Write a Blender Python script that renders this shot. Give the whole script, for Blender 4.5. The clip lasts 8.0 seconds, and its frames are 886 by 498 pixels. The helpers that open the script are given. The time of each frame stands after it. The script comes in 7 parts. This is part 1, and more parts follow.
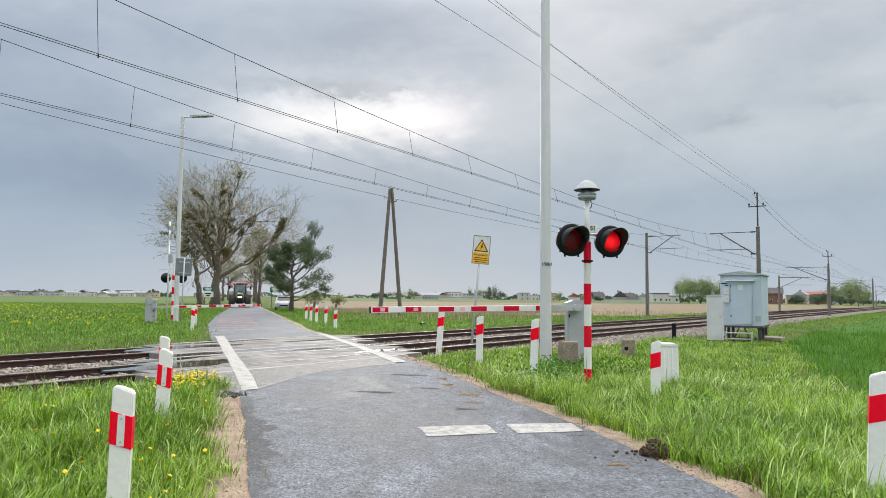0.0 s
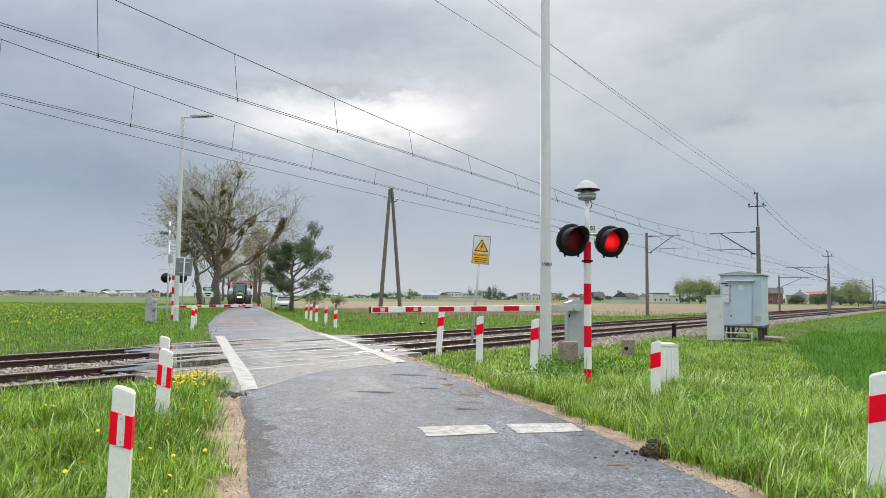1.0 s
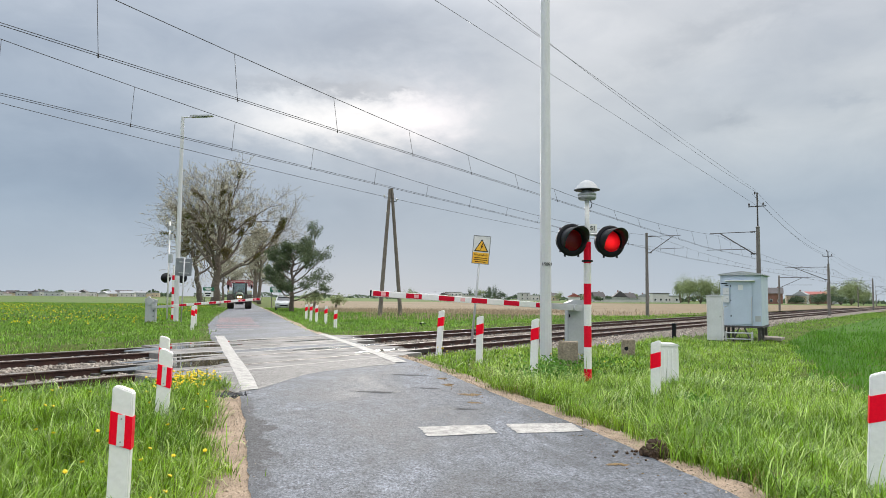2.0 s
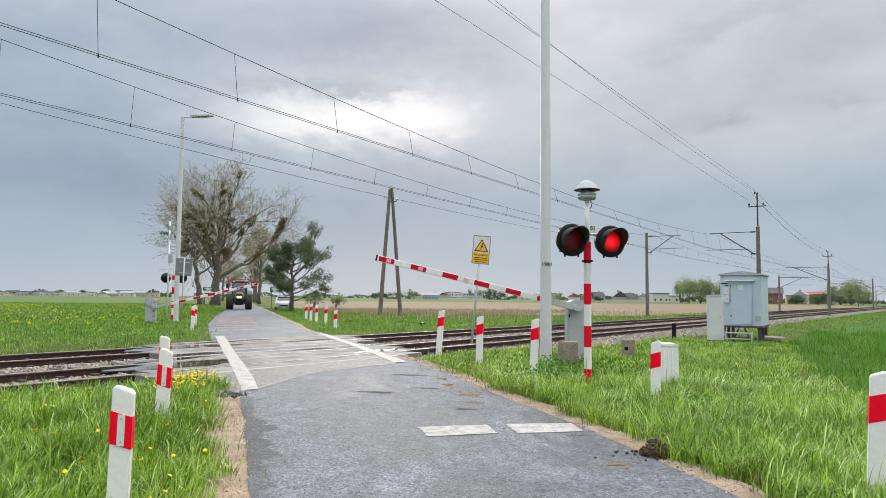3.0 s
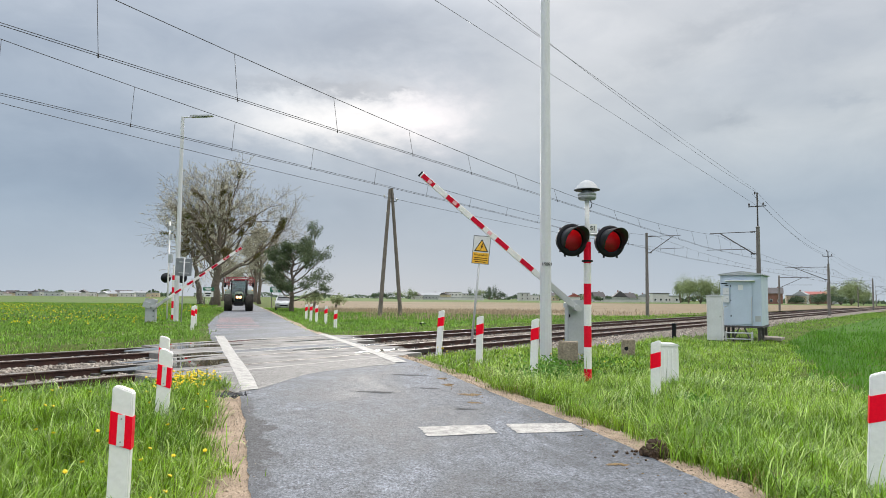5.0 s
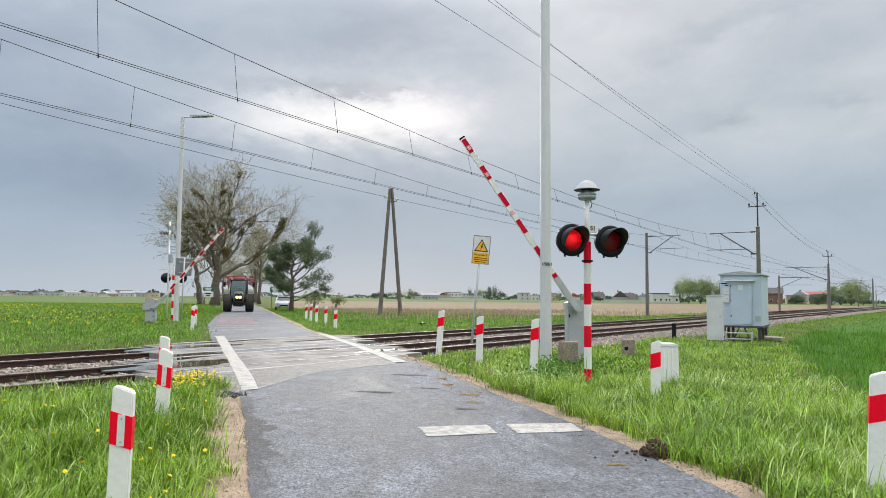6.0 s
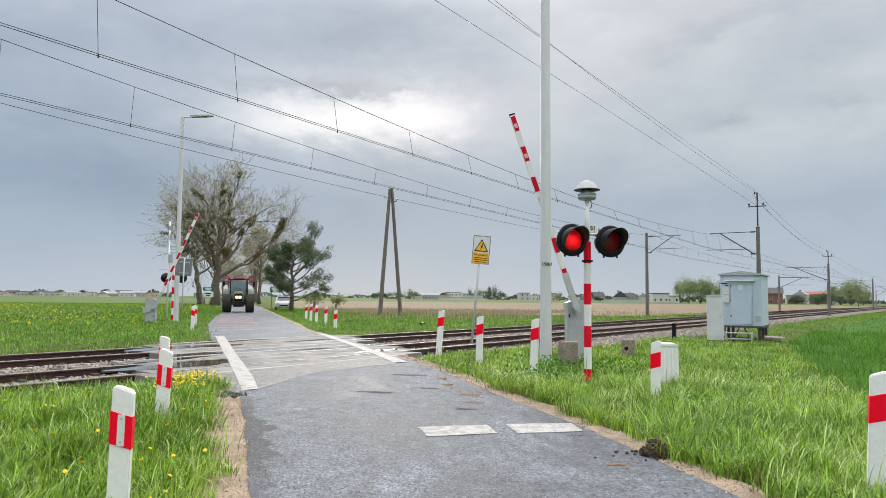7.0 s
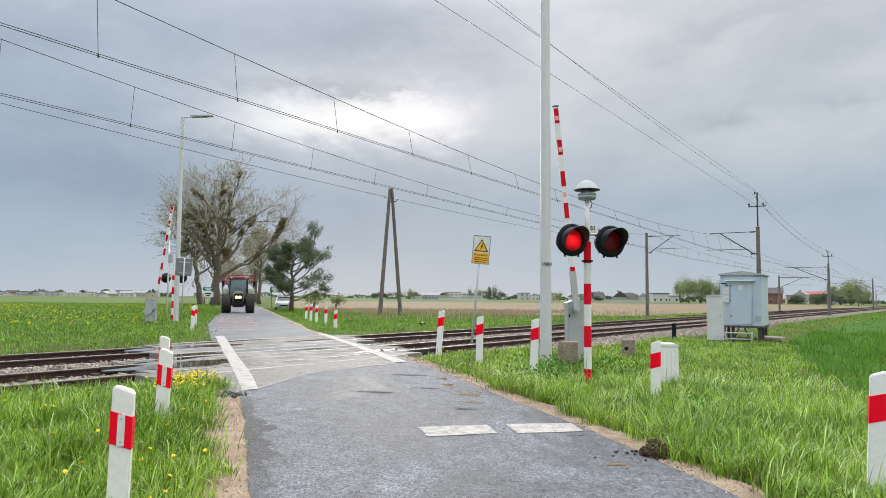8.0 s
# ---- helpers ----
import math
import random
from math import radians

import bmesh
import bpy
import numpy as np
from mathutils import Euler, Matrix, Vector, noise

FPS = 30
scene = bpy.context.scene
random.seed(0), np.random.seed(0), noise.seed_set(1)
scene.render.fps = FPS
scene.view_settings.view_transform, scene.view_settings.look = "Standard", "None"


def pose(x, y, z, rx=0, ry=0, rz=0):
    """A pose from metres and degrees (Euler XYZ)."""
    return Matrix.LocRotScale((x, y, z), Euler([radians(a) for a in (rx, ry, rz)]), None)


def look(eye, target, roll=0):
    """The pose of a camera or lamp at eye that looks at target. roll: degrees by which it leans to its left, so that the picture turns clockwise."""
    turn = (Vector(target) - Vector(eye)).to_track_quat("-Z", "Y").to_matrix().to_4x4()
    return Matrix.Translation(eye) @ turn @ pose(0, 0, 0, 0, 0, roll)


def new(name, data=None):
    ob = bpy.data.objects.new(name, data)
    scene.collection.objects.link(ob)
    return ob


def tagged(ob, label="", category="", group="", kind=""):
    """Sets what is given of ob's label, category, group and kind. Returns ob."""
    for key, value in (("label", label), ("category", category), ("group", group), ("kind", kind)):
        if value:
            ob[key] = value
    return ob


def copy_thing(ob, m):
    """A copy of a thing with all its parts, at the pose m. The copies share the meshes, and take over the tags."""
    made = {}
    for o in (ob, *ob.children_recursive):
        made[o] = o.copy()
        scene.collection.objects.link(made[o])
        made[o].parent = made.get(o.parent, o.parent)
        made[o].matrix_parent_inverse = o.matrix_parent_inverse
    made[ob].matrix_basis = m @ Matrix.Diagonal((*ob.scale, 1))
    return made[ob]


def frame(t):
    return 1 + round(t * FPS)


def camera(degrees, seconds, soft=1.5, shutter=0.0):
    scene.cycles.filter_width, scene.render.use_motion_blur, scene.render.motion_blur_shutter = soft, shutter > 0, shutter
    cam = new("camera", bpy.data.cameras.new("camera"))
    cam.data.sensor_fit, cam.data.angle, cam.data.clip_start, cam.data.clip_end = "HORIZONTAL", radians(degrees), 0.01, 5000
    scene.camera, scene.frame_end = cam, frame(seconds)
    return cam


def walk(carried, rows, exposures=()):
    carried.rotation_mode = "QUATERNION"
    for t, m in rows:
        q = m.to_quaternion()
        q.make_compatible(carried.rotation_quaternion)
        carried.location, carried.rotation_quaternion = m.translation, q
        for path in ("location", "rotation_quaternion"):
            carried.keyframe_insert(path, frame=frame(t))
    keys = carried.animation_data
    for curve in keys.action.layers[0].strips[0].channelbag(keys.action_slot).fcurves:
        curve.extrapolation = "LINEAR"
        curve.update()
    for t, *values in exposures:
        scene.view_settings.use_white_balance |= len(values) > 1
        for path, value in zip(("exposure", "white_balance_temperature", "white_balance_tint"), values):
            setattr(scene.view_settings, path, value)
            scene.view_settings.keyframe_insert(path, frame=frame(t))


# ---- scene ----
cam = camera(64.0, 8.0, 0.7)
EYE = Vector((0.0, 0.0, 1.55))
VIEW = Matrix.Translation(EYE) @ pose(0, 0, 0, 93.966, 0, 0) @ pose(0, 0, 0, 0, 0, 0.5)
walk(cam, [(0.0, VIEW), (8.0, VIEW)])

# ------------------------------------------------------------------ light
SUN = Vector((-0.085, 0.96, 0.262)).normalized()


def nodes_of(holder):
    holder.use_nodes = True
    nt = holder.node_tree
    nt.nodes.clear()
    return nt


def nd(nt, kind, **values):
    n = nt.nodes.new(kind)
    for k, v in values.items():
        if k in n.inputs:
            n.inputs[k].default_value = v
        else:
            setattr(n, k, v)
    return n


def math_node(nt, op, a, b=None):
    n = nt.nodes.new("ShaderNodeMath")
    n.operation = op
    for i, v in enumerate((a, b)):
        if v is None:
            continue
        if isinstance(v, (int, float)):
            n.inputs[i].default_value = v
        else:
            nt.links.new(v, n.inputs[i])
    return n.outputs[0]


def ramp(nt, fac, stops):
    n = nt.nodes.new("ShaderNodeValToRGB")
    el = n.color_ramp.elements
    while len(el) < len(stops):
        el.new(0.5)
    for e, (p, c) in zip(el, stops):
        e.position = p
        e.color = (*c, 1) if len(c) == 3 else c
    nt.links.new(fac, n.inputs[0])
    return n.outputs[0]


def mix(nt, fac, a, b, blend="MIX"):
    n = nt.nodes.new("ShaderNodeMix")
    n.data_type, n.blend_type = "RGBA", blend
    for i, v in ((0, fac), (6, a), (7, b)):
        if isinstance(v, (int, float)):
            n.inputs[i].default_value = v
        elif isinstance(v, tuple):
            n.inputs[i].default_value = (*v, 1)
        else:
            nt.links.new(v, n.inputs[i])
    return n.outputs[2]


def overcast():
    w = bpy.data.worlds.new("overcast_sky")
    scene.world = w
    nt = nodes_of(w)
    ln = nt.links.new
    tc = nd(nt, "ShaderNodeTexCoord")
    sep = nd(nt, "ShaderNodeSeparateXYZ")
    ln(tc.outputs["Generated"], sep.inputs[0])
    x, y, z = sep.outputs
    up = math_node(nt, "MAXIMUM", z, 0.0)
    # soft cloud masses, a little flattened
    mp = nd(nt, "ShaderNodeMapping")
    mp.inputs["Location"].default_value = (3.1, 1.7, 0.4)
    mp.inputs["Scale"].default_value = (1.0, 1.0, 1.9)
    ln(tc.outputs["Generated"], mp.inputs[0])
    big = nd(nt, "ShaderNodeTexNoise", Scale=2.1, Detail=5.0, Roughness=0.5, Distortion=0.4)
    small = nd(nt, "ShaderNodeTexNoise", Scale=8.5, Detail=6.0, Roughness=0.58, Distortion=0.5)
    for n in (big, small):
        ln(mp.outputs[0], n.inputs["Vector"])
    grad = ramp(nt, up, [(0.0, (0.47, 0.545, 0.63)), (0.05, (0.42, 0.50, 0.595)), (0.13, (0.365, 0.45, 0.55)),
                         (0.22, (0.425, 0.495, 0.58)), (0.38, (0.49, 0.545, 0.63)), (0.6, (1.35, 1.38, 1.43)), (1.0, (2.9, 2.92, 2.96))])
    light = ramp(nt, big.outputs[0], [(0.30, (0.80, 0.835, 0.88)), (0.45, (0.94, 0.955, 0.97)), (0.55, (1.05, 1.045, 1.035)), (0.70, (1.20, 1.175, 1.15))])
    wisps = ramp(nt, small.outputs[0], [(0.30, (0.92, 0.93, 0.945)), (0.5, (1.0, 1.0, 1.0)), (0.70, (1.08, 1.07, 1.06))])
    high = ramp(nt, up, [(0.03, (0.1,) * 3), (0.2, (1.0,) * 3)])
    light, wisps = mix(nt, high, (1.0, 1.0, 1.0), light), mix(nt, high, (1.0, 1.0, 1.0), wisps)
    sky = mix(nt, 1.0, mix(nt, 1.0, grad, light, "MULTIPLY"), wisps, "MULTIPLY")
    side = ramp(nt, math_node(nt, "MULTIPLY_ADD", x, 0.5), [(0.0, (0.97, 0.99, 1.02)), (0.40, (0.99, 1.0, 1.01)), (0.51, (1.02, 1.01, 1.0)), (0.58, (1.20, 1.14, 1.07)), (0.75, (1.30, 1.21, 1.11)), (1.0, (1.35, 1.25, 1.15))])
    sky = mix(nt, high, sky, mix(nt, 1.0, sky, side, "MULTIPLY"))
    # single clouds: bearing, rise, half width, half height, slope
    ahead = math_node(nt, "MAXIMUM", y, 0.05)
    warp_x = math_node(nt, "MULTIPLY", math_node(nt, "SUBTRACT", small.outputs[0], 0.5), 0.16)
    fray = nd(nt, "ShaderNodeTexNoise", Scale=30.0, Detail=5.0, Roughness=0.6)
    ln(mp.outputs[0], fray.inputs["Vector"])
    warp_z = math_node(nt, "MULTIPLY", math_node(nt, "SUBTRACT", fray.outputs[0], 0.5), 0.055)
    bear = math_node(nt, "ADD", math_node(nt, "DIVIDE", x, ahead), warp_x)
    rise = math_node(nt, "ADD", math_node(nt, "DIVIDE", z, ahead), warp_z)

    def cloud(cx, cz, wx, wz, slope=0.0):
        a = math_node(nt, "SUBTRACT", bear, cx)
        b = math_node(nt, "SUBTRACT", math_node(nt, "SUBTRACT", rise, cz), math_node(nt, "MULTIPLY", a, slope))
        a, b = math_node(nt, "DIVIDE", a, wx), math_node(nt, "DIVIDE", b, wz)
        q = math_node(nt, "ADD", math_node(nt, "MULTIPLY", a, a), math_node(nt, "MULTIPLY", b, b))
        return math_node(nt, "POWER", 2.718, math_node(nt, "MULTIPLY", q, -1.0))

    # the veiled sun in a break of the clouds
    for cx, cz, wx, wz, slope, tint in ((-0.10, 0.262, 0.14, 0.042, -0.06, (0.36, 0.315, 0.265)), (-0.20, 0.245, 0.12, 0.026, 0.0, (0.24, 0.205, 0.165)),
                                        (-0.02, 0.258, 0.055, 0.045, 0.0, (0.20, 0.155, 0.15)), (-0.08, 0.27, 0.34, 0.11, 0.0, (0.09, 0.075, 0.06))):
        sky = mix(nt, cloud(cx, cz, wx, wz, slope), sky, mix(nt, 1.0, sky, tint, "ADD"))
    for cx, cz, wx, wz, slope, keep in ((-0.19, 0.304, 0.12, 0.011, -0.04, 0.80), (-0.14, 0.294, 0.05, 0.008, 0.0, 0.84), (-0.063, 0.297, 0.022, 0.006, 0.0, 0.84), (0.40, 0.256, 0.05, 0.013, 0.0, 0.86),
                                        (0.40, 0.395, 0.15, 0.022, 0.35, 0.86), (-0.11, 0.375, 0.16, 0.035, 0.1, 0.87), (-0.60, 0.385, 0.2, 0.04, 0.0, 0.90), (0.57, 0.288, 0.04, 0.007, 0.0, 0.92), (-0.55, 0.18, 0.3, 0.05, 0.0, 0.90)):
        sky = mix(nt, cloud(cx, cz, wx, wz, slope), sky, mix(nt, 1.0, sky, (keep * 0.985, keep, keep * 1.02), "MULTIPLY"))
    # clear air above the clouds
    air = nd(nt, "ShaderNodeTexSky")
    air.sky_type, air.sun_disc = "NISHITA", False
    air.sun_elevation, air.sun_rotation = math.asin(SUN.z), math.atan2(SUN.x, SUN.y)
    bg1, bg2 = nd(nt, "ShaderNodeBackground", Strength=0.002), nd(nt, "ShaderNodeBackground", Strength=1.0)
    ln(air.outputs[0], bg1.inputs[0])
    ln(sky, bg2.inputs[0])
    add, out = nd(nt, "ShaderNodeAddShader"), nd(nt, "ShaderNodeOutputWorld")
    ln(bg1.outputs[0], add.inputs[0])
    ln(bg2.outputs[0], add.inputs[1])
    ln(add.outputs[0], out.inputs[0])


overcast()
sun = new("sun", bpy.data.lights.new("sun", "SUN"))
sun.data.energy, sun.data.angle, sun.data.color = 1.6, radians(22), (1.0, 0.95, 0.88)
sun.matrix_basis = look(SUN * 50, (0, 0, 0))
scene.view_settings.exposure = 0.0


# ------------------------------------------------------------------ materials
def material(name, color, rough=0.6, metal=0.0, var=0.18, scale=6.0, fine=60.0, bump=0.15, second=None, spec=0.5, random=0.0,
             translucent=0.0, clump=0.5, coords="Object", island=0.0):
    """A surface with stains at one scale and grain at another."""
    m = bpy.data.materials.new(name)
    nt = nodes_of(m)
    ln = nt.links.new
    tc = nd(nt, "ShaderNodeTexCoord")
    v = tc.outputs[coords]
    n1 = nd(nt, "ShaderNodeTexNoise", Scale=scale, Detail=4.0, Roughness=0.6)
    n2 = nd(nt, "ShaderNodeTexNoise", Scale=fine, Detail=3.0, Roughness=0.6)
    ln(v, n1.inputs["Vector"])
    ln(v, n2.inputs["Vector"])
    c2 = second or tuple(c * (1 - var) for c in color)
    fac = ramp(nt, n1.outputs[0], [(max(0.0, clump - 0.17), (0, 0, 0)), (min(1.0, clump + 0.17), (1, 1, 1))])
    col = mix(nt, fac, color, c2)
    g = ramp(nt, n2.outputs[0], [(0.3, (1 - var,) * 3), (0.7, (1 + var * 0.6,) * 3)])
    col = mix(nt, 1.0, col, g, "MULTIPLY")
    if random or island:
        src = nd(nt, "ShaderNodeObjectInfo").outputs["Random"] if random else nd(nt, "ShaderNodeNewGeometry").outputs["Random Per Island"]
        k = random or island
        col = mix(nt, 1.0, col, ramp(nt, src, [(0.0, (1 - k,) * 3), (1.0, (1 + k,) * 3)]), "MULTIPLY")
    b = nd(nt, "ShaderNodeBsdfPrincipled", Metallic=metal, Roughness=rough)
    b.inputs["Specular IOR Level"].default_value = spec
    ln(col, b.inputs["Base Color"])
    rr = math_node(nt, "MULTIPLY_ADD", n1.outputs[0], 0.25)
    rr.node.inputs[2].default_value = rough - 0.12
    ln(rr, b.inputs["Roughness"])
    if bump:
        bp = nd(nt, "ShaderNodeBump", Strength=bump, Distance=0.02)
        ln(n2.outputs[0], bp.inputs["Height"])
        ln(bp.outputs[0], b.inputs["Normal"])
    out = nd(nt, "ShaderNodeOutputMaterial")
    shader = b.outputs[0]
    if translucent:
        tr = nd(nt, "ShaderNodeBsdfTranslucent")
        ln(col, tr.inputs["Color"])
        ms = nd(nt, "ShaderNodeMixShader", Fac=translucent)
        ln(shader, ms.inputs[1])
        ln(tr.outputs[0], ms.inputs[2])
        shader = ms.outputs[0]
    ln(shader, out.inputs[0])
    return m


def lamp_material(name, inner, rim, reach):
    """A lamp that is brightest in its middle."""
    m = bpy.data.materials.new(name)
    nt = nodes_of(m)
    tc, ln_ = nd(nt, "ShaderNodeTexCoord"), nd(nt, "ShaderNodeVectorMath", operation="LENGTH")
    nt.links.new(tc.outputs["Object"], ln_.inputs[0])
    e, out = nd(nt, "ShaderNodeEmission", Strength=1.0), nd(nt, "ShaderNodeOutputMaterial")
    nt.links.new(ramp(nt, math_node(nt, "DIVIDE", ln_.outputs["Value"], reach), [(0.0, inner), (0.25, tuple(0.75 * a + 0.25 * b for a, b in zip(inner, rim))), (1.0, rim)]), e.inputs[0])
    nt.links.new(e.outputs[0], out.inputs[0])
    return m


def diffuser_material(name, tint, skin):
    """Ribbed lens that scatters the light of the lamp behind it."""
    m = bpy.data.materials.new(name)
    nt = nodes_of(m)
    tr, df, gl = nd(nt, "ShaderNodeBsdfTranslucent"), nd(nt, "ShaderNodeBsdfDiffuse"), nd(nt, "ShaderNodeBsdfGlossy", Roughness=0.15)
    tr.inputs[0].default_value, df.inputs[0].default_value = (*tint, 1), (*skin, 1)
    add, ms, out = nd(nt, "ShaderNodeAddShader"), nd(nt, "ShaderNodeMixShader", Fac=0.03), nd(nt, "ShaderNodeOutputMaterial")
    nt.links.new(tr.outputs[0], add.inputs[0])
    nt.links.new(df.outputs[0], add.inputs[1])
    nt.links.new(add.outputs[0], ms.inputs[1])
    nt.links.new(gl.outputs[0], ms.inputs[2])
    nt.links.new(ms.outputs[0], out.inputs[0])
    return m


def glass_material(name, tint, gloss=0.12):
    m = bpy.data.materials.new(name)
    nt = nodes_of(m)
    tr, gl = nd(nt, "ShaderNodeBsdfTransparent"), nd(nt, "ShaderNodeBsdfGlossy", Roughness=0.08)
    tr.inputs[0].default_value = (*tint, 1)
    ms, out = nd(nt, "ShaderNodeMixShader", Fac=gloss), nd(nt, "ShaderNodeOutputMaterial")
    nt.links.new(tr.outputs[0], ms.inputs[1])
    nt.links.new(gl.outputs[0], ms.inputs[2])
    nt.links.new(ms.outputs[0], out.inputs[0])
    return m


def asphalt_material(name, base, patch, wet):
    """Worn asphalt: stones in grey binder, darker repairs, damp sheen, hairline cracks."""
    m = bpy.data.materials.new(name)
    nt = nodes_of(m)
    ln = nt.links.new
    tc = nd(nt, "ShaderNodeTexCoord")
    mp = nd(nt, "ShaderNodeMapping")
    mp.inputs["Rotation"].default_value = (0, 0, radians(15.7))
    mp.inputs["Scale"].default_value = (1.0, 0.65, 1)
    ln(tc.outputs["Object"], mp.inputs[0])
    big = nd(nt, "ShaderNodeTexNoise", Scale=0.55, Detail=6.0, Roughness=0.62, Distortion=0.6)
    mid = nd(nt, "ShaderNodeTexNoise", Scale=6.0, Detail=5.0, Roughness=0.65)
    fine = nd(nt, "ShaderNodeTexNoise", Scale=130.0, Detail=2.0, Roughness=0.7)
    for n in (big, mid):
        ln(mp.outputs[0], n.inputs["Vector"])
    ln(tc.outputs["Object"], fine.inputs["Vector"])
    col = mix(nt, ramp(nt, big.outputs[0], [(0.40, (0, 0, 0)), (0.60, (1, 1, 1))]), base, patch)
    col = mix(nt, 1.0, col, ramp(nt, mid.outputs[0], [(0.3, (0.70,) * 3), (0.7, (1.2,) * 3)]), "MULTIPLY")
    col = mix(nt, 1.0, col, ramp(nt, fine.outputs[0], [(0.32, (0.55,) * 3), (0.5, (1.0,) * 3), (0.7, (1.5,) * 3)]), "MULTIPLY")
    rip = nd(nt, "ShaderNodeTexNoise", Scale=17.0, Detail=4.0, Roughness=0.7, Distortion=0.8)
    mp3 = nd(nt, "ShaderNodeMapping")
    mp3.inputs["Rotation"].default_value = (0, 0, radians(15.7))
    mp3.inputs["Scale"].default_value = (1.0, 0.65, 1)
    ln(tc.outputs["Object"], mp3.inputs[0])
    ln(mp3.outputs[0], rip.inputs["Vector"])
    col = mix(nt, 1.0, col, ramp(nt, rip.outputs[0], [(0.30, (0.62,) * 3), (0.45, (0.99,) * 3), (0.7, (1.16,) * 3)]), "MULTIPLY")
    grit = nd(nt, "ShaderNodeTexNoise", Scale=42.0, Detail=4.0, Roughness=0.75)
    ln(mp3.outputs[0], grit.inputs["Vector"])
    col = mix(nt, 1.0, col, ramp(nt, grit.outputs[0], [(0.34, (0.36,) * 3), (0.5, (1.0,) * 3), (0.66, (1.65,) * 3)]), "MULTIPLY")
    # damp, worn strip along the sandy edge
    sep = nd(nt, "ShaderNodeSeparateXYZ")
    ln(tc.outputs["Object"], sep.inputs[0])
    off = math_node(nt, "ADD", math_node(nt, "MULTIPLY", sep.outputs[0], 0.957), math_node(nt, "MULTIPLY", sep.outputs[1], 0.289))
    edge = nd(nt, "ShaderNodeTexNoise", Scale=1.7, Detail=7.0, Roughness=0.62)
    ln(tc.outputs["Object"], edge.inputs["Vector"])
    rim = math_node(nt, "SUBTRACT", math_node(nt, "MULTIPLY", edge.outputs[0], 1.7), off)
    damp = mix(nt, 1.0, ramp(nt, rim, [(0.42, (0, 0, 0)), (0.52, (1, 1, 1))]), ramp(nt, math_node(nt, "DIVIDE", sep.outputs[1], 20.0), [(0.25, (0.4,) * 3), (0.33, (1, 1, 1)), (0.44, (1, 1, 1)), (0.48, (0, 0, 0))]), "MULTIPLY")
    col = mix(nt, damp, col, mix(nt, 1.0, col, (0.42, 0.40, 0.39), "MULTIPLY"))
    vo = nd(nt, "ShaderNodeTexVoronoi", feature="DISTANCE_TO_EDGE", Scale=0.75)
    wob = nd(nt, "ShaderNodeTexNoise", Scale=2.2, Detail=5.0)
    ln(tc.outputs["Object"], wob.inputs["Vector"])
    ln(mix(nt, 0.35, tc.outputs["Object"], wob.outputs["Color"]), vo.inputs["Vector"])
    crack = ramp(nt, vo.outputs["Distance"], [(0.0, (1, 1, 1)), (0.008, (0, 0, 0))])
    crack = mix(nt, 1.0, crack, ramp(nt, mid.outputs[0], [(0.45, (0, 0, 0)), (0.6, (0.8,) * 3)]), "MULTIPLY")
    col = mix(nt, crack, col, (0.03, 0.03, 0.032))
    b = nd(nt, "ShaderNodeBsdfPrincipled")
    b.inputs["Specular IOR Level"].default_value = 0.28
    ln(col, b.inputs["Base Color"])
    ln(ramp(nt, big.outputs[0], [(0.35, (wet + 0.14,) * 3), (0.65, (wet - 0.08,) * 3)]), b.inputs["Roughness"])
    bp = nd(nt, "ShaderNodeBump", Strength=0.45, Distance=0.006)
    ln(fine.outputs[0], bp.inputs["Height"])
    bp2 = nd(nt, "ShaderNodeBump", Strength=0.55, Distance=0.03)
    ln(rip.outputs[0], bp2.inputs["Height"])
    ln(bp.outputs[0], bp2.inputs["Normal"])
    ln(bp2.outputs[0], b.inputs["Normal"])
    out = nd(nt, "ShaderNodeOutputMaterial")
    ln(b.outputs[0], out.inputs[0])
    return m


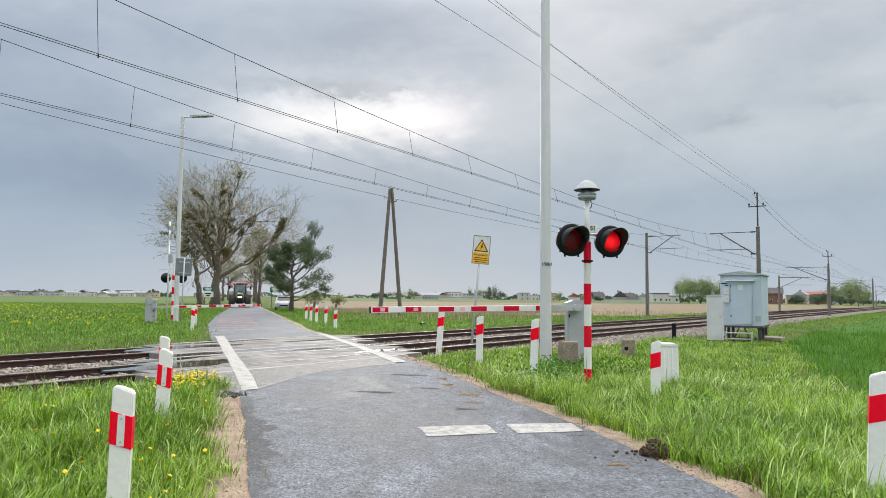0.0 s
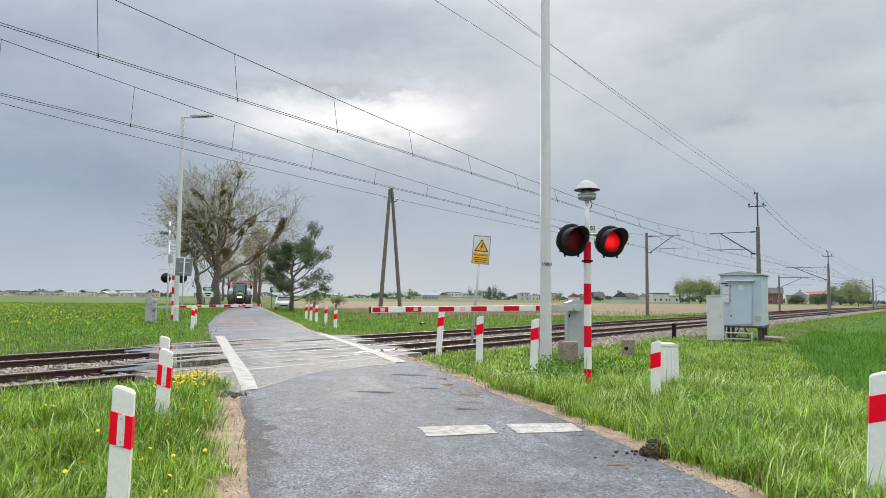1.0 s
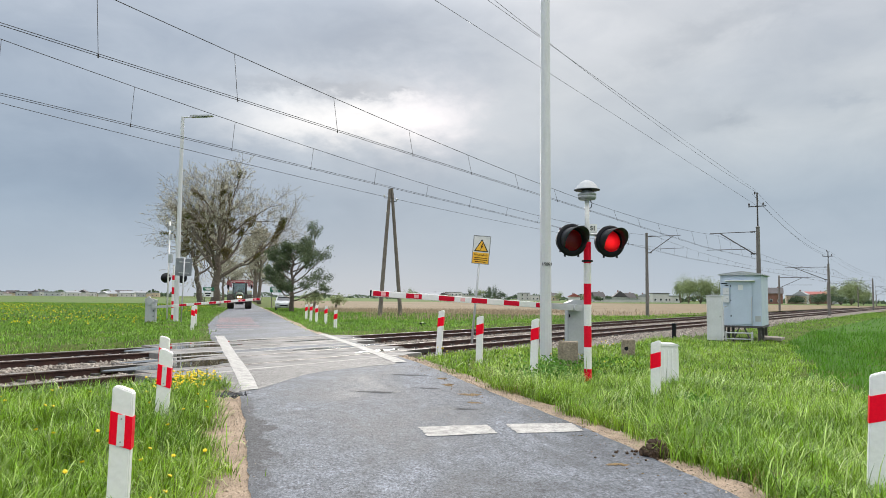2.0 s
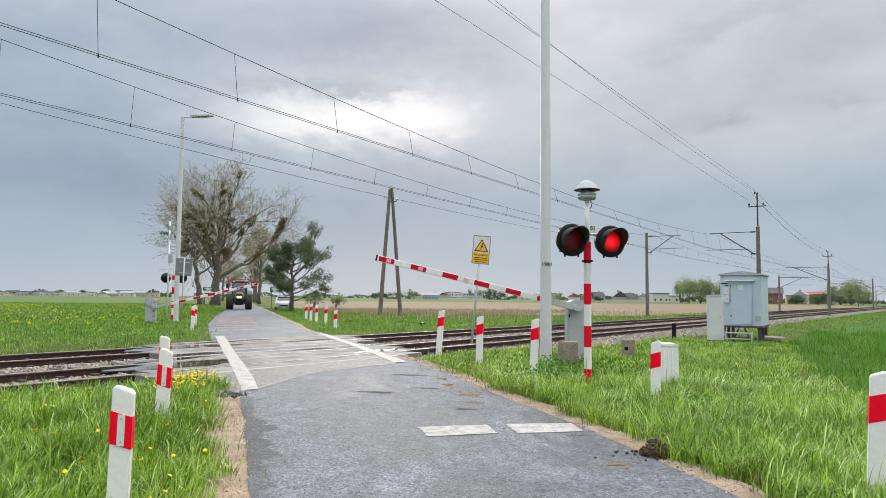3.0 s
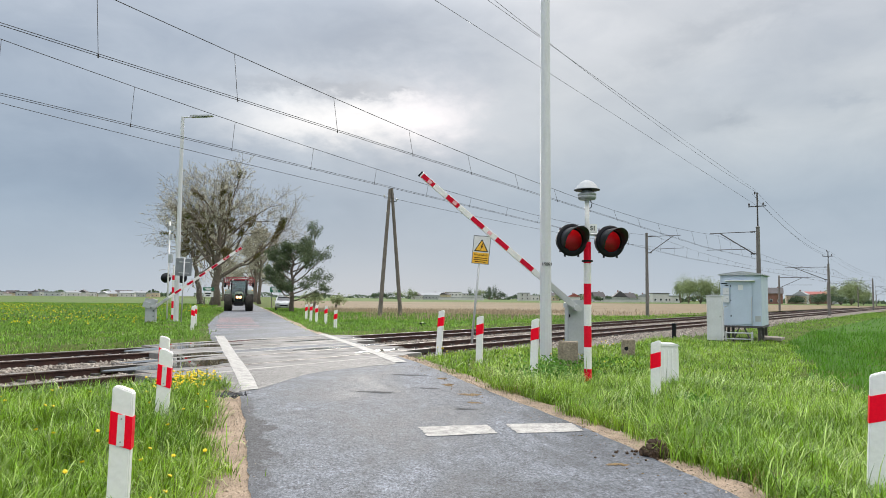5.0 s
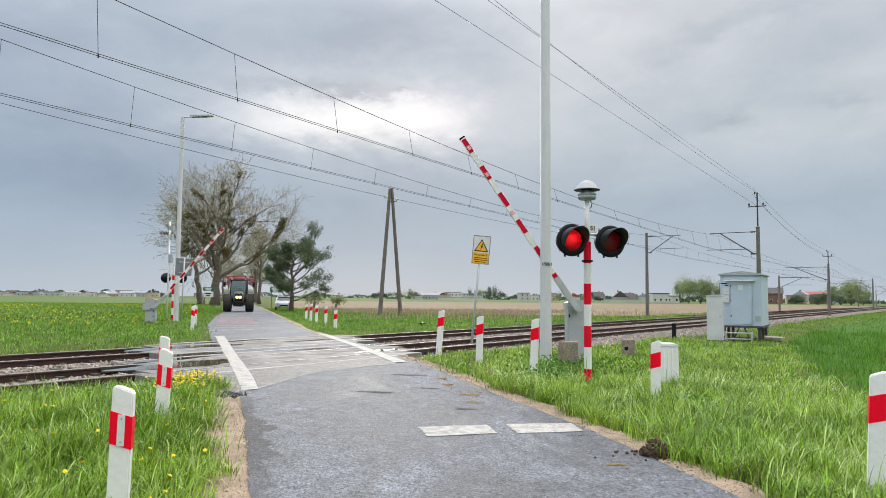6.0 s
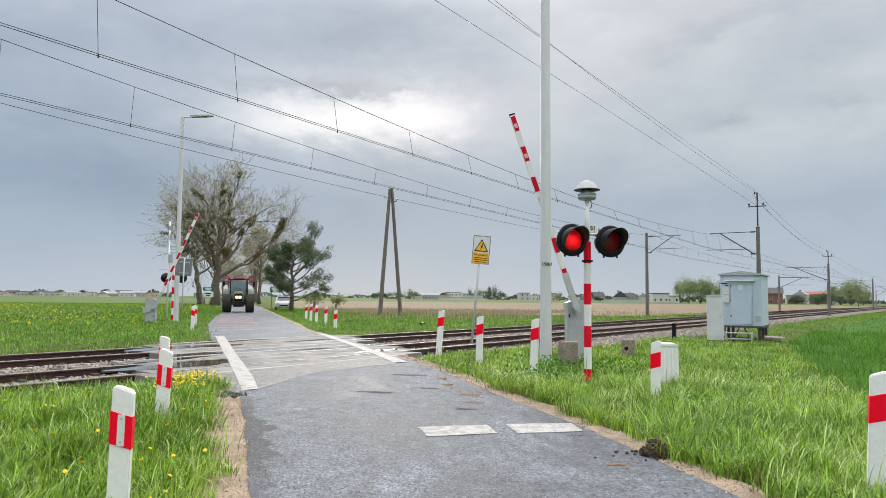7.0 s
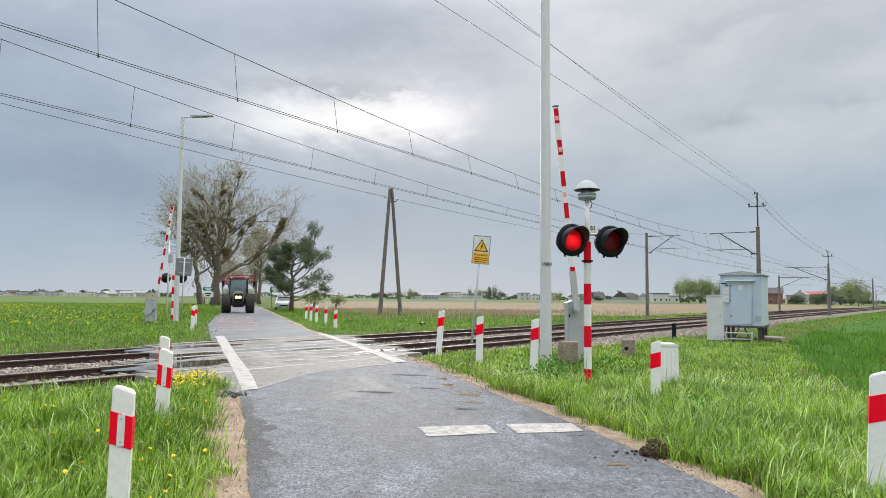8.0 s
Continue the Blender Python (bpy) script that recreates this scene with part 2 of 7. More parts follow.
M = {
    "asphalt": asphalt_material("asphalt", (0.160, 0.175, 0.202), (0.066, 0.074, 0.088), 0.68),
    "old_asphalt": asphalt_material("old_asphalt", (0.205, 0.20, 0.195), (0.115, 0.112, 0.11), 0.66),
    "soil": material("soil_grass", (0.06, 0.085, 0.02), 0.95, scale=0.5, fine=14, bump=0.6, second=(0.11, 0.15, 0.03), var=0.4, spec=0.1),
    "meadow": material("far_meadow", (0.085, 0.145, 0.04), 0.95, scale=0.12, fine=3.0, bump=0.4, second=(0.125, 0.165, 0.06), var=0.3, spec=0.1),
    "wheat_ground": material("young_wheat", (0.05, 0.12, 0.018), 0.95, scale=0.3, fine=9, bump=0.6, second=(0.065, 0.145, 0.02), var=0.35, spec=0.1),
    "plough": material("ploughed_earth", (0.235, 0.185, 0.13), 0.95, scale=0.04, fine=1.2, bump=0.3, second=(0.20, 0.165, 0.105), var=0.22, spec=0.1),
    "reed": material("dry_reed", (0.44, 0.36, 0.26), 0.9, scale=0.6, fine=5, bump=0.2, second=(0.33, 0.265, 0.185), var=0.35, spec=0.1, translucent=0.25, island=0.35),
    "sand": material("sandy_verge", (0.48, 0.37, 0.275), 0.95, scale=3.0, fine=60, bump=0.9, second=(0.28, 0.22, 0.17), var=0.35, spec=0.15),
    "ballast": material("ballast_bed", (0.22, 0.195, 0.17), 0.9, scale=2.0, fine=22, bump=0.9, second=(0.13, 0.11, 0.095), var=0.4, spec=0.2),
    "grit": material("sandy_pebble", (0.50, 0.43, 0.34), 0.9, scale=3, fine=40, bump=0.2, second=(0.34, 0.27, 0.19), island=0.5, spec=0.15),
    "stone": material("crushed_stone", (0.40, 0.365, 0.32), 0.85, scale=3, fine=40, bump=0.3, second=(0.27, 0.24, 0.205), island=0.45, spec=0.25),
    "rail": material("rusty_rail", (0.085, 0.045, 0.036), 0.75, metal=0.0, scale=2.5, fine=40, bump=0.3, second=(0.042, 0.028, 0.026), spec=0.25),
    "railhead": material("polished_rail_head", (0.30, 0.285, 0.27), 0.5, metal=0.6, scale=3, fine=40, bump=0.05, second=(0.30, 0.26, 0.23)),
    "sleeper": material("concrete_sleeper", (0.30, 0.27, 0.235), 0.9, scale=4, fine=50, bump=0.3, random=0.2, second=(0.2, 0.16, 0.13)),
    "slab": material("crossing_concrete", (0.245, 0.24, 0.235), 0.74, scale=1.6, fine=45, bump=0.2, spec=0.2, random=0.25, second=(0.125, 0.122, 0.12), var=0.22, clump=0.5),
    "edge_beam": material("pale_edge_concrete", (0.44, 0.43, 0.405), 0.75, scale=2.2, fine=45, bump=0.2, spec=0.2, second=(0.26, 0.253, 0.24), var=0.2, clump=0.55),
    "joint": material("pale_joint_filler", (0.34, 0.335, 0.32), 0.8, scale=6, fine=50, bump=0.4, second=(0.18, 0.178, 0.172), var=0.3, spec=0.2),
    "rumble": material("worn_red_rumble", (0.37, 0.20, 0.215), 0.75, scale=3, fine=30, bump=0.3, second=(0.17, 0.135, 0.145), var=0.3),
    "puddle": material("puddle_water", (0.085, 0.075, 0.055), 0.03, scale=2, fine=10, bump=0.0, var=0.1, spec=0.6),
    "paint": material("worn_road_paint", (0.47, 0.46, 0.44), 0.75, scale=9, fine=55, bump=0.5, second=(0.24, 0.236, 0.228), var=0.34, clump=0.55),
    "white": material("white_plastic", (0.87, 0.87, 0.87), 0.42, scale=4, fine=30, bump=0.03, second=(0.78, 0.785, 0.775), var=0.05, clump=0.62),
    "red": material("red_reflective", (0.97, 0.006, 0.03), 0.4, spec=0.08, scale=5, fine=40, bump=0.02, var=0.08),
    "redpaint": material("red_enamel", (0.80, 0.009, 0.035), 0.4, spec=0.1, scale=5, fine=40, bump=0.03, var=0.1),
    # darker copy of the reflective red: the boom's shade is in the colour
    "shaded_red": material("red_reflective_shaded", (0.60, 0.009, 0.035), 0.4, spec=0.1, scale=5, fine=40, bump=0.02, var=0.1),
    "whitepaint": material("white_enamel", (0.80, 0.80, 0.80), 0.4, scale=5, fine=30, bump=0.03, second=(0.70, 0.70, 0.69), var=0.06, clump=0.62),
    "pink": material("pale_reflector", (0.85, 0.45, 0.47), 0.3, scale=20, fine=60, bump=0.02, var=0.1),
    "steel": material("galvanised_steel", (0.52, 0.54, 0.56), 0.5, metal=0.25, scale=3, fine=40, bump=0.05, second=(0.45, 0.465, 0.485), var=0.06),
    "poleshaft": material("zinc_grey_pole", (0.66, 0.68, 0.70), 0.5, metal=0.15, scale=1.2, fine=25, bump=0.04, second=(0.59, 0.61, 0.635), var=0.05),
    "greybox": material("grey_box_paint", (0.42, 0.45, 0.475), 0.5, scale=3, fine=30, bump=0.04, second=(0.36, 0.385, 0.41), var=0.06),
    "cabin": material("pale_blue_grey_sheet", (0.50, 0.59, 0.70), 0.45, scale=2, fine=30, bump=0.03, second=(0.45, 0.535, 0.645), var=0.05),
    "cabinet": material("pale_grey_cabinet", (0.66, 0.68, 0.70), 0.5, scale=3, fine=30, bump=0.03, second=(0.58, 0.60, 0.61), var=0.05),
    "black": material("black_plastic", (0.011, 0.012, 0.016), 0.45, spec=0.16, scale=6, fine=40, bump=0.05, var=0.15),
    "rubber": material("tyre_rubber", (0.022, 0.021, 0.02), 0.8, scale=5, fine=40, bump=0.3, second=(0.05, 0.045, 0.035)),
    "signback": material("slate_sign_back", (0.20, 0.225, 0.25), 0.6, scale=3, fine=30, bump=0.03, second=(0.16, 0.18, 0.205), var=0.1),
    "grey": material("hood_grey_inside", (0.30, 0.32, 0.33), 0.6, scale=6, fine=40, bump=0.05),
    "concrete": material("weathered_concrete", (0.34, 0.29, 0.225), 0.9, scale=5, fine=28, bump=0.8, second=(0.22, 0.185, 0.14), var=0.35),
    "pole_concrete": material("mast_concrete", (0.14, 0.13, 0.122), 0.85, scale=2, fine=30, bump=0.3, second=(0.19, 0.178, 0.165)),
    "wood": material("old_pole_timber", (0.13, 0.113, 0.10), 0.85, scale=2, fine=26, bump=0.6, second=(0.20, 0.175, 0.153), var=0.25),
    "bark": material("grey_brown_bark", (0.125, 0.104, 0.088), 0.95, scale=3, fine=16, bump=0.8, second=(0.20, 0.172, 0.145), var=0.3, spec=0.2),
    "twig": material("twig_bark", (0.16, 0.138, 0.115), 0.9, scale=2, fine=10, bump=0.0, second=(0.22, 0.19, 0.16), spec=0.2),
    "bud": material("opening_leaf_buds", (0.58, 0.58, 0.48), 0.8, scale=0.5, fine=6, bump=0, second=(0.42, 0.40, 0.31), translucent=0.35, island=0.35, spec=0.2),
    "mistletoe": material("mistletoe_leaf", (0.155, 0.165, 0.05), 0.7, scale=0.35, fine=6, bump=0, second=(0.15, 0.105, 0.055), translucent=0.3, island=0.35, spec=0.3),
    "pine": material("pine_needles", (0.14, 0.18, 0.095), 0.7, scale=1, fine=6, bump=0, second=(0.08, 0.115, 0.06), translucent=0.15, island=0.4, spec=0.3),
    # lightened green: the haze before the far willows is mixed into it
    "leaf": material("spring_leaf", (0.30, 0.36, 0.18), 0.8, scale=0.4, fine=5, bump=0, second=(0.22, 0.275, 0.13), translucent=0.3, island=0.35, spec=0.2),
    "darkleaf": material("hedge_leaf", (0.12, 0.17, 0.10), 0.8, scale=0.3, fine=5, bump=0, second=(0.085, 0.12, 0.08), translucent=0.2, island=0.35, spec=0.2),
    "grass": material("fresh_grass_blade", (0.285, 0.45, 0.038), 0.40, scale=0.9, fine=9, bump=0, second=(0.115, 0.245, 0.018), translucent=0.27, island=0.65, spec=0.36, var=0.25),
    "grass2": material("verge_grass_blade", (0.215, 0.375, 0.052), 0.5, scale=0.35, fine=5, bump=0, second=(0.12, 0.255, 0.034), translucent=0.36, island=0.55, spec=0.3, var=0.25),
    "wheat": material("wheat_blade", (0.12, 0.28, 0.03), 0.55, scale=0.3, fine=6, bump=0, second=(0.085, 0.21, 0.025), translucent=0.45, island=0.3, spec=0.3),
    "straw": material("dry_grass_blade", (0.42, 0.35, 0.18), 0.8, scale=0.5, fine=7, bump=0, second=(0.32, 0.25, 0.12), translucent=0.3, island=0.3, spec=0.2),
    "dandelion": material("dandelion_petals", (0.85, 0.62, 0.01), 0.7, scale=20, fine=90, bump=0.2, var=0.15),
    # real long blades, but their paleness also paints the sward's bright highlights
    "tallgrass": material("long_pale_blade", (0.47, 0.60, 0.16), 0.30, scale=0.8, fine=9, bump=0, second=(0.30, 0.48, 0.07), translucent=0.33, island=0.35, spec=0.9, var=0.2),
    "weed": material("broad_weed_leaf", (0.125, 0.29, 0.04), 0.6, scale=3, fine=20, bump=0, second=(0.075, 0.19, 0.027), translucent=0.3, island=0.35, spec=0.3),
    "visor": material("satin_black_visor", (0.026, 0.028, 0.033), 0.36, spec=0.4, scale=6, fine=40, bump=0.02, var=0.1),
    "rape": material("rape_flower", (0.62, 0.58, 0.03), 0.8, scale=1, fine=9, bump=0, island=0.3, translucent=0.3),
    "dung": material("dark_clod", (0.045, 0.028, 0.018), 0.95, scale=10, fine=60, bump=0.9, second=(0.08, 0.05, 0.03)),
    "mud": material("trodden_mud", (0.16, 0.105, 0.06), 0.95, scale=14, fine=70, bump=0.8, second=(0.27, 0.20, 0.11), var=0.35, spec=0.1),
    "tar": material("damp_tar", (0.045, 0.047, 0.052), 0.9, scale=5, fine=60, bump=0.4, second=(0.085, 0.088, 0.095), var=0.3, spec=0.15),
    "wire": material("dark_wire", (0.06, 0.06, 0.062), 0.6, metal=0.4, scale=3, fine=20, bump=0),
    "rust": material("dark_steel", (0.09, 0.085, 0.085), 0.65, metal=0.3, scale=3, fine=20, bump=0.1),
    "yellow": material("warning_yellow", (0.85, 0.46, 0.03), 0.45, scale=5, fine=30, bump=0.02, var=0.06),
    "signwhite": material("sign_white_face", (0.72, 0.735, 0.74), 0.4, scale=5, fine=30, bump=0.02, var=0.06),
    "signgreen": material("green_sign_face", (0.015, 0.16, 0.09), 0.4, scale=5, fine=30, bump=0.02),
    "hoodgreen": material("dark_green_tractor_paint", (0.12, 0.165, 0.115), 0.35, scale=4, fine=30, bump=0.02, var=0.12),
    "boomred": material("red_sprayer_frame", (0.34, 0.045, 0.06), 0.45, scale=4, fine=30, bump=0.02, var=0.15),
    "carwhite": material("silver_white_car_paint", (0.60, 0.63, 0.66), 0.25, scale=3, fine=30, bump=0.0, var=0.04),
    "glassdark": material("dark_window_glass", (0.03, 0.037, 0.045), 0.08, scale=3, fine=10, bump=0.0, var=0.05, spec=0.7),
    "tinted": glass_material("cab_glass", (0.62, 0.70, 0.69), 0.2),
    "lens": diffuser_material("red_signal_lens", (0.95, 0.04, 0.07), (0.05, 0.004, 0.012)),
    "lamp_on": lamp_material("signal_lamp_light", (6.5, 1.4, 1.4), (0.45, 0.05, 0.06), 0.13),
    # hot core is the lamp; the orange rim paints its halo of glare
    "headlight": lamp_material("warm_headlight", (9.0, 6.0, 3.0), (1.1, 0.55, 0.2), 0.135),
    # for the made-up slats that cover the signal lamps
    "shutter": material("added_slat_maroon", (0.13, 0.08, 0.14), 0.6, scale=12, fine=40, bump=0.05),
    "wall_white": material("white_render", (0.62, 0.61, 0.60), 0.85, scale=0.4, fine=3, bump=0.05, var=0.1, random=0.12),
    "wall_grey": material("grey_cladding", (0.42, 0.44, 0.46), 0.7, scale=0.3, fine=3, bump=0.05, var=0.1, random=0.1),
    "wall_beige": material("beige_render", (0.55, 0.46, 0.34), 0.85, scale=0.3, fine=3, bump=0.05, var=0.1, random=0.1),
    "wall_brick": material("old_red_brick", (0.24, 0.12, 0.095), 0.9, scale=0.6, fine=6, bump=0.1, var=0.2, random=0.1),
    "roof_dark": material("dark_roof_tiles", (0.08, 0.075, 0.08), 0.7, scale=0.5, fine=5, bump=0.1, var=0.2, random=0.2),
    "roof_red": material("red_roof_sheet", (0.34, 0.10, 0.085), 0.7, scale=0.5, fine=5, bump=0.1, var=0.15),
    "roof_grey": material("grey_roof_sheet", (0.33, 0.35, 0.375), 0.6, scale=0.4, fine=4, bump=0.1, var=0.1),
}


# ------------------------------------------------------------------ building helpers
def link_mesh(name, bm, mat, parent=None, label="", smooth=False):
    me = bpy.data.meshes.new(name)
    bm.to_mesh(me)
    bm.free()
    me.materials.append(mat)
    if smooth:
        me.polygons.foreach_set("use_smooth", [True] * len(me.polygons))
    ob = new(name, me)
    ob.parent = parent
    if label:
        ob["label"] = label
    return ob


def part(name, bm, mat, parent, label="", smooth=False):
    return link_mesh(name, bm, mat, parent, label, smooth)


def thing(name, m, label, category, group="", kind=""):
    ob = new(name)
    ob.empty_display_size = 0.2
    ob.matrix_basis = m
    return tagged(ob, label, category, group, kind)


def box(sx, sy, sz, at=(0, 0, 0), bevel=0.0, bm=None, turn=None):
    """A box with its middle at at."""
    made = bmesh.new()
    bmesh.ops.create_cube(made, size=1.0)
    bmesh.ops.scale(made, vec=(sx, sy, sz), verts=made.verts)
    if bevel:
        bmesh.ops.bevel(made, geom=made.edges[:], offset=bevel, segments=2, affect="EDGES", profile=0.6)
    m = Matrix.Translation(at)
    if turn is not None:
        m = m @ turn
    bmesh.ops.transform(made, matrix=m, verts=made.verts)
    return merge(bm, made)


def merge(bm, made):
    if bm is None:
        return made
    me = bpy.data.meshes.new("joined")
    made.to_mesh(me)
    made.free()
    bm.from_mesh(me)
    bpy.data.meshes.remove(me)
    return bm


def tube(points, radii, sides=8, bm=None, cap=True):
    """A round bar along points."""
    made = bm or bmesh.new()
    pts = [Vector(p) for p in points]
    if isinstance(radii, (int, float)):
        radii = [radii] * len(pts)
    rings = []
    ref = None
    for i, p in enumerate(pts):
        d = (pts[min(i + 1, len(pts) - 1)] - pts[max(i - 1, 0)]).normalized()
        if ref is None:
            ref = d.orthogonal().normalized()
        a = (ref - d * ref.dot(d)).normalized()
        ref = a
        b = d.cross(a)
        rings.append([made.verts.new(p + radii[i] * (math.cos(k) * a + math.sin(k) * b)) for k in (2 * math.pi * j / sides for j in range(sides))])
    for r1, r2 in zip(rings, rings[1:]):
        for j in range(sides):
            made.faces.new((r1[j], r1[(j + 1) % sides], r2[(j + 1) % sides], r2[j]))
    if cap:
        made.faces.new(rings[0][::-1])
        made.faces.new(rings[-1])
    return made


def lathe(profile, sides=24, bm=None, m=None, cap=True):
    """A turned body about z from (radius, height) pairs."""
    made = bmesh.new()
    rings = [[made.verts.new((r * math.cos(2 * math.pi * j / sides), r * math.sin(2 * math.pi * j / sides), z)) for j in range(sides)] for r, z in profile]
    for r1, r2 in zip(rings, rings[1:]):
        for j in range(sides):
            made.faces.new((r1[j], r1[(j + 1) % sides], r2[(j + 1) % sides], r2[j]))
    if cap and profile[0][0] > 1e-4:
        made.faces.new(rings[0][::-1])
    if cap and profile[-1][0] > 1e-4:
        made.faces.new(rings[-1])
    bmesh.ops.remove_doubles(made, verts=made.verts, dist=1e-5)
    if m is not None:
        bmesh.ops.transform(made, matrix=m, verts=made.verts)
    return merge(bm, made)


def prism(outline, depth, m=None, bm=None):
    """A flat outline in x, z, given thickness in y (centred)."""
    made = bmesh.new()
    front = [made.verts.new((x, -depth / 2, z)) for x, z in outline]
    back = [made.verts.new((x, depth / 2, z)) for x, z in outline]
    n = len(outline)
    made.faces.new(front)
    made.faces.new(back[::-1])
    for i in range(n):
        made.faces.new((front[(i + 1) % n], front[i], back[i], back[(i + 1) % n]))
    bmesh.ops.recalc_face_normals(made, faces=made.faces)
    if m is not None:
        bmesh.ops.transform(made, matrix=m, verts=made.verts)
    return merge(bm, made)


def raw_mesh(name, verts, faces, mat, parent=None):
    """verts: n x 3 array; faces: k x 3 or k x 4 array."""
    me = bpy.data.meshes.new(name)
    verts, faces = np.asarray(verts, np.float32), np.asarray(faces, np.int32)
    n, k = faces.shape
    me.vertices.add(len(verts))
    me.vertices.foreach_set("co", verts.ravel())
    me.loops.add(n * k)
    me.loops.foreach_set("vertex_index", faces.ravel())
    me.polygons.add(n)
    me.polygons.foreach_set("loop_start", np.arange(0, n * k, k, dtype=np.int32))
    me.polygons.foreach_set("loop_total", np.full(n, k, np.int32))
    me.materials.append(mat)
    me.update(calc_edges=True)
    ob = new(name, me)
    ob.parent = parent
    return ob


def text_mesh(name, words, size, mat, parent, m, label="", bold=0.0):
    cu = bpy.data.curves.new("lettering", "FONT")
    cu.body, cu.size, cu.extrude = words, size, 0.0015
    cu.offset = bold
    cu.align_x = cu.align_y = "CENTER"
    tmp = bpy.data.objects.new("lettering", cu)
    me = bpy.data.meshes.new_from_object(tmp)
    bpy.data.objects.remove(tmp)
    me.materials.clear()
    me.materials.append(mat)
    me.transform(m)
    ob = new(name, me)
    ob.parent = parent
    if label:
        ob["label"] = label
    return ob


# ------------------------------------------------------------------ the lie of the land
TRACK = radians(35.4)
U = Vector((math.sin(TRACK), math.cos(TRACK), 0))        # along the railway
N = Vector((-math.cos(TRACK), math.sin(TRACK), 0))       # across it, away from the camera
RAIL_TOP = 0.30
NEAR_TRACK, FAR_TRACK = 11.36, 15.2


def su(s, u, z=0.0):
    return N * s + U * u + Vector((0, 0, z))


def smooth(a, b, x):
    t = np.clip((np.asarray(x, float) - a) / (b - a), 0, 1)
    return t * t * (3 - 2 * t)


def s_of(x, y):
    return N.x * np.asarray(x) + N.y * np.asarray(y)


def u_of(x, y):
    return U.x * np.asarray(x) + U.y * np.asarray(y)


def road_z(x, y):
    s = s_of(x, y)
    return 0.283 * smooth(2.5, 9.6, s) - 0.08 * smooth(17.3, 24, s)


LEFT = [(-60, 22.0), (-12, 3.2), (0, 0.2), (3.5, -0.85), (5.42, -1.41), (6.73, -1.81), (8.18, -2.26), (9.39, -2.62), (12.1, -3.65),
        (21.67, -7.04), (33.7, -11.1), (44.3, -14.2), (60, -18.5), (84, -25.1), (140, -41.0), (400, -114.0)]
RIGHT = [(-60, 26.5), (-12, 7.6), (0, 3.75), (4.0, 2.75), (5.7, 2.36), (6.62, 2.17), (7.77, 1.92), (8.99, 1.54), (10.39, 0.97), (12.37, 0.18), (14.02, -0.47),
         (16.2, -1.25), (24.4, -4.3), (36.8, -7.75), (61.5, -14.9), (107, -28.0), (140, -37.4), (400, -110.3)]


def left_edge(y):
    return np.interp(y, *zip(*LEFT))


def right_edge(y):
    return np.interp(y, *zip(*RIGHT))


def ground_z(x, y):
    """The grassed ground: level with the road beside it, lower in the track bed, with soft unevenness."""
    x, y = np.asarray(x, float), np.asarray(y, float)
    s = s_of(x, y)
    z = road_z(x, y) - 0.035
    bed = smooth(7.7, 8.4, s) * (1 - smooth(17.6, 18.5, s))
    z = z - 0.20 * bed
    side = smooth(0.3, 1.6, np.maximum(left_edge(y) - x, x - right_edge(y)))
    near = 1 - smooth(40, 80, np.hypot(x, y))
    z = z + side * near * 0.05 * (np.sin(x * 1.7 + 0.6 * y) * np.sin(y * 1.3 - 0.4 * x) + 0.6 * np.sin(x * 3.9 + 1.0) * np.sin(y * 3.1))
    return z


BED_S = [7.9, 8.4, 9.0, 9.75, 10.2, 10.9, 11.8, 12.5, 13.28, 14.0, 14.8, 15.6, 16.4, 16.9, 17.6, 18.2]
BED_Z = [0.15, 0.17, 0.165, 0.155, 0.155, 0.145, 0.145, 0.15, 0.12, 0.15, 0.145, 0.145, 0.155, 0.155, 0.13, 0.04]


def surface_z(x, y):
    """The ground or, over the railway, the ballast on it."""
    s = s_of(x, y)
    return np.where((s > 7.9) & (s < 18.2), np.maximum(ground_z(x, y), np.interp(s, BED_S, BED_Z)), ground_z(x, y))


def sheet(name, xs, ys, zf, mat, parent=None):
    gx, gy = np.meshgrid(xs, ys)
    v = np.stack([gx, gy, zf(gx, gy)], -1).reshape(-1, 3)
    nx, ny = len(xs), len(ys)
    i = (np.arange(ny - 1)[:, None] * nx + np.arange(nx - 1)[None]).ravel()
    ob = raw_mesh(name, v, np.stack([i, i + 1, i + nx + 1, i + nx], 1), mat, parent)
    ob.data.polygons.foreach_set("use_smooth", [True] * len(ob.data.polygons))
    return ob


def spread(near, far, step, growth):
    out = [0.0]
    while out[-1] < far:
        out.append(out[-1] + (step if out[-1] < near else step + (out[-1] - near) * growth))
    return np.array(out)


half = spread(14, 2600, 0.35, 0.12)
axis_x = np.concatenate([-half[:0:-1], half])
fore = spread(40, 3200, 0.4, 0.12)
back = spread(6, 900, 0.8, 0.25)
axis_y = np.concatenate([-back[:0:-1], fore])
ground = sheet("ground", axis_x, axis_y, ground_z, M["soil"])
tagged(ground, "flat green grassland around a level crossing", "ground", kind="structure")


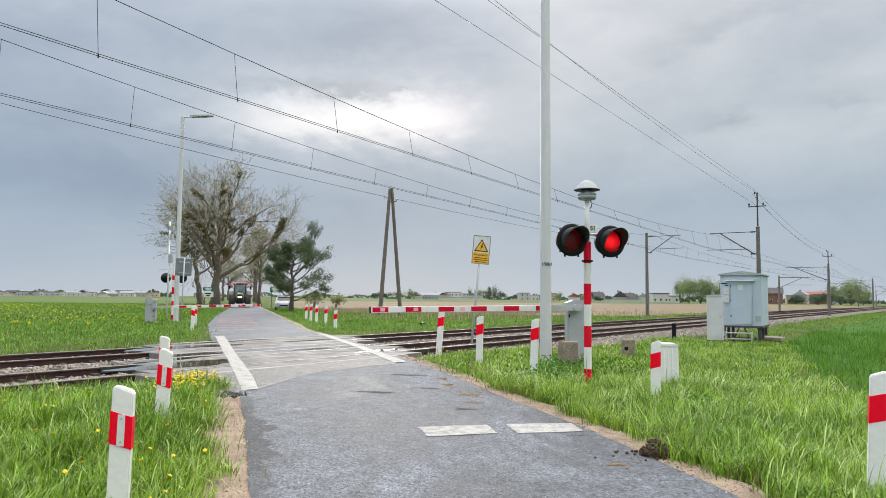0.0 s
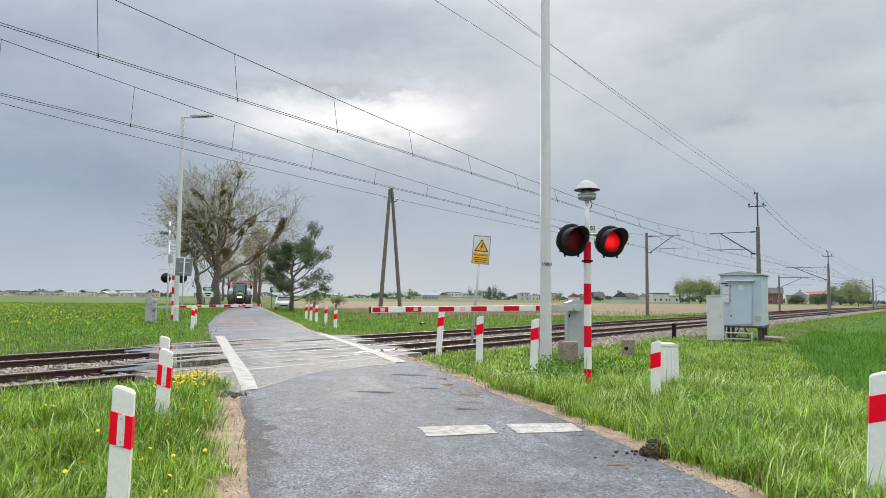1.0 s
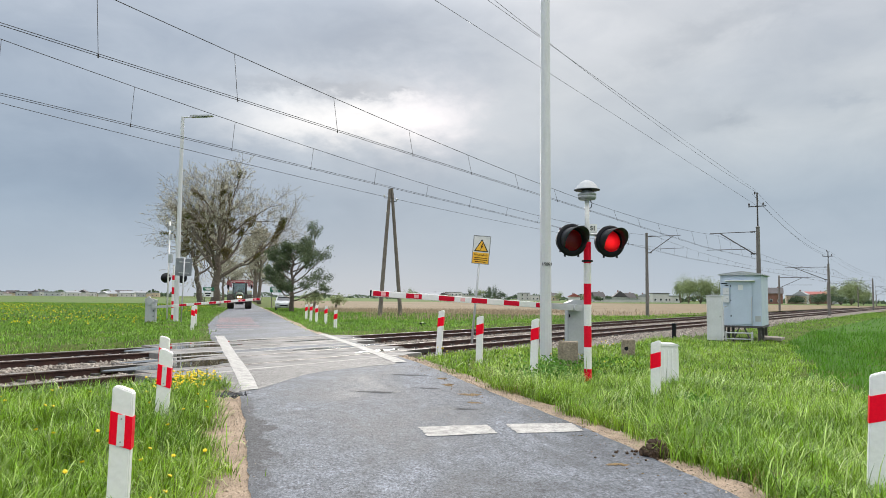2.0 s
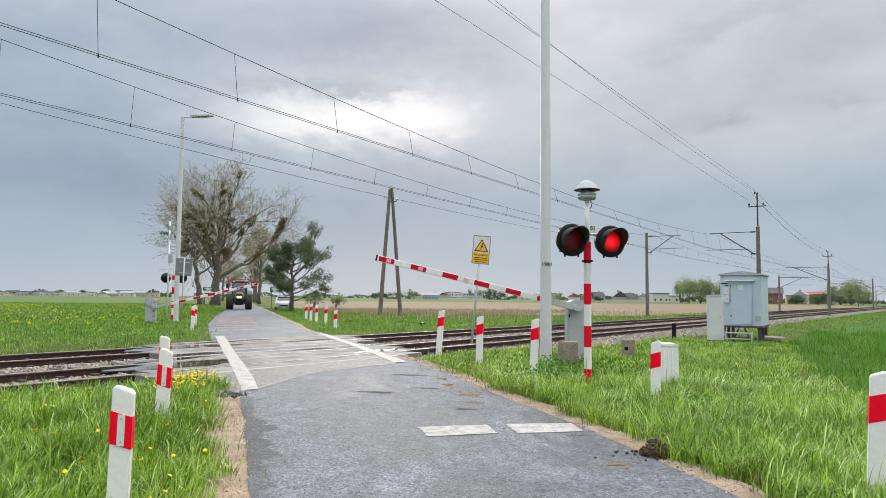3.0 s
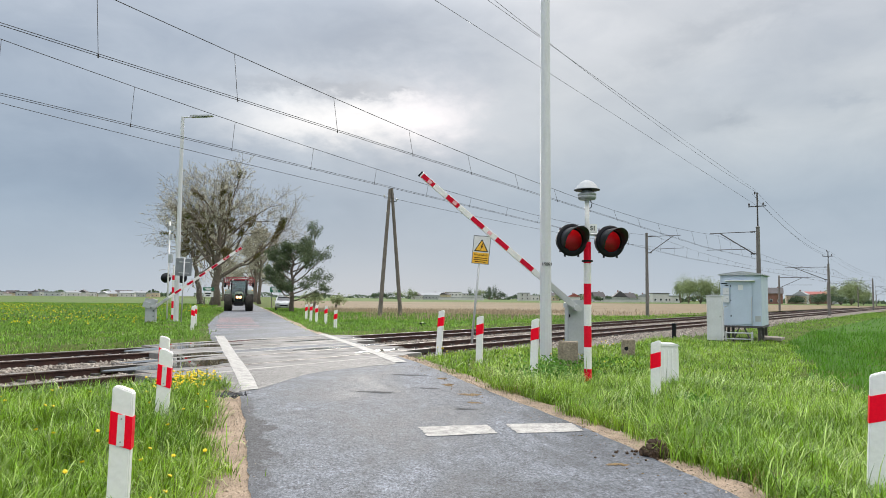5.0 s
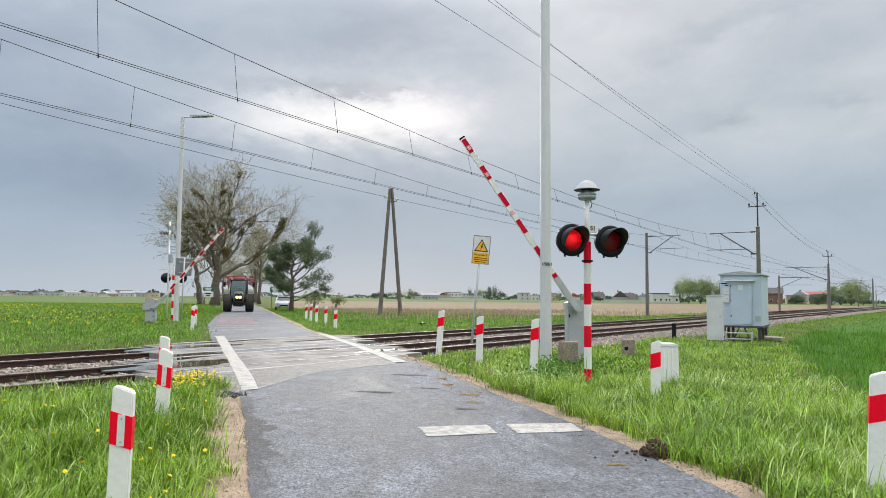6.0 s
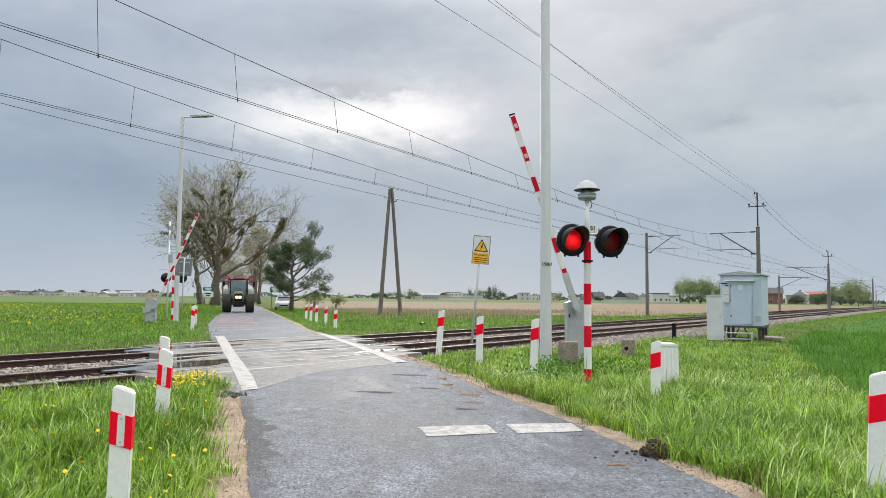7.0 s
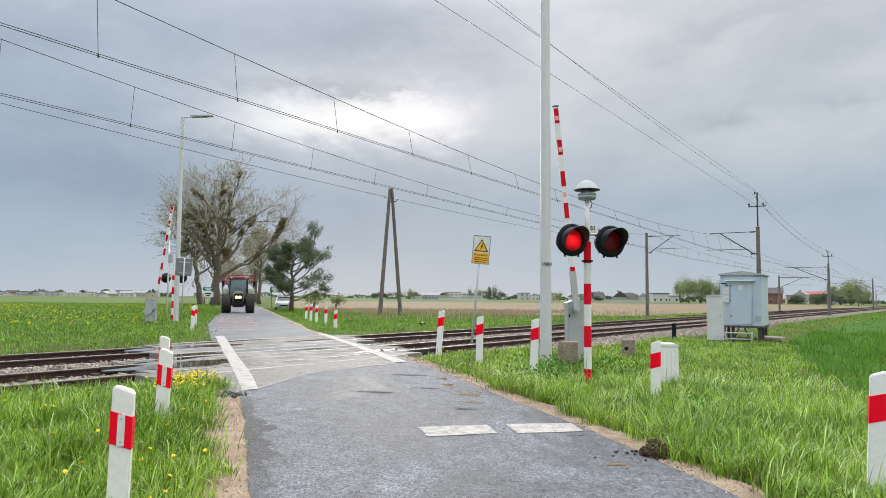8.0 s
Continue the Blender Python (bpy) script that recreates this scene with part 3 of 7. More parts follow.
def strip(name, ys, left, right, lift, mat, across=10, ragged=0.0, seed=1):
    """A ribbon of surface between two edges that are functions of y."""
    rng = np.random.default_rng(seed)
    ys = np.asarray(ys)
    a, b = left(ys), right(ys)
    if ragged:
        wob = np.convolve(rng.normal(0, 1, len(ys) + 4), np.ones(5) / 5, "valid")
        wob2 = np.convolve(rng.normal(0, 1, len(ys) + 4), np.ones(5) / 5, "valid")
        a, b = a + ragged * wob, b + ragged * wob2
    f = np.linspace(0, 1, across)
    x = a[:, None] * (1 - f) + b[:, None] * f
    y = np.repeat(ys[:, None], across, 1)
    z = road_z(x, y) + lift
    v = np.stack([x, y, z], -1).reshape(-1, 3)
    i = (np.arange(len(ys) - 1)[:, None] * across + np.arange(across - 1)[None]).ravel()
    ob = raw_mesh(name, v, np.stack([i, i + 1, i + across + 1, i + across], 1), mat)
    ob.data.polygons.foreach_set("use_smooth", [True] * len(ob.data.polygons))
    return ob


road_ys = np.concatenate([np.arange(-58, 2, 2.0), np.arange(2, 30, 0.12), np.arange(30, 80, 1.0), np.arange(80, 398, 6.0)])
road = strip("road", road_ys, left_edge, right_edge, 0.012, M["asphalt"], 14, 0.035, 3)
tagged(road, "narrow damp grey asphalt road with worn cracked surface", "road", kind="structure")
verge_ys = np.arange(-24.0, 12.0, 0.08)
sand_left = strip("verge_left", verge_ys, lambda y: left_edge(y) - np.interp(y, [3, 6, 9, 10.5, 12], [0.48, 0.5, 0.6, 0.56, 0.15]),
                  lambda y: left_edge(y) + 0.22, 0.001, M["sand"], 7, 0.05, 5)
tagged(sand_left, "bare sandy shoulder with pebbles along the asphalt", "verge", kind="structure")
sand_right = strip("verge_right", np.arange(-24.0, 16.4, 0.08), lambda y: right_edge(y) - 0.2,
                   lambda y: right_edge(y) + np.interp(y, [4, 7, 10, 13, 16.4], [0.3, 0.3, 0.5, 0.42, 0.2]), 0.001, M["sand"], 5, 0.10, 6)
tagged(sand_right, "bare sandy shoulder with pebbles along the asphalt", "verge", kind="structure")
far_right = strip("verge_far", np.arange(24, 90, 0.6), lambda y: right_edge(y) - 0.1, lambda y: right_edge(y) + 0.3, 0.001, M["sand"], 4, 0.12, 7)
tagged(far_right, "thin sandy shoulder beside the road", "verge", kind="structure")

# fields beyond the railway
def field(name, outline, lift, mat, label, category="field"):
    """A flat tract of land from its corners, laid on the ground."""
    bm = bmesh.new()
    vs = [bm.verts.new((x, y, float(road_z(x, y)) - 0.035 + lift)) for x, y in outline]
    bm.faces.new(vs)
    bmesh.ops.recalc_face_normals(bm, faces=bm.faces)
    if bm.faces[:][0].normal.z < 0:
        bmesh.ops.reverse_faces(bm, faces=bm.faces)
    return tagged(link_mesh(name, bm, mat), label, category, kind="structure")


field("field_ploughed", [(-22, 92), (-8, 68), (6, 60), (17, 57), (29, 71), (73, 133), (160, 235), (115, 262), (-52, 246)], 0.03, M["plough"], "bare brown ploughed field with pale dry patches")
field("field_far", [(-52, 247), (115, 263), (161, 236), (900, 1250), (300, 1900), (-420, 1700)], 0.05, M["meadow"], "far green meadow below the villages")
field("field_left", [(-22, 42), (-26, 78), (-110, 350), (-900, 1500), (-1500, 1200), (-400, 200), (-60, 46)], 0.03, M["meadow"], "young green crop field with yellow rape flowers")
field("field_wheat", [(4.2, 3.2), (5.2, 8.3), (7.7, 15), (12.0, 25), (17.5, 34), (78, 118), (400, 520), (700, 500), (300, 60), (60, -30), (10, -30)], 0.02, M["wheat_ground"],
      "dark green young wheat field beside the railway")


# ------------------------------------------------------------------ railway
def railway(name, s0, label):
    tr = thing(name, pose(0, 0, 0), label, "railway track", "railway tracks", "structure")
    prof = [(-0.075, 0), (-0.075, 0.012), (-0.012, 0.03), (-0.009, 0.115), (-0.034, 0.125), (-0.034, 0.155), (0.034, 0.155), (0.034, 0.125), (0.009, 0.115), (0.012, 0.03), (0.075, 0.012), (0.075, 0)]
    for side in (-0.7525, 0.7525):
        bm = bmesh.new()
        ends = []
        for u in (-90.0, 900.0):
            ends.append([bm.verts.new(su(s0 + side + a, u, RAIL_TOP - 0.16 + h)) for a, h in prof])
        for i in range(len(prof)):
            j = (i + 1) % len(prof)
            bm.faces.new((ends[0][i], ends[0][j], ends[1][j], ends[1][i]))
        bmesh.ops.recalc_face_normals(bm, faces=bm.faces)
        rail = part("rail", bm, M["rail"], tr, "rust-brown steel rail")
        top = bmesh.new()
        q = [top.verts.new(su(s0 + side + a, u, RAIL_TOP)) for a, u in ((-0.03, -90.0), (0.03, -90.0), (0.03, 900.0), (-0.03, 900.0))]
        low = [top.verts.new(su(s0 + side + a, u, RAIL_TOP - 0.012)) for a, u in ((-0.036, -90.0), (0.036, -90.0), (0.036, 900.0), (-0.036, 900.0))]
        top.faces.new(q)
        for i in range(4):
            top.faces.new((low[i], low[(i + 1) % 4], q[(i + 1) % 4], q[i]))
        bmesh.ops.recalc_face_normals(top, faces=top.faces)
        part("railhead", top, M["railhead"], rail, "bright worn running surface")
    return tr


tracks = [railway("track", NEAR_TRACK, "rusty rails on concrete sleepers in stone ballast"), railway("track", FAR_TRACK, "rusty rails on concrete sleepers in stone ballast")]

# ballast bed with its shoulders
def ballast_bed():
    us = np.concatenate([np.arange(-60, 70, 0.5), np.arange(70, 900, 8.0)])
    ss, zz = np.array(BED_S), np.array(BED_Z)
    rng = np.random.default_rng(4)
    s, u = np.meshgrid(ss, us)
    z = np.tile(zz, (len(us), 1)) + rng.normal(0, 0.008, s.shape)
    x, y = N.x * s + U.x * u, N.y * s + U.y * u
    v = np.stack([x, y, z], -1).reshape(-1, 3)
    k = len(ss)
    i = (np.arange(len(us) - 1)[:, None] * k + np.arange(k - 1)[None]).ravel()
    return raw_mesh("ballast", v, np.stack([i, i + k, i + k + 1, i + 1], 1)[:, ::-1], M["ballast"])


tagged(ballast_bed(), "bed of grey-brown crushed stone under the rails", "ballast", kind="structure")


def crossing_u(s):
    """The stretch of the railway that is paved, at distance s across it."""
    y = np.linspace(5, 30, 400)
    lx, rx = left_edge(y), right_edge(y)
    ul = np.interp(s, s_of(lx, y), u_of(lx, y))
    ur = np.interp(s, s_of(rx, y), u_of(rx, y))
    return float(ul), float(ur)


def stones(count, seed):
    """Loose crushed stones on the bed, as one piece of stuff."""
    rng = np.random.default_rng(seed)
    base = np.array([(1, 0, 0), (-1, 0, 0), (0, 1, 0), (0, -1, 0), (0, 0, 1), (0, 0, -1)], float)
    tri = np.array([(0, 2, 4), (2, 1, 4), (1, 3, 4), (3, 0, 4), (2, 0, 5), (1, 2, 5), (3, 1, 5), (0, 3, 5)])
    u = np.where(rng.random(count) < 0.45, rng.uniform(-2, 10, count), rng.uniform(10, 75, count) ** 1.0)
    s = rng.uniform(8.1, 17.9, count)
    keep = np.ones(count, bool)
    for c in (NEAR_TRACK, FAR_TRACK):
        for r in (-0.7525, 0.7525):
            keep &= np.abs(s - c - r) > 0.07
    lim = np.array([crossing_u(a) for a in np.linspace(8.5, 18, 40)])
    lo, hi = np.interp(s, np.linspace(8.5, 18, 40), lim[:, 0]) - 0.7, np.interp(s, np.linspace(8.5, 18, 40), lim[:, 1]) + 1.25
    keep &= (u < lo) | (u > hi)
    u, s = u[keep], s[keep]
    n = len(u)
    z = np.interp(s, BED_S, BED_Z)
    size = rng.uniform(0.022, 0.05, n)
    p = base[None] * rng.uniform(0.65, 1.25, (n, 6, 3)) + rng.normal(0, 0.18, (n, 6, 3))
    ang = rng.uniform(0, 6.28, n)
    ca, sa = np.cos(ang)[:, None], np.sin(ang)[:, None]
    px, py = p[..., 0] * ca - p[..., 1] * sa, p[..., 0] * sa + p[..., 1] * ca
    tilt = rng.uniform(-0.8, 0.8, n)[:, None]
    py, pz = py * np.cos(tilt) - p[..., 2] * np.sin(tilt), py * np.sin(tilt) + p[..., 2] * np.cos(tilt)
    p = np.stack([px, py, pz * 0.75], -1) * size[:, None, None]
    p[..., 0] += (N.x * s + U.x * u)[:, None]
    p[..., 1] += (N.y * s + U.y * u)[:, None]
    p[..., 2] += (z + size * 0.35)[:, None]
    f = (tri[None] + 6 * np.arange(n)[:, None, None]).reshape(-1, 3)
    return raw_mesh("ballast_stones", p.reshape(-1, 3), f, M["stone"])


tagged(stones(36000, 11), "loose grey-brown crushed stones between the rails", "ballast stones", kind="stuff")


# ------------------------------------------------------------------ road paint
def painted(name, corners, label, lift=0.0155, mat=None):
    """A thin painted patch; its corners run round it."""
    bm = bmesh.new()
    (a, b, c, d) = [Vector((x, y, 0)) for x, y in corners]
    n = 14
    rng = random.Random(len(name) + int(corners[0][0] * 100))
    rows = []
    for i in range(n + 1):
        t = i / n
        p, q = a.lerp(d, t), b.lerp(c, t)
        row = []
        for k in range(5):
            w = p.lerp(q, k / 4)
            e = 0.012 if k in (0, 4) or i in (0, n) else 0
            w = w + Vector((rng.uniform(-e, e), rng.uniform(-e, e), 0))
            row.append(bm.verts.new((w.x, w.y, float(road_z(w.x, w.y)) + lift)))
        rows.append(row)
    for r1, r2 in zip(rows, rows[1:]):
        for k in range(4):
            bm.faces.new((r1[k], r1[k + 1], r2[k + 1], r2[k]))
    bmesh.ops.recalc_face_normals(bm, faces=bm.faces)
    if bm.faces[:][0].normal.z < 0:
        bmesh.ops.reverse_faces(bm, faces=bm.faces)
    return tagged(link_mesh(name, bm, mat or M["paint"]), label, "road marking", kind="structure")


painted("marking_stop_1", [(-0.15, 7.70), (0.62, 8.02), (0.54, 8.46), (-0.26, 8.15)], "worn white block of a broken stop line", 0.018)
painted("marking_stop_2", [(0.85, 8.07), (1.65, 8.31), (1.58, 8.79), (0.76, 8.55)], "worn white block of a broken stop line", 0.018)
painted("marking_edge_left", [(-2.75, 9.87), (-2.56, 10.03), (-6.98, 22.8), (-7.26, 22.75)], "long worn white edge line over the crossing", 0.022)
painted("marking_edge_right", [(-0.93, 13.9), (-0.70, 14.12), (-2.28, 19.11), (-2.48, 18.97)], "long worn white edge line over the crossing", 0.022)
painted("marking_edge_right_far", [(-2.48, 18.97), (-2.28, 19.11), (-4.01, 24.39), (-4.26, 24.34)], "long worn white edge line over the crossing", 0.022)
painted("marking_far_1", [(-9.02, 27.6), (-8.35, 27.95), (-8.43, 28.25), (-9.12, 27.9)], "faded pinkish white stop line block", 0.02)
painted("marking_far_2", [(-8.2, 28.0), (-7.5, 28.35), (-7.58, 28.65), (-8.28, 28.3)], "faded pinkish white stop line block", 0.02)
for k in range(9):
    y0 = 30.2 + 1.7 * k
    x0 = left_edge(y0) + 0.35
    painted("marking_rumble", [(x0, y0), (x0 + 1.75, y0 + 0.75), (x0 + 1.62, y0 + 1.25), (x0 - 0.13, y0 + 0.5)], "faded reddish rumble strip across the lane", 0.02, M["rumble"])


# ------------------------------------------------------------------ guard posts
def guard_post(x, y, height, side, plate, lean, turn, label):
    """White slanted-top guide post with a red band; side -1 or 1 tips the top."""
    z = max(float(ground_z(x, y)), float(road_z(x, y)) - 0.12) - 0.05
    g = thing("guard_post", pose(x, y, z, 0, lean, turn), label, "guard post", "white guard posts at the crossing")
    h, w, d = height + 0.05, 0.066, 0.085
    lo, hi = h - 0.035, h
    out = [(-w, 0), (w, 0), (w, hi if side > 0 else lo), (w * 0.45 * side, hi + 0.004), (-w, hi if side < 0 else lo)]
    bm = prism(out, d)
    bmesh.ops.bevel(bm, geom=bm.edges[:], offset=0.009, segments=2, affect="EDGES")
    part("post_body", bm, M["white"], g, smooth=False)
    s = 0.022 * side
    z0, z1 = h - 0.385, h - 0.175
    e = w + 0.003
    part("red_band", prism([(-e, z0 - s), (e, z0 + s), (e, z1 + s), (-e, z1 - s)], d + 0.006), M["red"], g, "red reflective band")
    if plate:
        p = part("reflector", box(0.046, 0.006, 0.205, (0.002, -d / 2 - 0.006, (z0 + z1) / 2), 0.002), M["signwhite"], g, "white reflector strip")
        for zz in (z0 + 0.03, z1 - 0.03):
            part("screw", lathe([(0.006, 0), (0.005, 0.003)], 8, m=pose(0.002, -d / 2 - 0.009, zz, 90)), M["grey"], p)
    return g


WHITE_POST = "white plastic guard post with red reflective band in grass"
for x, y, h, side, plate, lean, turn in (
        (-2.12, 4.75, 0.95, -1, True, 1.0, 12), (-2.95, 7.55, 0.84, -1, True, 2.4, 12), (-3.93, 10.1, 0.82, -1, True, 0.5, 12),
        (3.08, 10.34, 0.96, 1, False, 0.8, -24), (1.67, 13.05, 1.04, 1, False, 2.0, -22), (0.77, 14.9, 1.06, 1, False, 1.2, -20), (-0.09, 17.2, 1.10, 1, False, 4.0, -20),
        (3.39, 5.65, 1.06, 1, False, 3.0, -24),
        (-10.18, 29.0, 0.98, -1, False, 1.5, 10), (-11.6, 33.4, 0.95, -1, False, 1.0, 10),
        (-8.13, 42.5, 0.98, 1, False, 0.5, -10), (-7.32, 39.6, 0.98, 1, False, 1.0, -10), (-6.56, 37.1, 0.98, 1, False, 0.5, -10), (-5.85, 35.7, 0.90, 1, False, 1.0, -10), (-4.54, 30.2, 0.82, 1, False, 1.0, -10)):
    guard_post(x, y, h, side, plate, lean, turn, WHITE_POST)


# ------------------------------------------------------------------ crossing signals
def signal_head(parent, x, z, name="signal_head"):
    """Round black head that faces -y, with a lamp, a red lens and, between them, added slats that block the lamp."""
    m = pose(x, -0.16, z, 90)
    head = part(name, lathe([(0.188, 0.03), (0.255, 0.035), (0.285, 0.02), (0.285, -0.01), (0.235, -0.03), (0.23, -0.16), (0.15, -0.195), (0.0, -0.195)], 40, m=m, cap=False), M["black"], parent,
                "round black signal head with visor", True)
    vis = bmesh.new()
    outer, inner = [], []
    for i in range(33):
        a = radians(-40 + 260 * i / 32)
        up = math.sin(a)
        reach = 0.05 + 0.30 * (max(0.0, up + 0.64) / 1.64) ** 0.75
        for r, acc in ((0.222, outer), (0.214, inner)):
            acc.append([vis.verts.new((x + r * math.cos(a), -0.18, z + r * math.sin(a))), vis.verts.new((x + r * 0.97 * math.cos(a), -0.18 - reach, z + r * 0.97 * math.sin(a)))])
    for i in range(32):
        vis.faces.new((outer[i][0], outer[i + 1][0], outer[i + 1][1], outer[i][1]))
        vis.faces.new((inner[i][0], inner[i][1], inner[i + 1][1], inner[i + 1][0]))
        vis.faces.new((outer[i][1], outer[i + 1][1], inner[i + 1][1], inner[i][1]))
    part("visor", vis, M["visor"], head, "satin black sun visor", True)
    part("lens", lathe([(0.19, 0.0), (0.185, 0.02), (0.14, 0.04), (0.07, 0.052), (0.0, 0.056)], 36, m=m, cap=False), M["lens"], head, "red glass lens", True)
    lamp = part("lamp", lathe([(0.225, 0.0), (0.12, 0.0005), (0.0, 0.001)], 32, m=pose(0, 0, 0, 90), cap=False), M["lamp_on"], head, "red signal lamp")
    lamp.matrix_basis = pose(x, -0.095, z - 0.01)
    slats = []
    # made-up slats, no part of a real head: they cover the lamp between flashes
    for k in range(9):
        zz = z + (k - 4) * 0.047
        s = part("added_slat", box(0.44, 0.0016, 0.0475), M["shutter"], head)
        s.matrix_basis = pose(x, -0.126, zz)
        slats.append((s, (x, -0.126, zz)))
    for dx in (-0.13, 0.13):
        part("latch", box(0.03, 0.03, 0.06, (x + dx, -0.155, z - 0.262), 0.006), M["black"], head)
    return head, slats


def crossing_signal(m, post_top, lamp_z, label, bell, faces=True):
    g = thing("crossing_signal", m, label, "crossing signal", "crossing signals")
    r = 0.066
    # striped post, band by band, red at the foot
    edges = [-0.1, 0.20, 0.58, 0.95, 1.33, 1.70, 2.06, 2.44]
    for i, (a, b) in enumerate(zip(edges, edges[1:])):
        part("post_band", tube([(0, 0, a), (0, 0, b)], r, 20, cap=False), M["redpaint"] if i % 2 == 0 else M["whitepaint"], g, "red painted band" if i % 2 == 0 else "white painted band", True)
    part("collar", lathe([(0.085, 0), (0.10, 0.005), (0.10, 0.028), (0.085, 0.033)], 20, m=pose(0, 0, 2.085)), M["black"], g)
    part("upper_post", tube([(0, 0, 2.44), (0, 0, post_top)], 0.042, 16), M["whitepaint"], g, "thin white post", True)
    part("crossbar", tube([(-0.41, 0.0, lamp_z + 0.13), (0.41, 0.0, lamp_z + 0.13)], 0.022, 10), M["steel"], g)
    heads = []
    for x in (-0.39, 0.37):
        part("bracket", box(0.05, 0.10, 0.16, (x, 0.0, lamp_z + 0.10), 0.008), M["steel"], g)
        heads.append(signal_head(g, x, lamp_z)[1])
    part("number_plate", box(0.17, 0.012, 0.15, (0, -0.20, lamp_z + 0.215), 0.004), M["signwhite"], g)
    text_mesh("number_lettering", "S1", 0.105, M["black"], g, pose(0, -0.208, lamp_z + 0.215, 90), bold=0.003)
    if bell:
        b = part("bell", lathe([(0.05, 0), (0.14, 0.01), (0.155, 0.035), (0.165, 0.05), (0.165, 0.065), (0.155, 0.07), (0.155, 0.085), (0.165, 0.09), (0.165, 0.115), (0.15, 0.125), (0.09, 0.15), (0.07, 0.19), (0.0, 0.19)], 30, m=pose(0, 0, post_top - 0.02)),
                 M["greybox"], g, "round grey warning bell", True)
        part("bell_roof", lathe([(0.23, 0.0), (0.225, 0.012), (0.19, 0.045), (0.155, 0.10), (0.10, 0.145), (0.04, 0.175), (0.0, 0.185)], 30, m=pose(0, 0, post_top + 0.165)), M["greybox"], b, "domed pale grey bell cap", True)
        part("bell_brim", lathe([(0.12, -0.01), (0.232, -0.004), (0.232, 0.0), (0.1, 0.004)], 30, m=pose(0, 0, post_top + 0.164)), M["black"], b)
        part("cable", tube([(0.05, -0.02, post_top - 0.02), (0.085, -0.03, post_top - 0.07), (0.07, -0.03, post_top - 0.14), (0.03, -0.03, post_top - 0.18)], 0.007, 6), M["black"], b)
    return g, heads


signal, SIGNAL_HEADS = crossing_signal(pose(2.57, 12.6, 0.13, 0, 0, 17), 3.21, 2.45, "red and white striped level crossing signal with twin red lamps", True)


# ------------------------------------------------------------------ barriers
def barrier(m, pivot, length, side, label, tail):
    """Barrier drive with its boom; the boom runs along +x, the housing stands on the side given in y."""
    g = thing("barrier", m, label, "barrier", "level crossing barriers")
    hy = side * 0.26
    hx = -0.24 if tail else -0.02
    up = 0.26 if tail else 0.0
    hw = 0.50 if tail else 0.37
    part("housing", box(hw, 0.30, pivot - 0.02 + up, (hx, hy, (pivot - 0.02 + up) / 2 + 0.03), 0.02), M["greybox"], g, "grey sheet metal housing")
    part("lid", prism([(-hw / 2 - 0.02, 0), (hw / 2 + 0.02, 0), (hw / 2 + 0.02, 0.10), (0.05, 0.17), (-hw / 2 - 0.02, 0.17)], 0.33, pose(hx, hy, pivot + up)), M["greybox"], g, "folded grey lid")
    part("foot", box(0.42, 0.40, 0.12, (hx, hy, 0.03), 0.01), M["concrete"], g, "concrete footing")
    if tail:
        part("lid_plate", box(0.3, 0.2, 0.012, (hx, hy, pivot + up + 0.18)), M["yellow"], g, "yellow plate on the lid")
    part("pivot_shaft", tube([(0, hy * 0.9, pivot), (0, -side * 0.09, pivot)], 0.07, 16), M["steel"], g)
    for zz in (0.35, pivot - 0.18):
        part("hinge", box(0.03, 0.02, 0.07, (hx + 0.15, hy - side * 0.16, zz), 0.004), M["black"], g)
    boom = part("boom", box(length - 0.50, 0.05, 0.128, ((length + 0.50) / 2, 0, 0), 0.012), M["whitepaint"], g, "white boom with red stripes")
    for k in range(6):
        b = length - 0.05 - 0.71 * k
        if b - 0.34 < 0.5:
            continue
        part("red_stripe", box(0.34, 0.054, 0.105, (b - 0.17, 0, 0)), M["shaded_red"], boom, "red reflective stripe")
        if k < 2:
            for q in (-1, 1):
                part("reflector", box(0.10, 0.004, 0.075, (b - 0.22, q * 0.0295, 0), 0.001), M["pink"], boom, "pale round-cornered reflector")
    for q in (-1, 1):
        part("reflector", box(0.10, 0.006, 0.075, (length - 0.05 - 0.71 * 2 - 0.52, q * 0.0265, 0), 0.001), M["pink"], boom, "pale round-cornered reflector")
    part("tip_cap", box(0.035, 0.056, 0.134, (length, 0, 0), 0.006), M["black"], boom, "black rubber end cap")
    for q in (-0.04, 0.04):
        part("clamp_plate", box(0.92, 0.012, 0.13, (0.34, q, 0), 0.004), M["steel"], boom, "galvanised clamp plate")
    for xx in (0.25, 0.45, 0.62):
        part("clamp_bolt", tube([(xx, -0.06, 0), (xx, 0.06, 0)], 0.016, 8), M["steel"], boom)
    a = radians(128)
    if not tail:
        return g, boom
    part("balance_arm", box(0.46, 0.03, 0.10, (0.20 * math.cos(a), 0.075 * side, 0.20 * math.sin(a)), 0.005, turn=pose(0, 0, 0, 0, -128, 0)), M["steel"], boom)
    part("counterweight", box(0.36, 0.10, 0.30, (0.42 * math.cos(a), 0.09 * side, 0.42 * math.sin(a)), 0.015, turn=pose(0, 0, 0, 0, -128, 0)), M["greybox"], boom, "grey counterweight box")
    return g, boom


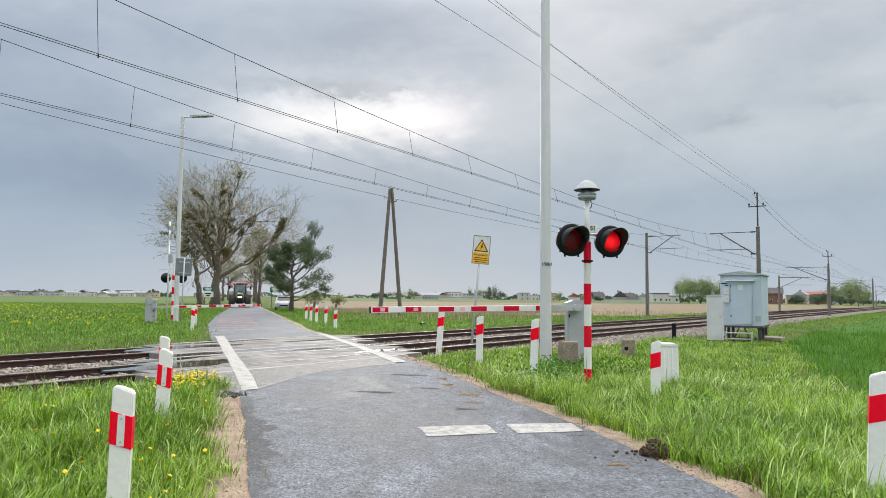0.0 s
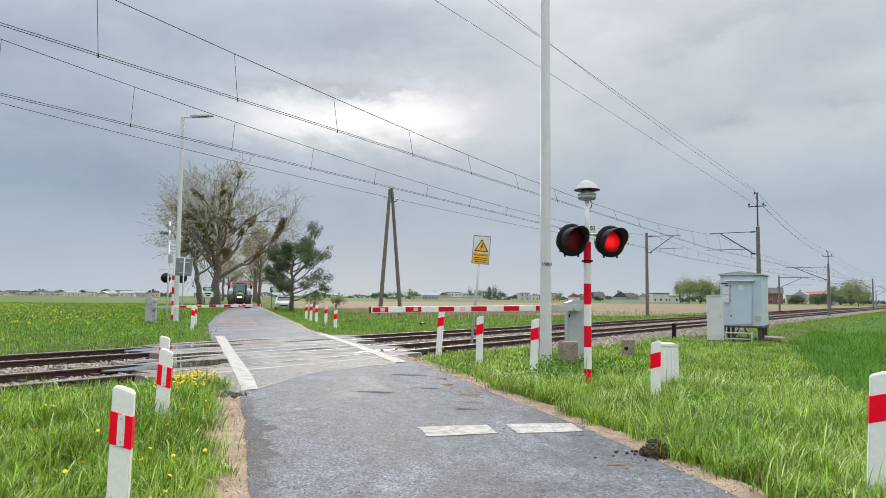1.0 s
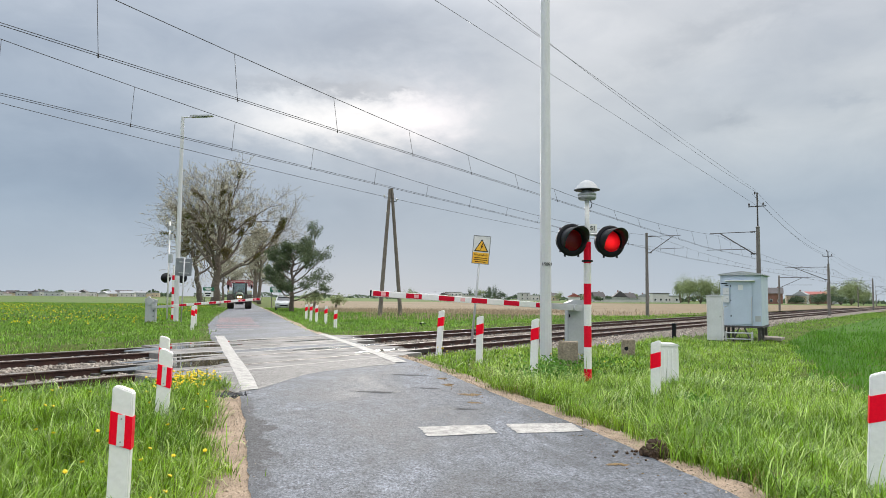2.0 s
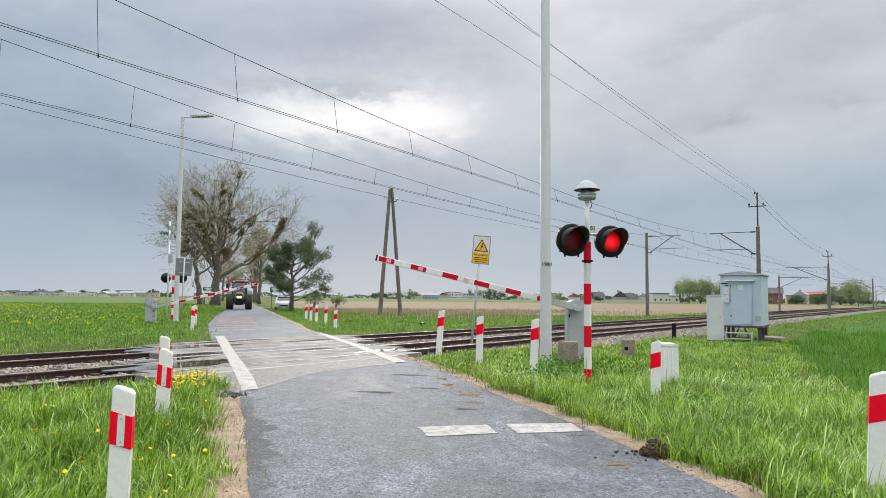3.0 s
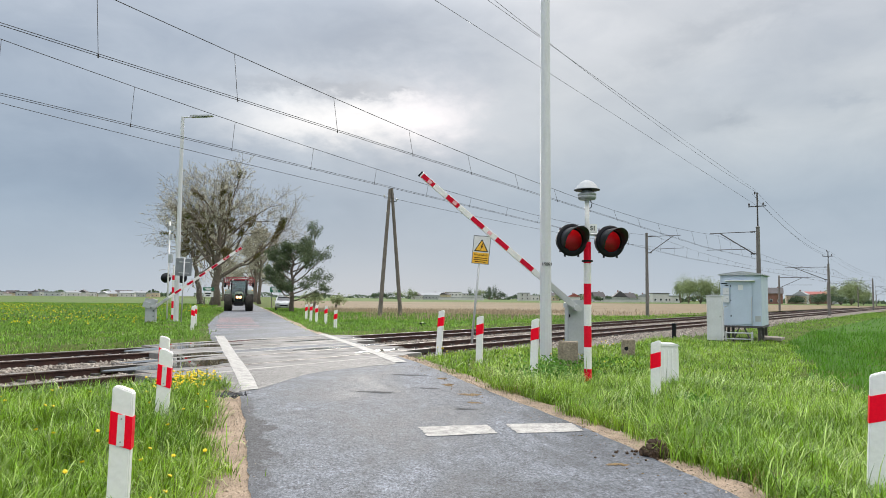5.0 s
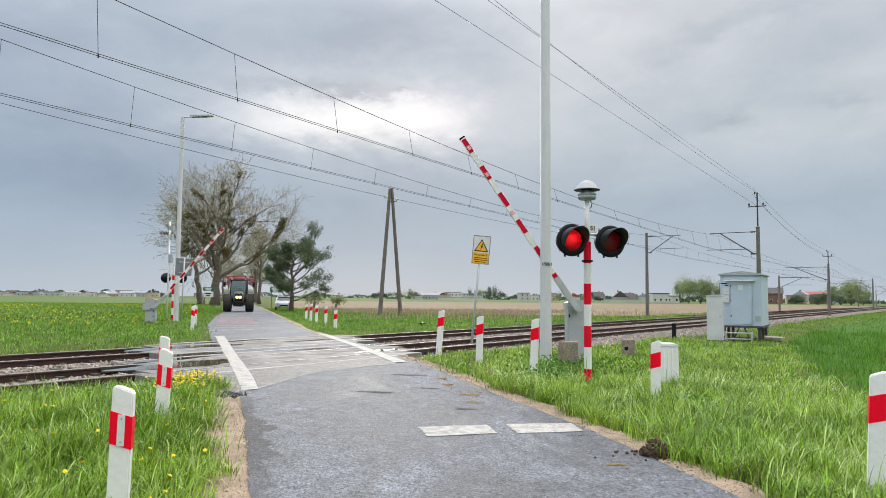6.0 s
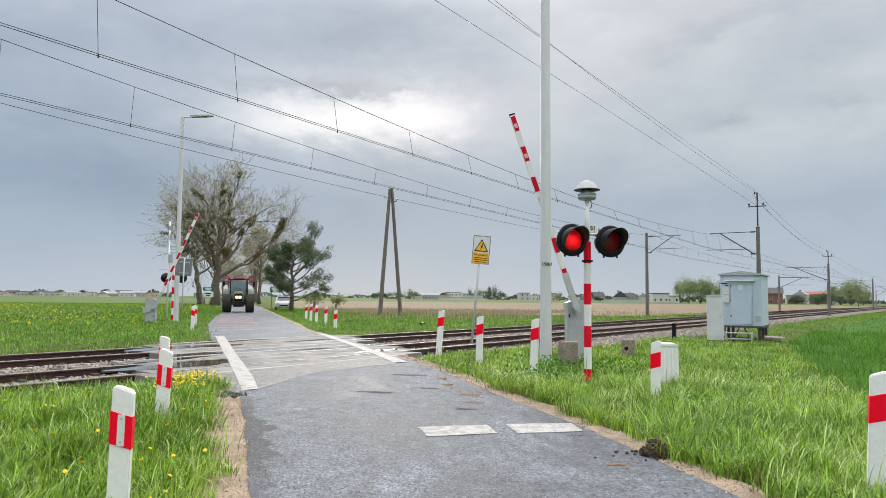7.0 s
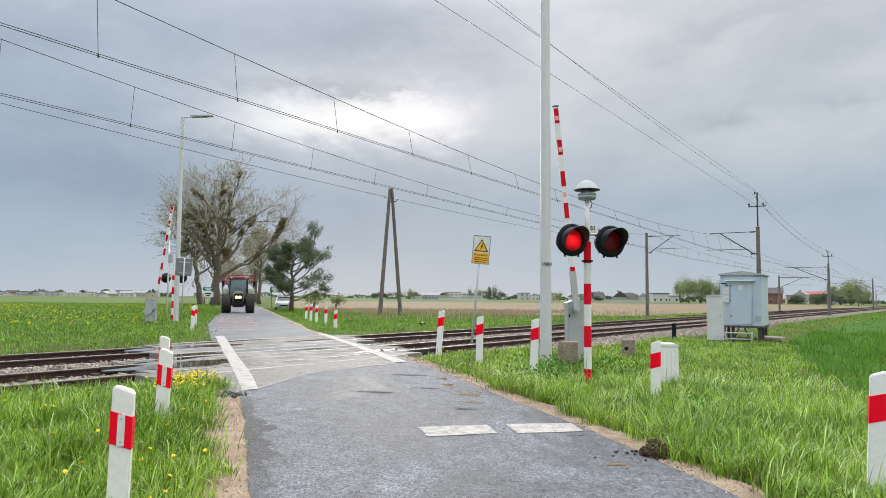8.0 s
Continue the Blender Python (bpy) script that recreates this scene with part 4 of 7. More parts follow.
RB = (2.935, 15.6)
LB = (-14.15, 35.0)
RBZ, LBZ = float(ground_z(*RB)), float(ground_z(*LB))
barrier_near, BOOM_NEAR = barrier(pose(RB[0], RB[1], RBZ, 0, 0, 184), 1.365 - RBZ, 4.5, -1, "grey barrier drive with red and white striped boom", False)
barrier_far, BOOM_FAR = barrier(pose(LB[0], LB[1], LBZ, 0, 0, 8), 0.983 - LBZ, 5.1, 1, "grey barrier drive with counterweight and red and white boom", True)


# ------------------------------------------------------------------ lighting columns
def lighting_column(x, y, height, head, label, marks=False):
    z = float(ground_z(x, y))
    g = thing("street_lamp", pose(x, y, z), label, "street lamp", "steel lighting columns")
    part("shaft", tube([(0, 0, -0.1), (0, 0, 1.6), (0, 0, height * 0.6), (0, 0, height)], [0.132, 0.124, 0.105, 0.088], 12), M["poleshaft"], g, "tapered steel shaft", False)
    part("base_plate", box(0.44, 0.44, 0.03, (0, 0, 0.03), 0.006), M["steel"], g)
    if head:
        part("bracket_arm", tube([(0, 0, height - 0.12), (0.05, 0, height - 0.02), (0.5, 0, height + 0.02)], [0.04, 0.035, 0.03], 8), M["steel"], g)
        lum = part("luminaire", prism([(0.45, -0.04), (1.55, 0.02), (1.62, 0.05), (1.5, 0.09), (0.6, 0.07), (0.45, 0.04)], 0.30, pose(0, 0, height + 0.02)), M["greybox"], g, "flat grey luminaire")
        part("diffuser", box(0.55, 0.22, 0.03, (1.0, 0, height + 0.015), 0.01), M["glassdark"], lum)
    if marks:
        text_mesh("stencil", "1/2021", 0.085, M["black"], g, pose(0.015, -0.1285, 2.12, 90), "black stencilled number", 0.003)
    return g


lighting_column(2.24, 15.45, 11.0, False, "tall pale grey steel lighting column in grass", True)
lighting_column(-14.0, 37.4, 10.9, True, "tall white-grey lighting column with a flat luminaire")


# ------------------------------------------------------------------ far side signal, seen from behind
def far_signal():
    g = thing("crossing_signal", pose(-14.65, 38.6, 0.16, 0, 0, 190), "striped crossing signal with twin black heads seen from behind", "crossing signal", "crossing signals")
    edges = [-0.1, 0.35, 0.72, 1.10, 1.48, 1.86, 2.24, 2.5]
    for i, (a, b) in enumerate(zip(edges, edges[1:])):
        part("post_band", tube([(0, 0, a), (0, 0, b)], 0.066, 14, cap=False), M["redpaint"] if i % 2 == 0 else M["whitepaint"], g, smooth=True)
    part("upper_post", tube([(0, 0, 2.5), (0, 0, 3.0)], 0.05, 12), M["whitepaint"], g)
    part("crossbar", tube([(-0.42, 0, 2.42), (0.42, 0, 2.42)], 0.025, 8), M["steel"], g)
    for x in (-0.42, 0.42):
        part("signal_head", lathe([(0.15, 0.03), (0.26, 0.03), (0.27, 0.0), (0.2, -0.05), (0.18, -0.20), (0.0, -0.24)], 24, m=pose(x, -0.12, 2.36, 90)), M["black"], g, "round black signal head", True)
    return g


far_signal()


def camera_mast():
    """Slim white mast with small boxes behind the far barrier."""
    g = thing("equipment_mast", pose(-14.68, 38.2, 0.16), "slim white mast carrying small grey equipment boxes", "mast")
    part("mast_tube", tube([(-0.1, 0, -0.1), (-0.1, 0, 5.4)], 0.045, 10), M["whitepaint"], g, smooth=True)
    for z, w, h in ((5.05, 0.24, 0.24), (4.55, 0.16, 0.3), (3.4, 0.2, 0.45)):
        part("equipment_box", box(w, 0.22, h, (0.02, -0.05, z), 0.02), M["greybox"], g)
    return g


camera_mast()


def sign_back():
    g = thing("road_sign", pose(-13.17, 35.9, 0.16, 0, 1.2, 18), "grey back of a road sign on a thin pole", "road sign")
    part("pole", tube([(0, 0, -0.1), (0, 0, 3.35)], 0.035, 10), M["steel"], g, smooth=True)
    panel = part("panel", box(0.78, 0.02, 0.88, (-0.02, 0.045, 2.85), 0.008), M["signback"], g, "bare grey sign back")
    for z in (2.55, 3.1):
        part("clamp", box(0.5, 0.02, 0.04, (0, 0.02, z), 0.004), M["steel"], panel)
    return g


sign_back()


# ------------------------------------------------------------------ warning sign by the near track
def warning_sign():
    g = thing("warning_sign", pose(0.80, 20.0, 0.0, 0, 5.0, -8), "yellow high voltage warning sign on a leaning grey pole", "warning sign")
    part("pole", tube([(0, 0.02, -0.1), (0, 0.02, 3.3)], 0.032, 10), M["steel"], g, smooth=True)
    panel = part("panel", box(0.49, 0.012, 0.80, (0.03, -0.03, 2.93), 0.004), M["signwhite"], g, "white enamel panel")
    for sx, sy, at in ((0.49, 0.02, (0.03, 3.322)), (0.49, 0.02, (0.03, 2.538)), (0.02, 0.78, (-0.206, 2.93)), (0.02, 0.78, (0.266, 2.93))):
        part("border", box(sx, 0.006, sy, (at[0], -0.038, at[1])), M["grey"], panel)
    part("yellow_field", box(0.45, 0.006, 0.30, (0.03, -0.039, 2.70), 0.002), M["yellow"], panel)
    part("triangle_edge", prism([(-0.17, 2.885), (0.23, 2.885), (0.03, 3.235)], 0.006, pose(0, -0.039, 0)), M["black"], panel)
    part("triangle", prism([(-0.13, 2.908), (0.19, 2.908), (0.03, 3.188)], 0.006, pose(0, -0.043, 0)), M["yellow"], panel)
    part("lightning", prism([(0.05, 3.12), (0.0, 3.01), (0.03, 3.01), (0.005, 2.93), (0.075, 3.035), (0.045, 3.035), (0.08, 3.12)], 0.004, pose(0, -0.047, 0)), M["black"], panel)
    text_mesh("lettering", "Nie dotykać!", 0.072, M["black"], panel, pose(0.03, -0.0435, 2.785, 90))
    for z, w in ((2.70, 0.36), (2.645, 0.38), (2.59, 0.30)):
        part("text_bar", box(w, 0.003, 0.018, (0.03, -0.0435, z)), M["black"], panel)
    return g


warning_sign()


# ------------------------------------------------------------------ relay cabin and cabinets
def relay_cabin():
    # local x runs to the right along the front, local y back along the railway
    turn = -30.0
    g = thing("relay_cabin", pose(10.62, 25.3, 0.12, 0, 0, turn + 0), "pale blue-grey sheet metal relay cabin on steel legs", "relay cabin")
    w, d, z0, h = 1.36, 2.2, 0.54, 1.80
    part("shell", box(w, d, h, (0, d / 2, z0 + h / 2), 0.012), M["cabin"], g, "pale blue-grey sheet walls")
    bm = prism([(-w / 2 - 0.07, 0), (w / 2 + 0.07, 0), (w / 2 + 0.07, 0.04), (0.05, 0.15), (-w / 2 - 0.07, 0.04)], d + 0.14, pose(0, d / 2, z0 + h))
    part("roof", bm, M["greybox"], g, "low grey pitched roof")
    part("canopy", prism([(-0.55, 0), (0.42, 0), (0.42, 0.03), (-0.55, 0.03)], 0.16, pose(0.05, -0.08, z0 + h - 0.22, -12)), M["cabinet"], g)
    door = part("door", box(0.72, 0.03, 1.56, (0.02, -0.012, z0 + 0.84), 0.006), M["cabin"], g, "flush sheet metal door")
    for z in (0.35, 0.9, 1.42):
        part("door_hinge", box(0.03, 0.03, 0.06, (-0.33, -0.03, z0 + z), 0.004), M["black"], door)
    part("door_handle", tube([(0.36, -0.03, z0 + 0.05), (0.36, -0.09, z0 + 0.1), (0.36, -0.09, z0 + 0.95), (0.36, -0.03, z0 + 1.0)], 0.017, 8), M["steel"], door)
    part("door_label", box(0.16, 0.006, 0.18, (0.0, -0.031, z0 + 1.36)), M["signwhite"], door)
    for k in range(2):
        mb = part("meter_box", box(0.21, 0.07, 0.25, (-0.49, -0.035, z0 + 0.95 + 0.28 * k), 0.012), M["cabinet"], g)
        part("keyhole", lathe([(0.018, 0), (0.014, 0.006)], 10, m=pose(-0.45, -0.071, z0 + 0.95 + 0.28 * k, 90)), M["black"], mb)
    for k, (x, ww) in enumerate(((-0.60, 0.22), (-0.52, 0.12))):
        part("text_bar", box(ww, 0.004, 0.035, (x + 0.05, -0.003, z0 + 1.5 - 0.07 * k)), M["black"], g)
    part("vent", box(0.18, 0.015, 0.20, (0.55, -0.006, z0 + 0.26), 0.004), M["greybox"], g)
    for x, y in ((-0.58, 0.1), (0.58, 0.1), (-0.58, 1.1), (0.58, 1.1), (-0.58, 2.2), (0.58, 2.2)):
        leg = part("leg", box(0.10, 0.10, 0.66, (x, y, 0.20), 0.008), M["rust"], g, "dark steel leg")
    part("floor_frame", box(w + 0.04, d + 0.04, 0.07, (0, d / 2, z0 - 0.03), 0.006), M["rust"], g)
    st = part("step_frame", box(0.90, 0.03, 0.03, (-0.05, -0.40, 0.30), 0.004), M["steel"], g, "galvanised step platform")
    for z, y in ((0.10, -0.55), (0.30, -0.28)):
        part("step_tread", box(0.90, 0.24, 0.03, (-0.05, y + 0.05, z), 0.004), M["steel"], st)
    for x in (-0.48, 0.38):
        part("step_leg", box(0.035, 0.035, 0.5, (x, -0.42, 0.10), 0.003), M["steel"], st)
        part("step_leg", box(0.035, 0.035, 0.5, (x, -0.14, 0.10), 0.003), M["steel"], st)
    part("handrail", tube([(-0.52, -0.42, 0.2), (-0.52, -0.42, 1.15), (-0.50, -0.36, 1.22), (-0.48, -0.05, 1.22)], 0.016, 8), M["steel"], st)
    for x, y in ((-0.2, 0.1), (0.2, 0.1), (0.58, 0.5)):
        part("brace", box(0.05, 0.05, 0.62, (x, y, 0.22), turn=pose(0, 0, 0, 0, 24 if x < 0 else -24, 0)), M["rust"], g)
    part("conduit", tube([(-0.66, -0.05, -0.1), (-0.66, -0.05, z0 + 1.0), (-0.6, -0.05, z0 + 1.06)], 0.022, 8), M["steel"], g)
    return g


relay_cabin()


def cabinet(x, y, w, d, h, turn, mat, label):
    g = thing("equipment_cabinet", pose(x, y, float(ground_z(x, y)), 0, 0, turn), label, "equipment cabinet")
    part("cabinet_body", box(w, d, h, (0, 0, h / 2 + 0.02), 0.012), mat, g)
    part("cabinet_cap", prism([(-w / 2 - 0.02, 0), (w / 2 + 0.02, 0), (w / 2 + 0.02, 0.03), (0, 0.055), (-w / 2 - 0.02, 0.03)], d + 0.04, pose(0, 0, h + 0.02)), mat, g)
    part("plinth", box(w * 0.8, d * 0.9, 0.13, (-0.02, -0.01, 0.04), 0.006), M["black"], g, "dark plinth")
    dr = part("cabinet_door", box(w - 0.05, 0.012, h - 0.16, (0, -d / 2 - 0.003, h / 2 + 0.05), 0.004), mat, g)
    part("lock", box(0.02, 0.02, 0.06, (w / 2 - 0.06, -d / 2 - 0.012, h * 0.55), 0.004), M["black"], dr)
    return g


cabinet(9.52, 24.85, 0.50, 0.34, 1.52, -30, M["cabinet"], "slim pale grey electrical cabinet beside the cabin")


def cable_cabinet(x, y, w, d, h, turn):
    """Low plastic cabinet with upright ribs and a rounded lid."""
    g = thing("cable_cabinet", pose(x, y, float(ground_z(x, y)), 0, 0, turn), "low white ribbed plastic cable cabinet in tall grass", "cable cabinet")
    part("cabinet_body", box(w, d, h, (0, 0, h / 2), 0.012), M["white"], g)
    part("cabinet_lid", prism([(-w / 2 - 0.015, 0), (w / 2 + 0.015, 0), (w / 2 + 0.015, 0.02), (w * 0.36, 0.045), (-w * 0.36, 0.045), (-w / 2 - 0.015, 0.02)], d + 0.03, pose(0, 0, h)), M["white"], g, "rounded white lid")
    for k in range(5):
        part("rib", box(0.022, 0.014, h - 0.1, (-w * 0.4 + w * 0.8 * k / 4, -d / 2 - 0.005, h / 2), 0.004), M["white"], g)
    for k in range(3):
        part("rib", box(0.014, 0.022, h - 0.1, (w / 2 + 0.005, -d * 0.3 + d * 0.3 * k, h / 2), 0.004), M["white"], g)
    return g


cable_cabinet(3.80, 12.1, 0.34, 0.26, 0.74, -8)


# ------------------------------------------------------------------ stone markers and stumps
def marker_stone(x, y, w, d, h, hole, label, seed):
    bm = box(w, d, h, (0, 0, h / 2 - 0.06), 0.03)
    bmesh.ops.subdivide_edges(bm, edges=bm.edges[:], cuts=2, use_grid_fill=True)
    noise.seed_set(seed)
    for v in bm.verts:
        n = noise.noise_vector(v.co * 7.0) * 0.022
        v.co += n
        if v.co.z > h * 0.6:
            v.co.x *= 0.93
    g = tagged(link_mesh("marker_stone", bm, M["concrete"], None, "", False), label, "marker stone", "old railway marker stones")
    g.matrix_basis = pose(x, y, float(ground_z(x, y)), 0, 2, -10)
    if hole:
        part("socket", lathe([(0.05, 0), (0.035, -0.015), (0.0, -0.015)], 14, m=pose(-0.06, -d / 2 - 0.012, h * 0.42, 90)), M["black"], g, "dark round socket")
    return g


marker_stone(2.62, 14.95, 0.42, 0.34, 0.64, False, "rough weathered concrete block in the grass", 3)
marker_stone(4.66, 17.9, 0.34, 0.26, 0.50, True, "squat weathered concrete marker with a dark hole", 5)


def loose_slab():
    g = tagged(link_mesh("concrete_slab", box(0.8, 0.5, 0.10, (0, 0, 0.03), 0.02), M["stone"]), "pale concrete slab lying in grass", "concrete slab")
    g.matrix_basis = pose(12.1, 26.2, float(ground_z(12.1, 26.2)) + 0.05, 3, 2, -40)


loose_slab()


def track_stump():
    g = thing("track_post", pose(7.9, 24.3, 0.1), "short black marker post beside the ballast", "marker post")
    part("stump", tube([(0, 0, -0.1), (0, 0, 0.62)], 0.075, 10), M["black"], g)
    part("stump_cap", lathe([(0.085, 0), (0.085, 0.03), (0.05, 0.05), (0, 0.055)], 10, m=pose(0, 0, 0.62)), M["black"], g)


track_stump()


def point_marker():
    """Small dark box on a peg beside the far rails."""
    g = thing("track_box", pose(-0.92, 33.2, 0.0, 0, 0, -35), "small black equipment box beside the far rails", "track box")
    part("peg", tube([(0, 0, -0.1), (0, 0, 0.2)], 0.03, 8), M["rust"], g)
    part("box_body", box(0.24, 0.16, 0.2, (0, 0, 0.26), 0.02), M["black"], g)
    part("box_lid", prism([(-0.13, 0), (0.13, 0), (0.10, 0.05), (-0.10, 0.05)], 0.18, pose(0, 0, 0.355)), M["black"], g)
    return g


point_marker()


def clod():
    """Heap of dark clotted earth with straw in it."""
    rng = random.Random(9)
    g = thing("soil_clod", pose(2.13, 7.16, float(road_z(2.13, 7.16)) + 0.012), "dark crumbly clod of earth and straw at the road edge", "soil clod")
    noise.seed_set(9)
    for k in range(46):
        a, q = rng.uniform(0, 6.28), rng.random() ** 0.7
        r = rng.uniform(0.022, 0.055) * (1.15 - 0.5 * q)
        bm = bmesh.new()
        bmesh.ops.create_icosphere(bm, subdivisions=2, radius=r)
        for v in bm.verts:
            v.co *= 1 + 0.5 * noise.noise(v.co * 40 + Vector((k, 0, 0))) + 0.3 * rng.uniform(-1, 1)
        p = part("lump", bm, M["dung"], g)
        p.matrix_basis = pose(0.15 * q * math.cos(a), 0.12 * q * math.sin(a), (1 - q) * 0.12 * rng.uniform(0.3, 1) + r * 0.4, rng.uniform(0, 90), 0, rng.uniform(0, 90))
    for k in range(34):
        bm = bmesh.new()
        bmesh.ops.create_icosphere(bm, subdivisions=1, radius=rng.uniform(0.008, 0.026))
        for v in bm.verts:
            v.co *= rng.uniform(0.7, 1.3)
        p = part("crumb", bm, M["dung"], g)
        p.matrix_basis = pose(rng.gauss(-0.1, 0.2), rng.gauss(0.02, 0.13), 0.006)
    for k in range(26):
        a, t = rng.uniform(0, 6.28), rng.uniform(0.03, 0.17)
        c = Vector((t * math.cos(a), t * 0.8 * math.sin(a), max(0.01, 0.13 - t)))
        d = Vector((rng.gauss(0, 1), rng.gauss(0, 1), rng.gauss(-0.2, 0.6))).normalized() * rng.uniform(0.04, 0.09)
        part("straw", tube([c - d, c + d * 0.3, c + d + Vector((0, 0, -0.012))], 0.0026, 4), M["mud"], g)


clod()


def road_spot(name, x, y, rx, ry, mat, label, seed, category):
    """A thin flattened patch with a ragged rim on the asphalt."""
    rng = random.Random(seed)
    bm = bmesh.new()
    ph = [rng.uniform(0, 6.28) for _ in range(5)]
    n, rings = 40, []
    for q, h in ((1.0, 0.0), (0.75, 0.004), (0.35, 0.007)):
        ring = []
        for i in range(n):
            a = 2 * math.pi * i / n
            r = q * (1 + 0.3 * math.sin(2 * a + ph[0]) + 0.22 * math.sin(3 * a + ph[1]) + 0.16 * math.sin(7 * a + ph[2]) + 0.1 * math.sin(13 * a + ph[3]))
            px, py = x + rx * r * math.cos(a), y + ry * r * math.sin(a)
            ring.append(bm.verts.new((px, py, float(road_z(px, py)) + 0.0135 + h * (0.2 if category == "stain" else 1))))
        rings.append(ring)
    for r1, r2 in zip(rings, rings[1:]):
        for i in range(n):
            bm.faces.new((r1[i], r1[(i + 1) % n], r2[(i + 1) % n], r2[i]))
    bm.faces.new(rings[-1])
    return tagged(link_mesh(name, bm, mat), label, category)


for k, (x, y, rx, ry) in enumerate(((0.10, 11.35, 0.10, 0.10), (0.42, 10.55, 0.13, 0.11), (0.0, 12.0, 0.08, 0.08), (1.65, 6.75, 0.08, 0.06), (0.45, 9.9, 0.08, 0.06))):
    road_spot("mud_patch", x, y, rx, ry, M["mud"], "flattened brown mud and straw on asphalt", k, "mud patch")
for k, (x, y, rx, ry) in enumerate(((-0.95, 10.3, 0.30, 0.06), (-0.2, 10.9, 0.16, 0.05), (0.3, 9.4, 0.13, 0.05), (-0.6, 12.2, 0.3, 0.06))):
    road_spot("tar_patch", x, y, rx, ry, M["tar"], "darker damp repair patch in the asphalt", 20 + k, "stain")
# pale joint where the newer asphalt meets the crossing
pts = [(-2.62, 10.0), (-2.45, 10.84), (-2.27, 11.75), (-2.05, 12.25), (-1.81, 12.63), (-1.31, 13.32), (-0.9, 13.75)]
joint = bmesh.new()
prev = None
for x, y in pts:
    z = float(road_z(x, y)) + 0.021
    pair = (joint.verts.new((x + 0.035, y - 0.035, z - 0.0075)), joint.verts.new((x - 0.012, y + 0.015, z)))
    if prev:
        joint.faces.new((prev[0], pair[0], pair[1], prev[1]))
    prev = pair
bmesh.ops.recalc_face_normals(joint, faces=joint.faces)
if joint.faces[:][0].normal.z < 0:
    bmesh.ops.reverse_faces(joint, faces=joint.faces)
# older, paler asphalt between the joint and the rails
old = bmesh.new()
rows = []
for x, y in [(-2.75, 9.62)] + pts:
    row = []
    for k in range(9):
        t = k / 8
        end = su(NEAR_TRACK - 1.47, crossing_u(NEAR_TRACK - 1.47)[0] - 0.9 + (len(rows) / len(pts)) ** 1.2 * (crossing_u(NEAR_TRACK - 1.47)[1] + 1.0 - crossing_u(NEAR_TRACK - 1.47)[0]))
        px, py = x + (end.x - x) * t, y + (end.y - y) * t
        row.append(old.verts.new((px, py, float(road_z(px, py)) + 0.0165)))
    rows.append(row)
for r1, r2 in zip(rows, rows[1:]):
    for k in range(8):
        old.faces.new((r1[k], r2[k], r2[k + 1], r1[k + 1]))
bmesh.ops.recalc_face_normals(old, faces=old.faces)
if old.faces[:][0].normal.z < 0:
    bmesh.ops.reverse_faces(old, faces=old.faces)
tagged(link_mesh("road_approach", old, M["old_asphalt"]), "older pale grey-brown asphalt before the rails", "road", kind="structure")
tagged(link_mesh("road_joint", joint, M["joint"]), "pale curved joint in the asphalt", "road joint", kind="structure")


# ------------------------------------------------------------------ overhead line
def wire(name, pts, radius, label, mat=None):
    return tagged(link_mesh(name, tube(pts, radius, 6), mat or M["wire"], None, "", True), label, "overhead wire", "overhead wires")


def contact_z(u, near):
    z = 5.675 - 0.0249 * u if near else 5.635 - 0.0204 * u
    return max(z, 4.62 if near else 4.58) if u > 0 else z


def carrier_z(u, near):
    """Carrying cable: it sags between its masts."""
    if u < 46:
        a, b, c, d = (1.0e-05, 0.00097, -0.10134, 7.26919) if near else (9e-06, 0.001191, -0.106, 7.225)
        return ((a * u + b) * u + c) * u + d
    k = (u - 46) % 55.0
    return (4.95 if near else 4.9) + 0.0009 * (k - 27.5) ** 2


for near, s0, tag in ((True, NEAR_TRACK + 0.04, "near"), (False, FAR_TRACK + 0.05, "far")):
    us = [-30 + 3 * i for i in range(60)] + [150 + 11 * i for i in range(40)]
    us2 = [-30 + 1.5 * i for i in range(130)] + [166 + 11 * i for i in range(38)]
    hang = 0.2 if near else -0.04
    run = thing("catenary", pose(0, 0, 0), "dark contact wires hung on droppers from a sagging cable", "overhead wire", "overhead wires")
    for off, h in ((0.0, 0.0), (0.02, 0.045)):
        part("contact_wire", tube([su(s0 + off, u, contact_z(u, near) + h) for u in us], 0.0065, 6), M["wire"], run)
    part("carrying_cable", tube([su(s0 + hang, u, carrier_z(u, near)) for u in us2], 0.0078, 6), M["wire"], run)
    u = 0.38 if near else 0.4
    while u < 150:
        zc, zm = contact_z(u, near), carrier_z(u, near)
        if zm - zc > 0.08:
            d = part("dropper", tube([su(s0 + 0.035, u, zc), su(s0 + hang, u + 0.02, zm)], 0.0055, 5), M["wire"], run)
            part("dropper_clip", box(0.02, 0.02, 0.06, su(s0 + 0.035, u, zc + 0.01)), M["rust"], d)
        u += 2.86
wire("feeder_wire", [su(19.0, u, 6.689898 + -0.058435 * u + 0.000751 * u * u) for u in [-30 + 3 * i for i in range(30)]], 0.008, "single dark feeder wire beside the far track")
for s0, a, b, c in ((8.5, 0.0, -0.02924, 8.08155), (8.5, 0.000142, -0.035752, 8.947277), (8.56, 0.00109, -0.096928, 9.790015)):
    wire("line_wire", [su(s0, u, (a * u + b) * u + c) for u in [-16 + 2 * i for i in range(30)]], 0.005, "thin dark power line wire on masts")
